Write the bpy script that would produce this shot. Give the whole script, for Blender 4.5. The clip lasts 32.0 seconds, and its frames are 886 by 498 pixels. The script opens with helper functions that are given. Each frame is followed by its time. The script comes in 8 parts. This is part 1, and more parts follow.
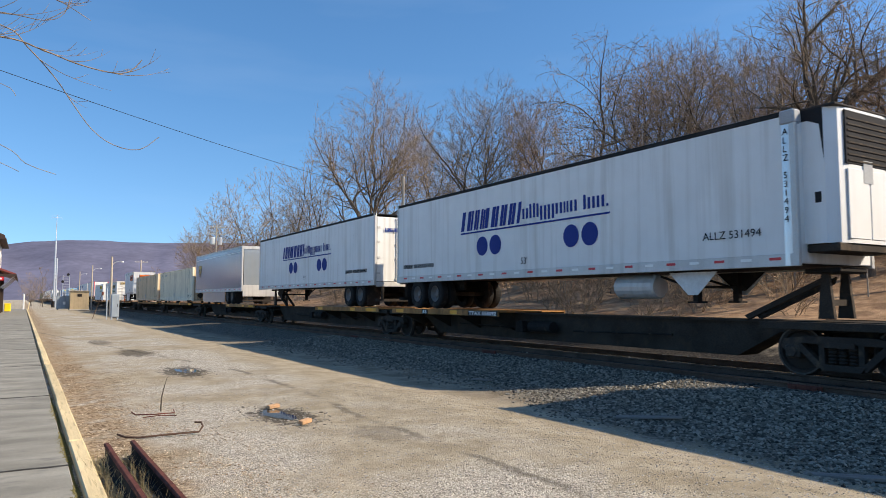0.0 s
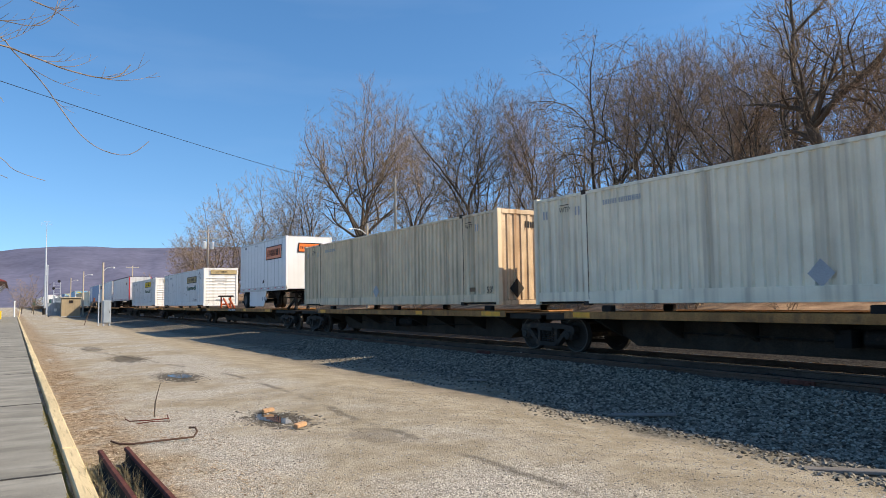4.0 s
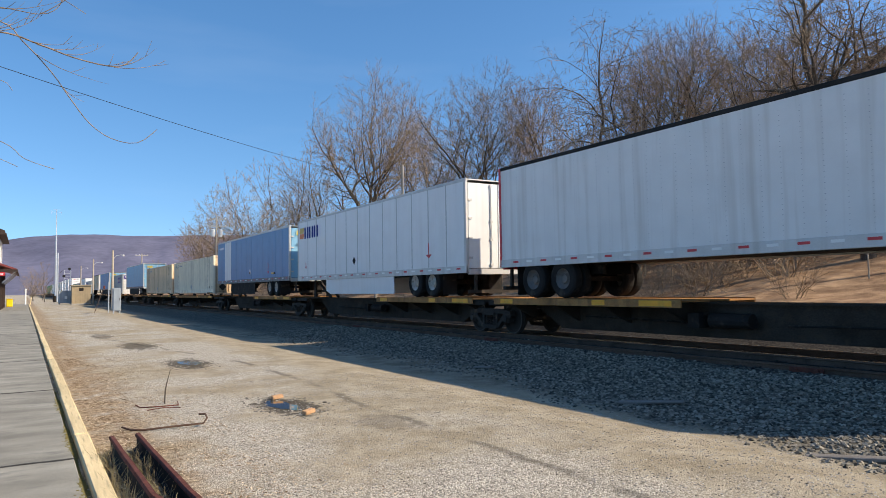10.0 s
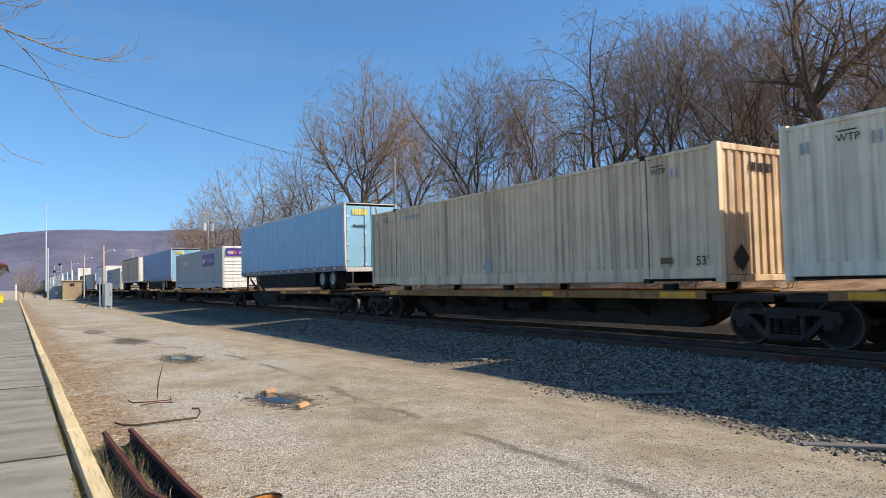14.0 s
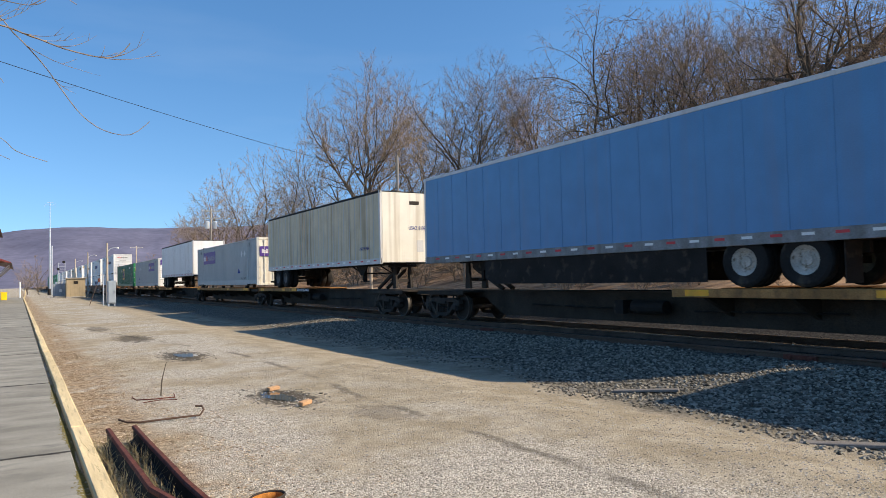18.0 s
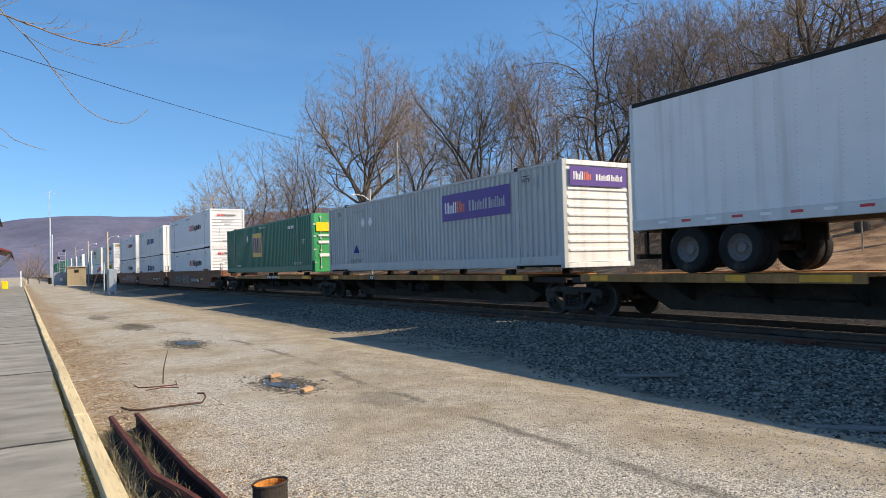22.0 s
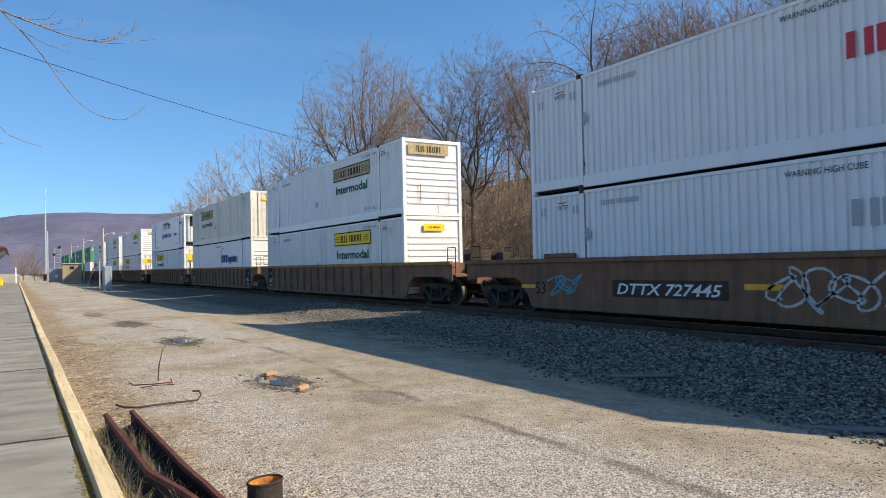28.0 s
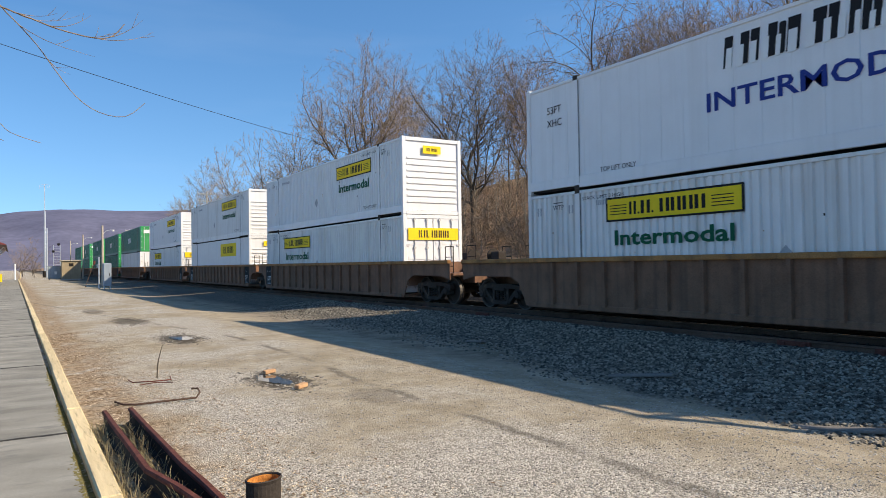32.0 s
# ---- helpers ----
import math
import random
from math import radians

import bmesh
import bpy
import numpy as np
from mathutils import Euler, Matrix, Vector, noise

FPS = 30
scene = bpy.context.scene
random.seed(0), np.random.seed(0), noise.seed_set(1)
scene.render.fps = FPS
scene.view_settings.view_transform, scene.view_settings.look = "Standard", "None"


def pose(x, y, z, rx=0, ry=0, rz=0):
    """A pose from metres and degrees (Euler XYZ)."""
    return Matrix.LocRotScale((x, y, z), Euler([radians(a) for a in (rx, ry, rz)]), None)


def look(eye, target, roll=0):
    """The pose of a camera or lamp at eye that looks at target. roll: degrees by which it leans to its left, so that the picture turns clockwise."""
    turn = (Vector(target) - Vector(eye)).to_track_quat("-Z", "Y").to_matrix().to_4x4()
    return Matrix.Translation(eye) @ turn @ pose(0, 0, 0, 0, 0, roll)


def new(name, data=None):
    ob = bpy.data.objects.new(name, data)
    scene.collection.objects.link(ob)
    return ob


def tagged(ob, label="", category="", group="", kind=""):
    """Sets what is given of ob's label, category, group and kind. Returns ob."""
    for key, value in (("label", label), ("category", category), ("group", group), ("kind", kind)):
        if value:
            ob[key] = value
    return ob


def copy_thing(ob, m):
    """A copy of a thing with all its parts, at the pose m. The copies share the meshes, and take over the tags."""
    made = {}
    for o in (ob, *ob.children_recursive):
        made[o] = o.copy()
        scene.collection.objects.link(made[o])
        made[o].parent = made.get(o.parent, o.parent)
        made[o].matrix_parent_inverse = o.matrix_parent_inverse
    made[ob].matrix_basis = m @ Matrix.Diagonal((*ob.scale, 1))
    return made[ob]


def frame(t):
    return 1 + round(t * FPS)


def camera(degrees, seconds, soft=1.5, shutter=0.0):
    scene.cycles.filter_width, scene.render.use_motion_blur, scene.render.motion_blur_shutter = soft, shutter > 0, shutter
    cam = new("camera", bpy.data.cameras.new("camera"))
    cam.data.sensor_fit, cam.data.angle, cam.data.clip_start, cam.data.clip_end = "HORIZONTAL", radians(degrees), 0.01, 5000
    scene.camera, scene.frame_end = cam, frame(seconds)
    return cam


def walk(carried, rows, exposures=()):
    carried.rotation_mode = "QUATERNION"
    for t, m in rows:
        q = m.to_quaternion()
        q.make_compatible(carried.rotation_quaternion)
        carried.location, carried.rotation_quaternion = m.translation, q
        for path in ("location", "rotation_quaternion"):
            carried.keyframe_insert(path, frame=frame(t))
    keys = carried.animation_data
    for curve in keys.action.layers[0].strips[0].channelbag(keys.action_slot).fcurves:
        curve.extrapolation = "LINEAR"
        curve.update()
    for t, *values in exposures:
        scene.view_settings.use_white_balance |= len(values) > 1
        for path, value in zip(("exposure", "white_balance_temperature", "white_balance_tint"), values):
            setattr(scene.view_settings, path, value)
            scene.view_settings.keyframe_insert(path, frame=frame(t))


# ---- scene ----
cam = camera(65.4, 32.0, soft=0.6, shutter=0.05)
EYE = Vector((0.0, 0.0, 1.68))


def gaze(yaw, pitch, roll):
    """The camera's pose at EYE: yaw to the left of the line of the track, pitch up, roll."""
    y, p = radians(yaw), radians(pitch)
    return look(EYE, EYE + Vector((-math.sin(y) * math.cos(p), math.cos(y) * math.cos(p), math.sin(p))), roll)


# seconds, yaw, pitch, roll: hand-held, standing still
PATH = [
    (0, -31.25, 4.17, 0.03), (0.5, -31.21, 4.15, -0.20), (1, -31.25, 4.11, -0.38),
    (1.5, -31.36, 4.06, -0.47), (2, -31.57, 4.05, -0.37), (2.5, -31.79, 4.08, -0.63),
    (3, -31.84, 4.20, -0.71), (3.5, -31.93, 4.30, -0.82), (5.5, -31.35, 3.76, -1.17),
    (6, -31.28, 3.62, -1.23), (6.5, -31.07, 3.56, -1.07), (7, -30.92, 3.60, -1.06),
    (7.5, -30.77, 3.63, -1.07), (8, -30.99, 3.59, -1.30), (8.5, -30.83, 3.56, -1.11),
    (9, -30.90, 3.44, -1.15), (9.5, -31.18, 3.35, -0.91), (10, -31.21, 3.22, -0.88),
    (10.5, -31.29, 3.04, -0.94), (11, -31.30, 2.89, -0.92), (11.5, -31.35, 2.76, -0.88),
    (12, -31.42, 2.72, -0.66), (12.5, -31.53, 2.71, -1.09), (13, -31.62, 2.68, -1.03),
    (13.5, -31.69, 2.62, -1.12), (14, -31.83, 2.60, -1.31), (14.5, -31.67, 2.72, -1.16),
    (16.5, -31.57, 2.73, -1.27), (17, -31.69, 2.73, -1.27), (17.5, -31.72, 2.55, -1.42),
    (18, -31.58, 2.43, -1.25), (18.5, -31.36, 2.29, -1.15), (19, -31.24, 1.81, -1.30),
    (19.5, -31.27, 1.50, -1.58), (20, -31.43, 1.46, -1.74), (20.5, -31.48, 1.48, -1.64),
    (21, -31.52, 1.50, -1.56), (21.5, -31.52, 1.44, -1.63), (22, -31.54, 1.33, -1.56),
    (22.5, -31.23, 1.19, -1.26), (23, -31.13, 1.19, -1.12), (23.5, -31.08, 1.18, -1.17),
    (24, -31.14, 1.29, -1.05), (24.5, -31.22, 1.21, -1.24), (25, -31.33, 1.22, -1.25),
    (25.5, -31.47, 1.20, -1.35), (27.5, -31.81, 1.27, -1.22), (28, -31.83, 1.23, -1.23),
    (28.5, -31.83, 1.30, -1.22), (29, -31.92, 1.23, -1.34), (29.5, -31.84, 1.27, -1.07),
    (30, -31.79, 1.24, -1.07), (30.5, -31.73, 1.25, -1.04), (31, -31.72, 1.18, -1.05),
    (31.5, -31.84, 1.12, -1.18), (32, -31.87, 1.13, -0.94),
]
walk(cam, [(t, gaze(a, b, c)) for t, a, b, c in PATH], exposures=[(0, 0.32, 7450, 10), (32, 0.32, 7450, 10)])

# ---- light ----
world = bpy.data.worlds.new("sky")
scene.world = world
world.use_nodes = True
wn = world.node_tree
sky = wn.nodes.new("ShaderNodeTexSky")
sky.sky_type, sky.sun_disc = "NISHITA", False
SUN = Vector((1.04, -0.96, 1.0)).normalized()
sky.sun_elevation = math.asin(SUN.z)
sky.sun_rotation = math.atan2(SUN.x, SUN.y)
sky.air_density, sky.dust_density, sky.ozone_density = 1.0, 0.6, 3.0
rich = wn.nodes.new("ShaderNodeHueSaturation")
rich.inputs["Saturation"].default_value = 1.26
rich.inputs["Hue"].default_value = 0.5015
# the clear winter air stays blue down to the horizon
lift = wn.nodes.new("ShaderNodeMapping")
lift.inputs["Location"].default_value = (0, 0, 0.13)
sky_co = wn.nodes.new("ShaderNodeTexCoord")
wn.links.new(sky_co.outputs["Generated"], lift.inputs[0])
wn.links.new(lift.outputs[0], sky.inputs["Vector"])
wn.links.new(sky.outputs[0], rich.inputs["Color"])
# thin high cirrus, all round the sky
wco = wn.nodes.new("ShaderNodeTexCoord")
wmp = wn.nodes.new("ShaderNodeMapping")
wmp.inputs["Scale"].default_value, wmp.inputs["Rotation"].default_value = (1.6, 1.6, 9.0), (0.25, 0.12, 0)
wnz = wn.nodes.new("ShaderNodeTexNoise")
wnz.inputs["Scale"].default_value, wnz.inputs["Detail"].default_value = 2.2, 6.0
wmr = wn.nodes.new("ShaderNodeMapRange")
wmr.inputs["From Min"].default_value, wmr.inputs["From Max"].default_value, wmr.inputs["To Max"].default_value = 0.56, 0.82, 0.022
wmx = wn.nodes.new("ShaderNodeMix")
wmx.data_type = "RGBA"
wmx.inputs[7].default_value = (6.0, 6.6, 7.2, 1)
wn.links.new(wco.outputs["Generated"], wmp.inputs[0])
wn.links.new(wmp.outputs[0], wnz.inputs["Vector"])
wn.links.new(wnz.outputs["Fac"], wmr.inputs["Value"])
wn.links.new(wmr.outputs[0], wmx.inputs[0])
wn.links.new(rich.outputs[0], wmx.inputs[6])
wn.links.new(wmx.outputs[2], wn.nodes["Background"].inputs[0])
wn.nodes["Background"].inputs[1].default_value = 0.19
sun = new("sun", bpy.data.lights.new("sun", "SUN"))
sun.data.energy, sun.data.angle, sun.data.color = 5.0, radians(0.53), (1.0, 0.922, 0.815)
sun.matrix_world = look(SUN * 100, (0, 0, 0))

# ---- materials ----
def mat(name, base, rough=0.6, metal=0.0, var=0.12, scale=1.5, grain=40.0, bump=0.15, dirt=None, streak=0.0, spot=0.0, stretch=(1, 1, 1), tint=0.0, low=0.0):
    """A painted, worn or earthy surface: mottled at two scales, with relief; dirt in streaks down its walls or in spots."""
    m = bpy.data.materials.new(name)
    m.use_nodes = True
    nt = m.node_tree
    n, l = nt.nodes, nt.links
    b = n["Principled BSDF"]
    b.inputs["Roughness"].default_value, b.inputs["Metallic"].default_value = rough, metal
    b.inputs["Specular IOR Level"].default_value = 0.5 if rough < 0.56 else 0.12  # dust takes the gloss off
    co = n.new("ShaderNodeTexCoord")
    mp = n.new("ShaderNodeMapping")
    mp.inputs["Scale"].default_value = stretch
    l.new(co.outputs["Object"], mp.inputs[0])

    def noise_at(s, detail=4.0, vec=None):
        t = n.new("ShaderNodeTexNoise")
        t.inputs["Scale"].default_value, t.inputs["Detail"].default_value = s, detail
        l.new(vec or mp.outputs[0], t.inputs["Vector"])
        return t.outputs["Fac"]

    def mixed(fac, a, c):
        x = n.new("ShaderNodeMix")
        x.data_type = "RGBA"
        for socket, v in ((x.inputs[0], fac), (x.inputs[6], a), (x.inputs[7], c)):
            if isinstance(v, bpy.types.NodeSocket):
                l.new(v, socket)
            elif socket.type == "RGBA":
                socket.default_value = (*v[:3], 1)
            else:
                socket.default_value = v
        return x.outputs[2]

    def ramp(fac, lo, hi):
        r = n.new("ShaderNodeMapRange")
        r.inputs["From Min"].default_value, r.inputs["From Max"].default_value = lo, hi
        l.new(fac, r.inputs["Value"])
        return r.outputs[0]

    dark = [c * (1 - var) for c in base]
    light = [min(1, c * (1 + var)) for c in base]
    col = mixed(ramp(noise_at(scale), 0.3, 0.7), dark, light)
    fine = noise_at(grain, 6.0)
    g = n.new("ShaderNodeMix")
    g.data_type, g.blend_type = "RGBA", "OVERLAY"
    g.inputs[0].default_value = min(0.6, var * 2)
    l.new(col, g.inputs[6])
    l.new(fine, g.inputs[7])
    col = g.outputs[2]
    if streak and dirt:
        sm = n.new("ShaderNodeMapping")
        sm.inputs["Scale"].default_value = (2.2, 2.2, 0.09)
        l.new(co.outputs["Object"], sm.inputs[0])
        s = noise_at(2.0, 5.0, sm.outputs[0])
        mu = n.new("ShaderNodeMath")
        mu.operation = "MULTIPLY"
        l.new(ramp(s, 0.48, 0.78), mu.inputs[0])
        mu.inputs[1].default_value = streak
        col = mixed(mu.outputs[0], col, dirt)
    if spot and dirt:
        mu = n.new("ShaderNodeMath")
        mu.operation = "MULTIPLY"
        l.new(ramp(noise_at(scale * 2.7, 6.0), 0.56, 0.72), mu.inputs[0])
        mu.inputs[1].default_value = spot
        col = mixed(mu.outputs[0], col, dirt)
    if tint:
        oi = n.new("ShaderNodeObjectInfo")
        hs = n.new("ShaderNodeHueSaturation")
        mr = n.new("ShaderNodeMapRange")
        mr.inputs["To Min"].default_value, mr.inputs["To Max"].default_value = 1 - tint, 1 + tint
        l.new(oi.outputs["Random"], mr.inputs[0])
        l.new(mr.outputs[0], hs.inputs["Value"])
        l.new(col, hs.inputs["Color"])
        col = hs.outputs[0]
    l.new(col, b.inputs["Base Color"])
    if bump:
        bp = n.new("ShaderNodeBump")
        bp.inputs["Strength"].default_value, bp.inputs["Distance"].default_value = bump, 0.02
        l.new(fine, bp.inputs["Height"])
        l.new(bp.outputs[0], b.inputs["Normal"])
    return m


GRIME = (0.12, 0.09, 0.065)
RUST = (0.20, 0.085, 0.035)
M = {
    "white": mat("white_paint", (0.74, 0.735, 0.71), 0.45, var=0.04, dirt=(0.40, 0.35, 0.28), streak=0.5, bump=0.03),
    "white_clean": mat("clean_white_paint", (0.74, 0.74, 0.73), 0.4, var=0.03, dirt=(0.5, 0.47, 0.42), streak=0.2, bump=0.02),
    "white_grubby": mat("grubby_white_paint", (0.72, 0.68, 0.58), 0.5, var=0.06, dirt=(0.32, 0.23, 0.13), streak=0.6, bump=0.04),
    "white_stained": mat("brown_stained_white_paint", (0.60, 0.52, 0.37), 0.6, var=0.1, dirt=(0.24, 0.16, 0.08), streak=0.85, bump=0.04),
    "rust_line": mat("thin_rust_stain", (0.30, 0.17, 0.09), 0.7, var=0.25, scale=6),
    "cream": mat("weathered_cream_paint", (0.87, 0.77, 0.59), 0.6, var=0.08, dirt=(0.27, 0.20, 0.13), streak=0.6, bump=0.05),
    "tan": mat("grimy_tan_paint", (0.76, 0.60, 0.41), 0.65, var=0.1, dirt=(0.20, 0.15, 0.10), streak=0.8, bump=0.05),
    "rust_stain": mat("rust_stained_paint", (0.60, 0.45, 0.30), 0.7, var=0.2, dirt=(0.26, 0.11, 0.04), streak=0.9, bump=0.08),
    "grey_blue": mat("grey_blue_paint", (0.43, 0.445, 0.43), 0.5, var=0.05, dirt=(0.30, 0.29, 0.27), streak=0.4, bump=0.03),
    "silver": mat("satin_aluminium_skin", (0.31, 0.35, 0.38), 0.16, 0.25, var=0.04, dirt=(0.4, 0.38, 0.35), streak=0.25, bump=0.006),
    "blue": mat("bright_blue_paint", (0.055, 0.21, 0.41), 0.4, var=0.08, dirt=(0.12, 0.17, 0.26), streak=0.4, bump=0.02),
    "light_blue": mat("faded_blue_paint", (0.20, 0.44, 0.62), 0.45, var=0.08, dirt=(0.30, 0.36, 0.42), streak=0.5, bump=0.02),
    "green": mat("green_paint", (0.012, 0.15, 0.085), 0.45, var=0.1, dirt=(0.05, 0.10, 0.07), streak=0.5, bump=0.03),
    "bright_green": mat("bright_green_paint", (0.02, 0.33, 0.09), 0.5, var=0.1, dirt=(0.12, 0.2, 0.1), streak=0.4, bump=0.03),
    "aluminium": mat("dull_aluminium", (0.55, 0.54, 0.52), 0.5, 0.3, var=0.08, dirt=GRIME, streak=0.3, bump=0.03),
    "rail_grey": mat("grimy_grey_rail", (0.23, 0.235, 0.235), 0.65, var=0.2, scale=3, dirt=GRIME, streak=0.6, spot=0.4),
    "polished": mat("polished_aluminium", (0.70, 0.70, 0.69), 0.3, 0.75, var=0.06, dirt=GRIME, streak=0.3, bump=0.02),
    "dark_roof": mat("dirty_roof_edge", (0.028, 0.027, 0.026), 0.7, var=0.3),
    "black": mat("black_underframe", (0.024, 0.021, 0.019), 0.8, var=0.25, dirt=GRIME, spot=0.5),
    "truck": mat("cast_steel_bogie", (0.045, 0.037, 0.031), 0.75, var=0.25, dirt=(0.16, 0.11, 0.07), spot=0.5),
    "wheel": mat("wheel_steel", (0.04, 0.033, 0.028), 0.7, 0.1, var=0.2),
    "tread": mat("polished_tread", (0.10, 0.09, 0.08), 0.6, 0.5, var=0.05, bump=0.0),
    "spine": mat("worn_rusty_brown_sill", (0.38, 0.18, 0.065), 0.7, var=0.25, dirt=(0.09, 0.06, 0.04), streak=0.6, spot=0.5, bump=0.1),
    "spine_dark": mat("grimy_dark_spine", (0.044, 0.036, 0.029), 0.8, var=0.3, dirt=(0.08, 0.055, 0.035), spot=0.5),
    "well": mat("brown_well_car_paint", (0.225, 0.108, 0.063), 0.65, var=0.15, dirt=(0.08, 0.055, 0.04), streak=0.7, spot=0.2, bump=0.06),
    "well_ribbed": mat("dusty_brown_well_paint", (0.215, 0.115, 0.072), 0.7, var=0.18, dirt=(0.07, 0.05, 0.04), streak=0.7, spot=0.3, bump=0.06),
    "yellow": mat("yellow_marking", (0.88, 0.37, 0.015), 0.5, var=0.1, dirt=(0.25, 0.16, 0.05), streak=0.4),
    "sign_yellow": mat("sign_yellow", (0.86, 0.60, 0.03), 0.65, var=0.06),
    "orange": mat("orange_vinyl", (0.75, 0.16, 0.02), 0.4, var=0.05),
    "red": mat("red_marking", (0.55, 0.02, 0.03), 0.4, var=0.06),
    "ink": mat("black_lettering", (0.02, 0.02, 0.022), 0.7, var=0.1),
    "navy": mat("navy_lettering", (0.02, 0.045, 0.22), 0.65, var=0.06),
    "purple": mat("purple_sign", (0.075, 0.03, 0.22), 0.45, var=0.06),
    "letter_green": mat("green_lettering", (0.004, 0.10, 0.05), 0.7, var=0.1),
    "white_mark": mat("white_marking", (0.75, 0.75, 0.72), 0.5, var=0.06),
    "grey_mark": mat("faded_grey_marking", (0.38, 0.39, 0.40), 0.6, var=0.1),
    "seam_dark": mat("rusty_dark_seam", (0.13, 0.085, 0.055), 0.8, var=0.4, scale=3),
    "seam_grey": mat("dirty_grey_seam", (0.33, 0.33, 0.33), 0.7, var=0.3, scale=3),
    "teal": mat("teal_spray_paint", (0.05, 0.33, 0.40), 0.6, var=0.1),
    "graffiti": mat("thin_white_spray_paint", (0.50, 0.47, 0.43), 0.7, var=0.3, scale=8),
    "brown_mark": mat("dark_brown_badge", (0.14, 0.07, 0.02), 0.5, var=0.05),
    "brown_patch": mat("dark_brown_patch", (0.075, 0.045, 0.032), 0.7, var=0.25, scale=3),
    "gold_mark": mat("gold_badge", (0.65, 0.42, 0.08), 0.5, var=0.05),
    "tyre": mat("tyre_rubber", (0.022, 0.021, 0.020), 0.85, var=0.2, dirt=(0.10, 0.085, 0.065), spot=0.5),
    "rim": mat("dull_steel_rim", (0.17, 0.16, 0.15), 0.6, 0.3, var=0.15, dirt=RUST, spot=0.3),
    "rim_pale": mat("dirty_pale_rim", (0.44, 0.41, 0.36), 0.65, var=0.2, scale=4, dirt=(0.10, 0.07, 0.045), spot=0.8),
    "hitch_red": mat("faded_red_hitch", (0.42, 0.085, 0.03), 0.6, var=0.2, dirt=GRIME, spot=0.5),
    "rail": mat("rusty_rail_steel", (0.12, 0.075, 0.055), 0.7, 0.2, var=0.25, dirt=(0.05, 0.03, 0.022), spot=0.5),
    "rail_red": mat("red_brown_rusted_rail", (0.13, 0.045, 0.032), 0.75, 0.1, var=0.25, dirt=(0.05, 0.022, 0.018), spot=0.6, scale=6),
    "rail_top": mat("polished_rail_head", (0.62, 0.58, 0.52), 0.22, 1.0, var=0.06, bump=0.0),
    "tie": mat("creosoted_timber", (0.055, 0.045, 0.037), 0.85, var=0.3, stretch=(0.3, 6, 6), dirt=(0.14, 0.12, 0.10), spot=0.5, tint=0.25),
    "timber": mat("weathered_pale_timber", (0.66, 0.52, 0.30), 0.8, var=0.15, stretch=(8, 0.5, 8), dirt=(0.16, 0.12, 0.08), spot=0.5, bump=0.25, tint=0.12),
    "tar": mat("black_joint_tar", (0.05, 0.047, 0.042), 0.85, var=0.3, scale=5),
    "asphalt": mat("weathered_grey_asphalt", (0.265, 0.25, 0.21), 0.92, var=0.28, scale=1.3, stretch=(0.7, 1.6, 1), grain=120, bump=0.3, dirt=(0.10, 0.10, 0.10), spot=0.45, tint=0.07),
    "rust_orange": mat("bright_orange_rust", (0.50, 0.20, 0.05), 0.85, var=0.35, scale=25, dirt=(0.16, 0.06, 0.02), spot=0.6, bump=0.3),
    "brick": mat("orange_brick", (0.56, 0.33, 0.18), 0.85, var=0.2, scale=20, grain=150, bump=0.4),
    "bark": mat("grey_brown_bark", (0.105, 0.084, 0.065), 0.9, var=0.3, scale=2.5, grain=30, stretch=(4, 4, 0.6), bump=0.6),
    "bark_pale": mat("pale_grey_bark", (0.30, 0.255, 0.20), 0.9, var=0.3, scale=2.5, grain=30, stretch=(4, 4, 0.6), bump=0.3),
    "branch": mat("brown_branch_bark", (0.25, 0.19, 0.145), 0.85, var=0.35, scale=6, bump=0.0),
    "twig_far": mat("far_brown_twigs", (0.30, 0.22, 0.15), 0.9, var=0.2, bump=0.0, tint=0.2),
    "twig": mat("brown_twigs", (0.27, 0.195, 0.13), 0.85, var=0.25, bump=0.0, tint=0.2),
    "brush": mat("sunlit_brown_brush", (0.31, 0.225, 0.15), 0.85, var=0.25, bump=0.0, tint=0.15),
    "twig_red": mat("reddish_twigs", (0.285, 0.195, 0.13), 0.85, var=0.25, bump=0.0, tint=0.15),
    "pole": mat("grey_utility_pole", (0.45, 0.38, 0.30), 0.9, var=0.2, stretch=(6, 6, 0.4), bump=0.2),
    "galv": mat("galvanised_steel", (0.52, 0.54, 0.56), 0.45, 0.5, var=0.12, scale=6),
    "hut": mat("beige_hut_cladding", (0.34, 0.27, 0.175), 0.7, var=0.08, streak=0.3, dirt=GRIME),
    "hut_roof": mat("pale_roof_sheet", (0.42, 0.36, 0.27), 0.7, var=0.1),
    "concrete": mat("concrete", (0.40, 0.38, 0.34), 0.9, var=0.12, scale=4, grain=60, bump=0.3),
    "station_white": mat("white_boarding", (0.78, 0.78, 0.75), 0.6, var=0.05),
    "case_grey": mat("slate_grey_enamel", (0.30, 0.345, 0.385), 0.5, 0.1, var=0.08, streak=0.3, dirt=GRIME),
    "station_red": mat("red_roof_metal", (0.19, 0.035, 0.028), 0.5, var=0.12),
    "station_dark": mat("dark_trim", (0.05, 0.035, 0.03), 0.7, var=0.2),
    "plank": mat("grey_weathered_plank", (0.20, 0.18, 0.16), 0.85, var=0.2, stretch=(1, 6, 6), bump=0.3),
    "wire": mat("black_cable", (0.02, 0.02, 0.02), 0.6, var=0.1, bump=0.0),
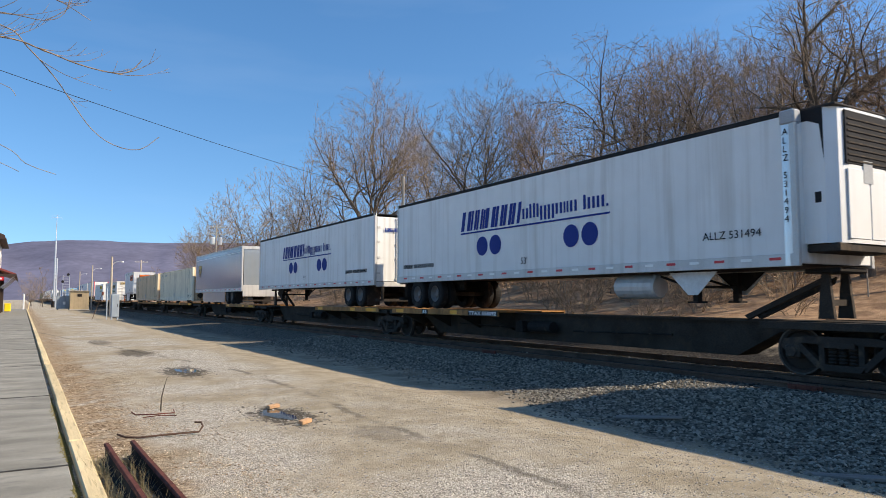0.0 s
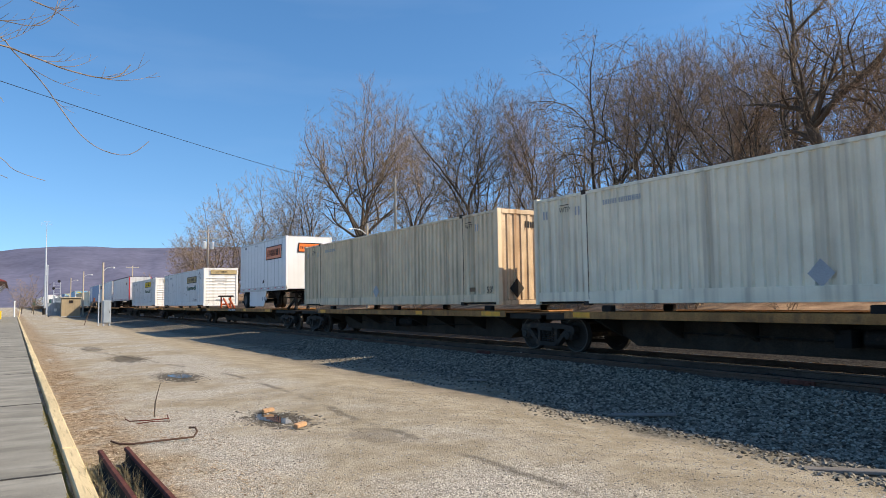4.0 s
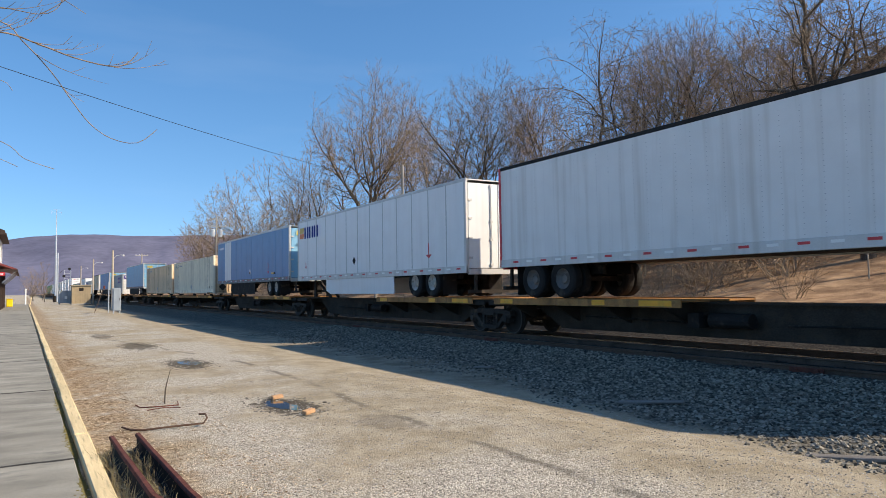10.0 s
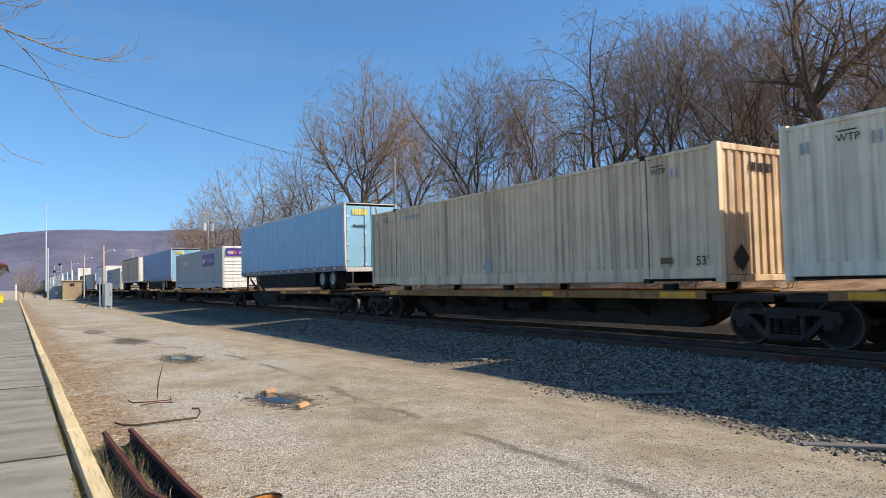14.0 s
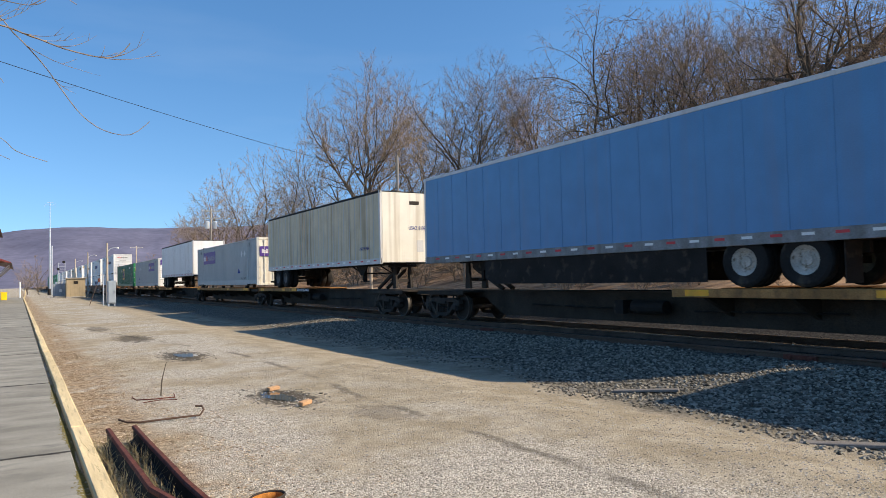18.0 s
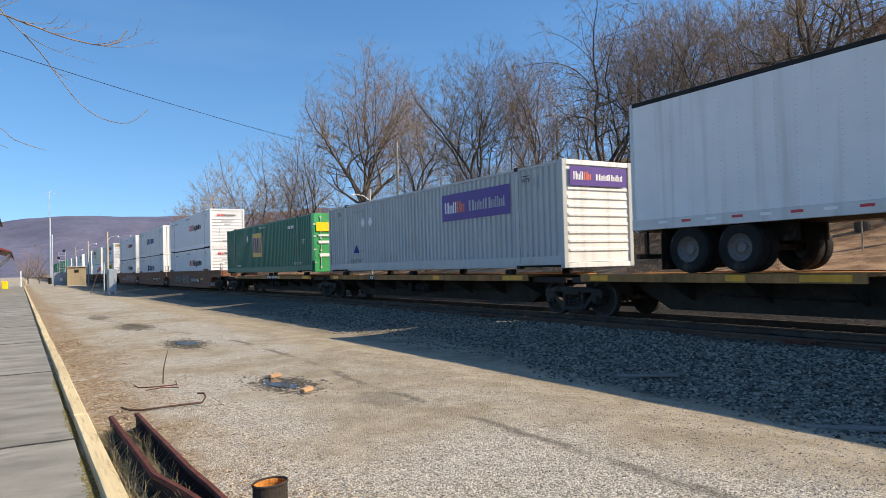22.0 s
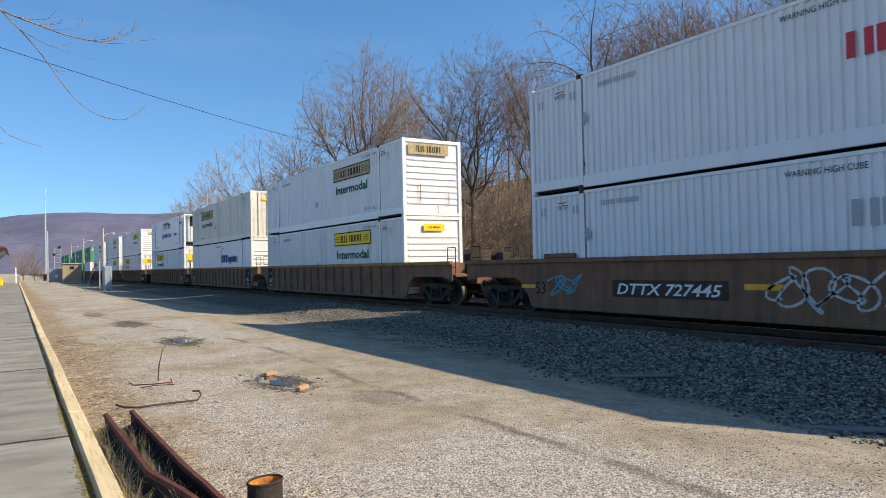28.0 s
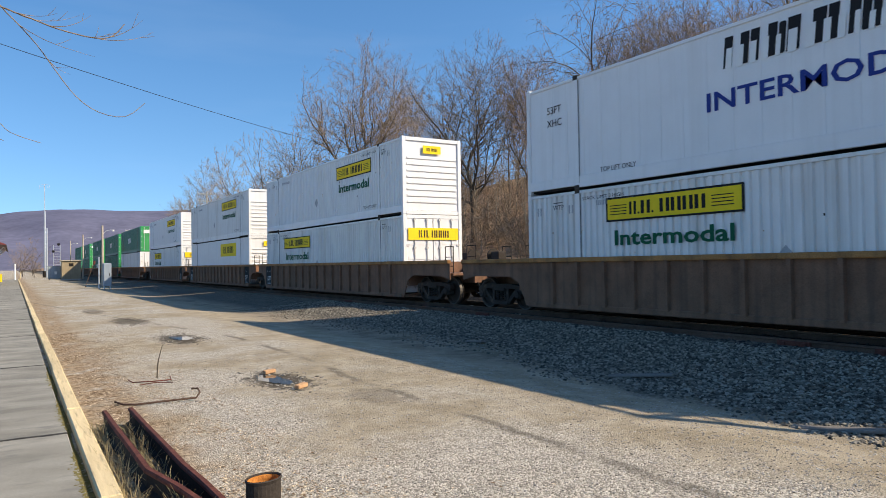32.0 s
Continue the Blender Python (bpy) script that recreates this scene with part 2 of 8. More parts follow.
    "water": mat("dark_puddle_water", (0.035, 0.033, 0.030), 0.03, var=0.1, bump=0.0),
    "mud": mat("damp_dark_mud", (0.115, 0.098, 0.08), 0.6, var=0.3, scale=6, grain=60, bump=0.4),
    "stone": mat("grey_ballast_stone", (0.27, 0.25, 0.22), 0.85, var=0.3, scale=14, grain=60, bump=0.3),
    "leaf": mat("dead_leaves", (0.36, 0.23, 0.12), 0.85, var=0.35, scale=9, grain=30, bump=0.0),
    "straw": mat("dry_grass", (0.42, 0.33, 0.18), 0.85, var=0.3, scale=9, bump=0.0),
    "moss": mat("moss", (0.19, 0.155, 0.055), 0.95, var=0.3, scale=20, grain=90, bump=0.6),
    # blue-purple base carries the distance haze over the wooded ridge
    "hill": mat("hazed_wooded_ridge", (0.13, 0.13, 0.185), 1.0, var=0.18, scale=0.006, grain=0.05, bump=0.0),
    "backdrop_brush": mat("far_brush", (0.20, 0.15, 0.10), 1.0, var=0.3, scale=0.4, grain=3, bump=0.0),
}


# ---- shaping helpers ----
def box(bm, x0, x1, y0, y1, z0, z1, bevel=0.0):
    """A box between two corners, with its edges bevelled if asked."""
    v = [bm.verts.new(p) for p in ((x0, y0, z0), (x1, y0, z0), (x1, y1, z0), (x0, y1, z0), (x0, y0, z1), (x1, y0, z1), (x1, y1, z1), (x0, y1, z1))]
    f = [bm.faces.new([v[i] for i in q]) for q in ((3, 2, 1, 0), (4, 5, 6, 7), (0, 1, 5, 4), (1, 2, 6, 5), (2, 3, 7, 6), (3, 0, 4, 7))]
    if bevel:
        bmesh.ops.bevel(bm, geom=list({e for q in f for e in q.edges}), offset=bevel, segments=1, affect="EDGES", profile=0.5)
    return bm


def prism(bm, outline, a, b, axis="x"):
    """A solid with the given outline of (u, w) points, pushed from a to b along an axis; u, w are the other two axes in order."""
    place = {"x": lambda s, u, w: (s, u, w), "y": lambda s, u, w: (u, s, w), "z": lambda s, u, w: (u, w, s)}[axis]
    p = [bm.verts.new(place(a, u, w)) for u, w in outline]
    q = [bm.verts.new(place(b, u, w)) for u, w in outline]
    k = len(p)
    bm.faces.new(p)
    bm.faces.new(q[::-1])
    for i in range(k):
        bm.faces.new((p[i], q[i], q[(i + 1) % k], p[(i + 1) % k])[::-1])
    return bm


def rod(bm, a, b, r, r2=None, seg=10):
    """A round bar from a to b, tapered if r2 is given."""
    a, b = Vector(a), Vector(b)
    d = b - a
    ring = []
    m = d.to_track_quat("Z", "Y").to_matrix()
    for c, rr in ((a, r), (b, r if r2 is None else r2)):
        ring.append([bm.verts.new(c + m @ Vector((math.cos(t) * rr, math.sin(t) * rr, 0))) for t in (2 * math.pi * i / seg for i in range(seg))])
    for i in range(seg):
        j = (i + 1) % seg
        bm.faces.new((ring[0][i], ring[0][j], ring[1][j], ring[1][i]))
    bm.faces.new(ring[0][::-1])
    bm.faces.new(ring[1])
    return bm


def lathe(bm, profile, centre, axis="x", seg=24, caps=True):
    """Turns a profile of (radius, offset) points round an axis through centre."""
    rings = []
    for r, o in profile:
        ring = []
        for i in range(seg):
            t = 2 * math.pi * i / seg
            c, s = math.cos(t) * r, math.sin(t) * r
            p = {"x": (o, c, s), "y": (c, o, s), "z": (c, s, o)}[axis]
            ring.append(bm.verts.new(Vector(centre) + Vector(p)))
        rings.append(ring)
    for a, b in zip(rings, rings[1:]):
        for i in range(seg):
            j = (i + 1) % seg
            bm.faces.new((a[i], a[j], b[j], b[i]))
    if caps and profile[0][0] > 1e-4:
        bm.faces.new(rings[0])
    if caps and profile[-1][0] > 1e-4:
        bm.faces.new(rings[-1][::-1])
    return bm


def mesh_of(name, bm, material):
    bmesh.ops.recalc_face_normals(bm, faces=bm.faces)
    me = bpy.data.meshes.new(name)
    bm.to_mesh(me)
    bm.free()
    me.materials.append(material)
    return me


def part(name, bm, material, parent, label=""):
    """Links a bmesh, or a ready mesh, as one mesh under a thing or a part."""
    me = bm if isinstance(bm, bpy.types.Mesh) else mesh_of(name, bm, material)
    ob = new(name, me)
    ob.parent = parent
    if label:
        ob["label"] = label
    return ob


def thing(name, at, label, category, group="", kind=""):
    """An Empty at a thing's base, to hold its parts."""
    ob = new(name)
    ob.empty_display_size = 0.2
    ob.matrix_world = at if isinstance(at, Matrix) else Matrix.Translation(at)
    return tagged(ob, label, category, group, kind)


def solid(name, bm, material, label, category="", group="", kind="", at=(0, 0, 0)):
    ob = new(name, mesh_of(name, bm, material))
    ob.location = at
    return tagged(ob, label, category, group, kind)


def boxes(*rows, bevel=0.0):
    bm = bmesh.new()
    for r in rows:
        box(bm, *r, bevel=bevel)
    return bm


TEXTS = {}


def lettering(text, height, material, shear=0.0, bold=0.0):
    """A flat mesh of words, standing in the x-z plane of the train's side: it reads along +y towards... see sign()."""
    key = (text, height, material.name, shear, bold)
    if key not in TEXTS:
        cu = bpy.data.curves.new("words", "FONT")
        cu.body, cu.size, cu.shear, cu.offset, cu.extrude, cu.resolution_u = text, height / 0.73, shear, bold, 0.0, 2
        tmp = new("words", cu)
        bpy.context.view_layer.update()
        me = bpy.data.meshes.new_from_object(tmp.evaluated_get(bpy.context.evaluated_depsgraph_get()))
        bpy.data.objects.remove(tmp)
        me.materials.clear()
        me.materials.append(material)
        TEXTS[key] = me
    return TEXTS[key]


SIDE = Matrix(((0, 0, -1, 0), (-1, 0, 0, 0), (0, 1, 0, 0), (0, 0, 0, 1)))  # text x -> -y, text y -> z, facing -x
FRONT = Matrix(((1, 0, 0, 0), (0, 0, -1, 0), (0, 1, 0, 0), (0, 0, 0, 1)))  # text x -> x, text y -> z, facing -y


def sign(name, text, height, material, parent, x, y, z, face="side", width=None, shear=0.0, label="", bold=0.0):
    """Words on a side (starting at y, running towards -y) or on a front end (starting at x)."""
    me = lettering(text, height, material, shear, bold)
    ob = new(name, me)
    ob.parent = parent
    w = max(v.co.x for v in me.vertices) or 1
    k = width / w if width else 1
    ob.matrix_basis = Matrix.Translation((x, y, z)) @ (SIDE if face == "side" else FRONT) @ Matrix.Diagonal((k, 1, 1, 1))
    if label:
        ob["label"] = label
    return ob


def slab(bm, face, d, a0, a1, z0, z1, slant=0.0):
    """A thin raised plate on a side (a: distance along -y from the rear, negative y) or a front end (a: x)."""
    if face == "side":
        pts = [(d, -a0, z0), (d, -a1, z0), (d, -a1 - slant, z1), (d, -a0 - slant, z1)]
        push = Vector((0.004, 0, 0))
    else:
        pts = [(a0, d, z0), (a1, d, z0), (a1 + slant, d, z1), (a0 + slant, d, z1)]
        push = Vector((0, 0.004, 0))
    p = [bm.verts.new(Vector(q)) for q in pts]
    q = [bm.verts.new(Vector(r) + push) for r in pts]
    bm.faces.new(p)
    bm.faces.new(q[::-1])
    for i in range(4):
        j = (i + 1) % 4
        bm.faces.new((p[j], p[i], q[i], q[j]))


def blocks(widths, start, z0, h, gap=0.25, face="side", d=0.0, slant=0.0):
    """A maker's mark as a row of plain blocks, one for each sign of it; widths in parts of the height."""
    bm = bmesh.new()
    a = start
    for w in widths:
        if w > 0:
            slab(bm, face, d, a, a + w * h, z0, z0 + h, slant * h)
            a += (w + gap) * h
        else:
            a -= w * h
    return bm


# ---- ground ----
def smooth(a, b, t):
    t = min(1, max(0, (t - a) / (b - a)))
    return t * t * (3 - 2 * t)


def ground_z(x, y):
    """Height of the ground: yard, shallow ditch, ballast shoulder, track bed, then the wooded bank beyond."""
    z = 0.03 * smooth(2.5, 5.0, x) - 0.15 * smooth(5.2, 7.3, x)
    z += 0.24 * smooth(7.5, 11.2, x)
    z -= 0.35 * smooth(15.6, 17.5, x)
    z += 1.0 * smooth(18.0, 22.0, x)
    up = smooth(19, 70, x) * 14.0 * (1 - 0.7 * smooth(70, 190, y))
    z += up
    if -12 < x < 90 and -40 < y < 160:
        z += 0.02 * noise.noise((x * 0.9, y * 0.9, 0)) * smooth(4.5, 8, x) + (0.3 * noise.noise((x * 0.15, y * 0.15, 4)) * smooth(19, 26, x))
    return z


def sheet_axis(lo, hi, near_lo, near_hi, fine, far):
    a, v = [], lo
    while v < hi:
        a.append(v)
        step = fine if near_lo <= v < near_hi else min(far, fine + 0.18 * (near_lo - v if v < near_lo else v - near_hi))
        if v < near_lo:
            step = min(step, max(near_lo - v, 0.05))
        v += max(step, 0.05)
    return a + [hi]


gx = sheet_axis(-3000, 3000, 0.0, 18.0, 0.3, 400)
gy = sheet_axis(-1500, 3600, 2.0, 30.0, 0.5, 400)
verts = [(x, y, ground_z(x, y)) for y in gy for x in gx]
nx = len(gx)
faces = [(j * nx + i, j * nx + i + 1, (j + 1) * nx + i + 1, (j + 1) * nx + i) for j in range(len(gy) - 1) for i in range(nx - 1)]
gm = bpy.data.meshes.new("ground")
gm.from_pydata(verts, [], faces)
gm.polygons.foreach_set("use_smooth", [True] * len(gm.polygons))


def ground_material():
    m = bpy.data.materials.new("yard_ground")
    m.use_nodes = True
    nt = m.node_tree
    n, l = nt.nodes, nt.links
    b = n["Principled BSDF"]
    b.inputs["Roughness"].default_value, b.inputs["Specular IOR Level"].default_value = 0.95, 0.08
    co = n.new("ShaderNodeTexCoord")
    sep = n.new("ShaderNodeSeparateXYZ")
    l.new(co.outputs["Object"], sep.inputs[0])

    def nz(s, d=5.0, rough=0.55):
        t = n.new("ShaderNodeTexNoise")
        t.inputs["Scale"].default_value, t.inputs["Detail"].default_value, t.inputs["Roughness"].default_value = s, d, rough
        l.new(co.outputs["Object"], t.inputs["Vector"])
        return t.outputs["Fac"]

    def math_(op, a, c=0.0):
        x = n.new("ShaderNodeMath")
        x.operation = op
        for s, v in zip(x.inputs, (a, c)):
            if isinstance(v, bpy.types.NodeSocket):
                l.new(v, s)
            else:
                s.default_value = v
        return x.outputs[0]

    def rng(v, lo, hi, t0=0.0, t1=1.0):
        r = n.new("ShaderNodeMapRange")
        r.interpolation_type = "SMOOTHSTEP"
        for k, q in zip(("From Min", "From Max", "To Min", "To Max"), (lo, hi, t0, t1)):
            r.inputs[k].default_value = q
        l.new(v, r.inputs["Value"])
        return r.outputs[0]

    def mix(f, a, c, blend="MIX"):
        x = n.new("ShaderNodeMix")
        x.data_type, x.blend_type = "RGBA", blend
        for s, v in ((x.inputs[0], f), (x.inputs[6], a), (x.inputs[7], c)):
            if isinstance(v, bpy.types.NodeSocket):
                l.new(v, s)
            elif s.type == "RGBA":
                s.default_value = (*v, 1)
            else:
                s.default_value = v
        return x.outputs[2]

    big, mid, fine, grit = nz(0.35), nz(1.6), nz(14.0), nz(55.0, 3.0)
    # stone chips: cells with a grey of their own
    chip = n.new("ShaderNodeTexVoronoi")
    chip.inputs["Scale"].default_value = 62.0
    l.new(co.outputs["Object"], chip.inputs["Vector"])
    big_chip = n.new("ShaderNodeTexVoronoi")
    big_chip.inputs["Scale"].default_value = 22.0
    l.new(co.outputs["Object"], big_chip.inputs["Vector"])
    bw = n.new("ShaderNodeRGBToBW")
    l.new(chip.outputs["Color"], bw.inputs[0])
    bw2 = n.new("ShaderNodeRGBToBW")
    l.new(big_chip.outputs["Color"], bw2.inputs[0])
    x = math_("ADD", sep.outputs["X"], math_("MULTIPLY", math_("SUBTRACT", mid, 0.5), 1.6))
    gravel = mix(rng(bw.outputs[0], 0.2, 0.8), (0.255, 0.225, 0.178), (0.605, 0.545, 0.45))
    tan = mix(rng(mid, 0.35, 0.65), (0.305, 0.25, 0.167), (0.415, 0.352, 0.255))
    tan = mix(rng(bw.outputs[0], 0.45, 0.9, 0.0, 0.55), tan, (0.42, 0.355, 0.265))
    yard = mix(rng(big, 0.42, 0.58), gravel, tan)
    # brown litter next to the timber, tan strip beside the ballast
    litter = mix(rng(fine, 0.35, 0.65), (0.17, 0.112, 0.065), (0.48, 0.36, 0.235))
    edge = math_("MULTIPLY", rng(x, 0.2, 0.8), rng(x, 1.75, 0.95))
    col = mix(math_("MULTIPLY", edge, rng(nz(2.6), 0.32, 0.50)), yard, litter)
    col = mix(math_("MULTIPLY", rng(x, 4.6, 5.6), rng(x, 9.4, 8.4)), col, tan)
    ditch = mix(rng(mid, 0.35, 0.65), (0.20, 0.162, 0.115), (0.33, 0.275, 0.20))
    col = mix(math_("MULTIPLY", rng(math_("SUBTRACT", x, rng(sep.outputs["Y"], 5.0, 12.0, 1.0, 0.0)), 6.6, 7.4), rng(x, 10.5, 9.4)), col, ditch)
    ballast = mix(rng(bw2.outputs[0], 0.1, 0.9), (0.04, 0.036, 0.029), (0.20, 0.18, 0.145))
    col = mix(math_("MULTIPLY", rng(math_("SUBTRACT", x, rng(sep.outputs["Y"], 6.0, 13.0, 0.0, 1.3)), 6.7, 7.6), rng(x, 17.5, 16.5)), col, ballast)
    # oily track bed; shade under the train painted in, out past the far rail
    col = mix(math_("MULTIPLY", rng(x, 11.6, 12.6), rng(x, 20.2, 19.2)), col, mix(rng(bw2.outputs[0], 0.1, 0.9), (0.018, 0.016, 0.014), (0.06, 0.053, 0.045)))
    # dark wheel rut across the yard
    rut = math_("ABSOLUTE", math_("SUBTRACT", math_("ADD", sep.outputs["X"], math_("MULTIPLY", math_("MAXIMUM", math_("SUBTRACT", sep.outputs["Y"], 16.0), 0.0), 0.15)), math_("ADD", rng(sep.outputs["Y"], 9.0, 11.5, 4.15, 4.37), math_("MULTIPLY", math_("SUBTRACT", mid, 0.5), 0.3))))
    col = mix(math_("MULTIPLY", math_("MULTIPLY", rng(rut, 0.11, 0.02), rng(nz(0.8), 0.42, 0.56)), 0.62), col, (0.10, 0.088, 0.07))
    # damp mud round the holes
    for px, py, rx, ry, k in ((3.28, 9.85, 0.42, 0.95, 0.85), (3.25, 16.9, 0.50, 1.3, 0.8), (3.05, 23.6, 0.55, 1.8, 0.7), (3.9, 7.9, 0.35, 0.6, 0.35), (2.6, 30.0, 0.4, 2.0, 0.5)):
        dx = math_("DIVIDE", math_("SUBTRACT", sep.outputs["X"], px), rx)
        dy = math_("DIVIDE", math_("SUBTRACT", sep.outputs["Y"], py), ry)
        dd = math_("ADD", math_("SQRT", math_("ADD", math_("MULTIPLY", dx, dx), math_("MULTIPLY", dy, dy))), math_("MULTIPLY", math_("SUBTRACT", nz(5.0, 8.0, 0.65), 0.5), 2.6))
        col = mix(math_("MULTIPLY", rng(dd, 1.05, 0.7), k), col, (0.055, 0.047, 0.038))
    wood = mix(rng(nz(0.9, 6.0), 0.3, 0.7), (0.19, 0.115, 0.07), (0.46, 0.30, 0.18))
    col = mix(rng(x, 19.4, 20.4), col, wood)
    col = mix(0.45, col, grit, "OVERLAY")
    col = mix(0.4, col, nz(4.5, 8.0, 0.65), "OVERLAY")
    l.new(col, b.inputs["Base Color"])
    bp = n.new("ShaderNodeBump")
    bp.inputs["Strength"].default_value, bp.inputs["Distance"].default_value = 0.8, 0.018
    l.new(math_("ADD", math_("MULTIPLY", math_("SUBTRACT", 1.0, chip.outputs["Distance"]), 0.7), grit), bp.inputs["Height"])
    l.new(bp.outputs[0], b.inputs["Normal"])
    return m


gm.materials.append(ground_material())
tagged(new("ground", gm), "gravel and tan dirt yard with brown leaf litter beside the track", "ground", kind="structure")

# track: long switch ties, the train's two rails and a nearer rail
RAIL_Z, TRACK_X = 0.26, 13.51
track = thing("railway_track", (0, 0, 0), "rusty rails with polished heads on dark creosoted ties", "track", kind="structure")


def rail_bm(x, y0, y1, z=RAIL_Z, web=True):
    bm = bmesh.new()
    o = [(-0.07, -0.18), (0.07, -0.18), (0.07, -0.165), (0.012, -0.145), (0.012, -0.045), (0.036, -0.032), (0.036, -0.002), (0.03, 0.0), (-0.03, 0.0), (-0.036, -0.002), (-0.036, -0.032), (-0.012, -0.045), (-0.012, -0.145), (-0.07, -0.165)]
    return prism(bm, [(x + u, z + w) for u, w in o], y0, y1, "y")


for x, nm in ((TRACK_X - 0.7535, "rail"), (TRACK_X + 0.7535, "rail")):
    r = part("rail", rail_bm(x, -900, 1400), M["rail"], track)
    bm = boxes((x - 0.028, x + 0.028, -900, 1400, RAIL_Z - 0.003, RAIL_Z + 0.002))
    part("rail_head", bm, M["rail_top"], r, "polished steel running surface")
side_rail = part("rail", rail_bm(11.62, -60, 120, 0.235), M["rail"], track, "dull rusty side rail")
for y in (5.4, 7.05, 16.5, 26.0):
    part("joint_bar", boxes((11.54, 11.60, y - 0.3, y + 0.3, 0.10, 0.21), (11.50, 11.56, y - 0.24, y - 0.16, 0.11, 0.19), (11.50, 11.56, y + 0.14, y + 0.22, 0.11, 0.19), bevel=0.006), M["rail_red"], side_rail, "rusty bolted joint bar")
tie_bm = boxes((10.95, 14.85, -0.11, 0.11, -0.10, 0.085), bevel=0.012)
tie_me = mesh_of("tie", tie_bm, M["tie"])
for i in range(90):
    y = -6 + 0.56 * i
    t = part("tie", tie_me, None, track)
    t.location = (random.uniform(-0.05, 0.05), y, 0)
    t.rotation_euler[2] = random.uniform(-0.012, 0.012)
bm = bmesh.new()
for i in range(620):
    for y in (-6 - 0.56 * (i + 1), -6 + 0.56 * (90 + i)):
        box(bm, 11.0 if y > 0 else 12.2, 14.85, y - 0.11, y + 0.11, -0.05, 0.085)
rest = part("distant_ties", bm, M["tie"], track)
rest["kind"] = "stuff"

# platform of grey asphalt slabs with a timber edge
platform = thing("platform", (0, 0, 0), "weathered grey asphalt platform with cracked joints", "platform", kind="structure")
cuts = [-30, -8, 0.5, 4.4, 7.8, 13.5, 19.7, 26.2, 33.5, 42, 52, 66, 82, 135]
for a, c in zip(cuts, cuts[1:]):
    bm = bmesh.new()
    box(bm, -7.5, 0.44, a + 0.022, c - 0.022, -0.12, 0.06, bevel=0.008)
    part("slab", bm, M["asphalt"], platform)
for c in cuts[2:-1]:
    bm = bmesh.new()
    xs = [-7.5 + 7.94 * i / 40 for i in range(41)]
    ys = [c + random.uniform(-0.02, 0.02) for _ in xs]
    top = [[bm.verts.new((x, y + s * random.uniform(0.018, 0.04), 0.0635)) for x, y in zip(xs, ys)] for s in (-1, 1)]
    low = [[bm.verts.new((v.co.x, v.co.y, 0.02)) for v in line] for line in top]
    for i in range(40):
        bm.faces.new((top[0][i], top[0][i + 1], top[1][i + 1], top[1][i]))
        bm.faces.new((low[0][i], low[0][i + 1], top[0][i + 1], top[0][i]))
        bm.faces.new((top[1][i], top[1][i + 1], low[1][i + 1], low[1][i]))
    part("tar_joint", bm, M["tar"], platform, "ragged dark tar joint")
edge = thing("timber_edging", (0.58, 0, 0), "pale weathered timber edging along the platform", "edging", kind="structure")
y = -9.0
while y < 131:
    ln = 3.6
    t = part("timber", boxes((-0.075, 0.075, 0.01, ln - 0.01, -0.10, 0.085), bevel=0.012), M["timber"], edge)
    t.location = (random.uniform(-0.008, 0.008), y, random.uniform(-0.008, 0.004))
    y += ln


# ---- the train ----
SPEED = 15.6
TRAIN = []
HALF = 1.295
BOXLEN, BOXH = 16.15, 2.896


def on_train(name, u, z, label, category, group=""):
    ob = thing(name, (TRACK_X, u, z), label, category, group)
    TRAIN.append((ob, u, z))
    return ob


SHARED = {}


def shared(key, make, material):
    """One mesh for alike pieces, made on first call."""
    k = (key, material.name)
    if k not in SHARED:
        SHARED[k] = mesh_of(key if isinstance(key, str) else key[0], make(), material)
    return SHARED[k]


def corrugated(side, y0, y1, z0, z1, pitch=0.28, depth=0.05):
    """A wall of pressed sheet with upright ribs, on the side x = side * HALF."""
    n = max(1, round((y1 - y0) / pitch))
    p = (y1 - y0) / n
    line = []
    for i in range(n):
        a = y0 + i * p
        line += [(a, 0), (a + 0.38 * p, 0), (a + 0.5 * p, depth), (a + 0.88 * p, depth)]
    line.append((y1, 0))
    x0 = side * (HALF - 0.012)
    o = [(x0 - side * d, y) for y, d in line] + [(side * (HALF - 0.075), y1), (side * (HALF - 0.075), y0)]
    return prism(bmesh.new(), o, z0, z1, "z")


def end_ribs(bm_list, paint, root, y, z1=BOXH):
    """A front end of sheet with level ribs between its posts."""
    out = part("end_wall", boxes((-HALF + 0.12, HALF - 0.12, y + 0.05, y + 0.08, 0.15, z1 - 0.1)), paint, root)
    bm = bmesh.new()
    z = 0.42
    while z < z1 - 0.75:
        prism(bm, [(y + 0.052, z), (y + 0.012, z + 0.03), (y + 0.012, z + 0.085), (y + 0.052, z + 0.115)], -HALF + 0.2, HALF - 0.2, "x")
        z += 0.235
    part("end_rib", bm, paint, out)
    return out


def end_corrugated(paint, root, y, z1=BOXH):
    bm = bmesh.new()
    n = 9
    w = 2 * (HALF - 0.12) / n
    line = []
    for i in range(n):
        a = -HALF + 0.12 + i * w
        line += [(a, 0), (a + 0.4 * w, 0), (a + 0.5 * w, 0.04), (a + 0.9 * w, 0.04)]
    line.append((HALF - 0.12, 0))
    prism(bm, [(x, y + 0.02 + d) for x, d in line] + [(HALF - 0.12, y + 0.09), (-HALF + 0.12, y + 0.09)], 0.15, z1 - 0.1, "z")
    return part("end_wall", bm, paint, root)


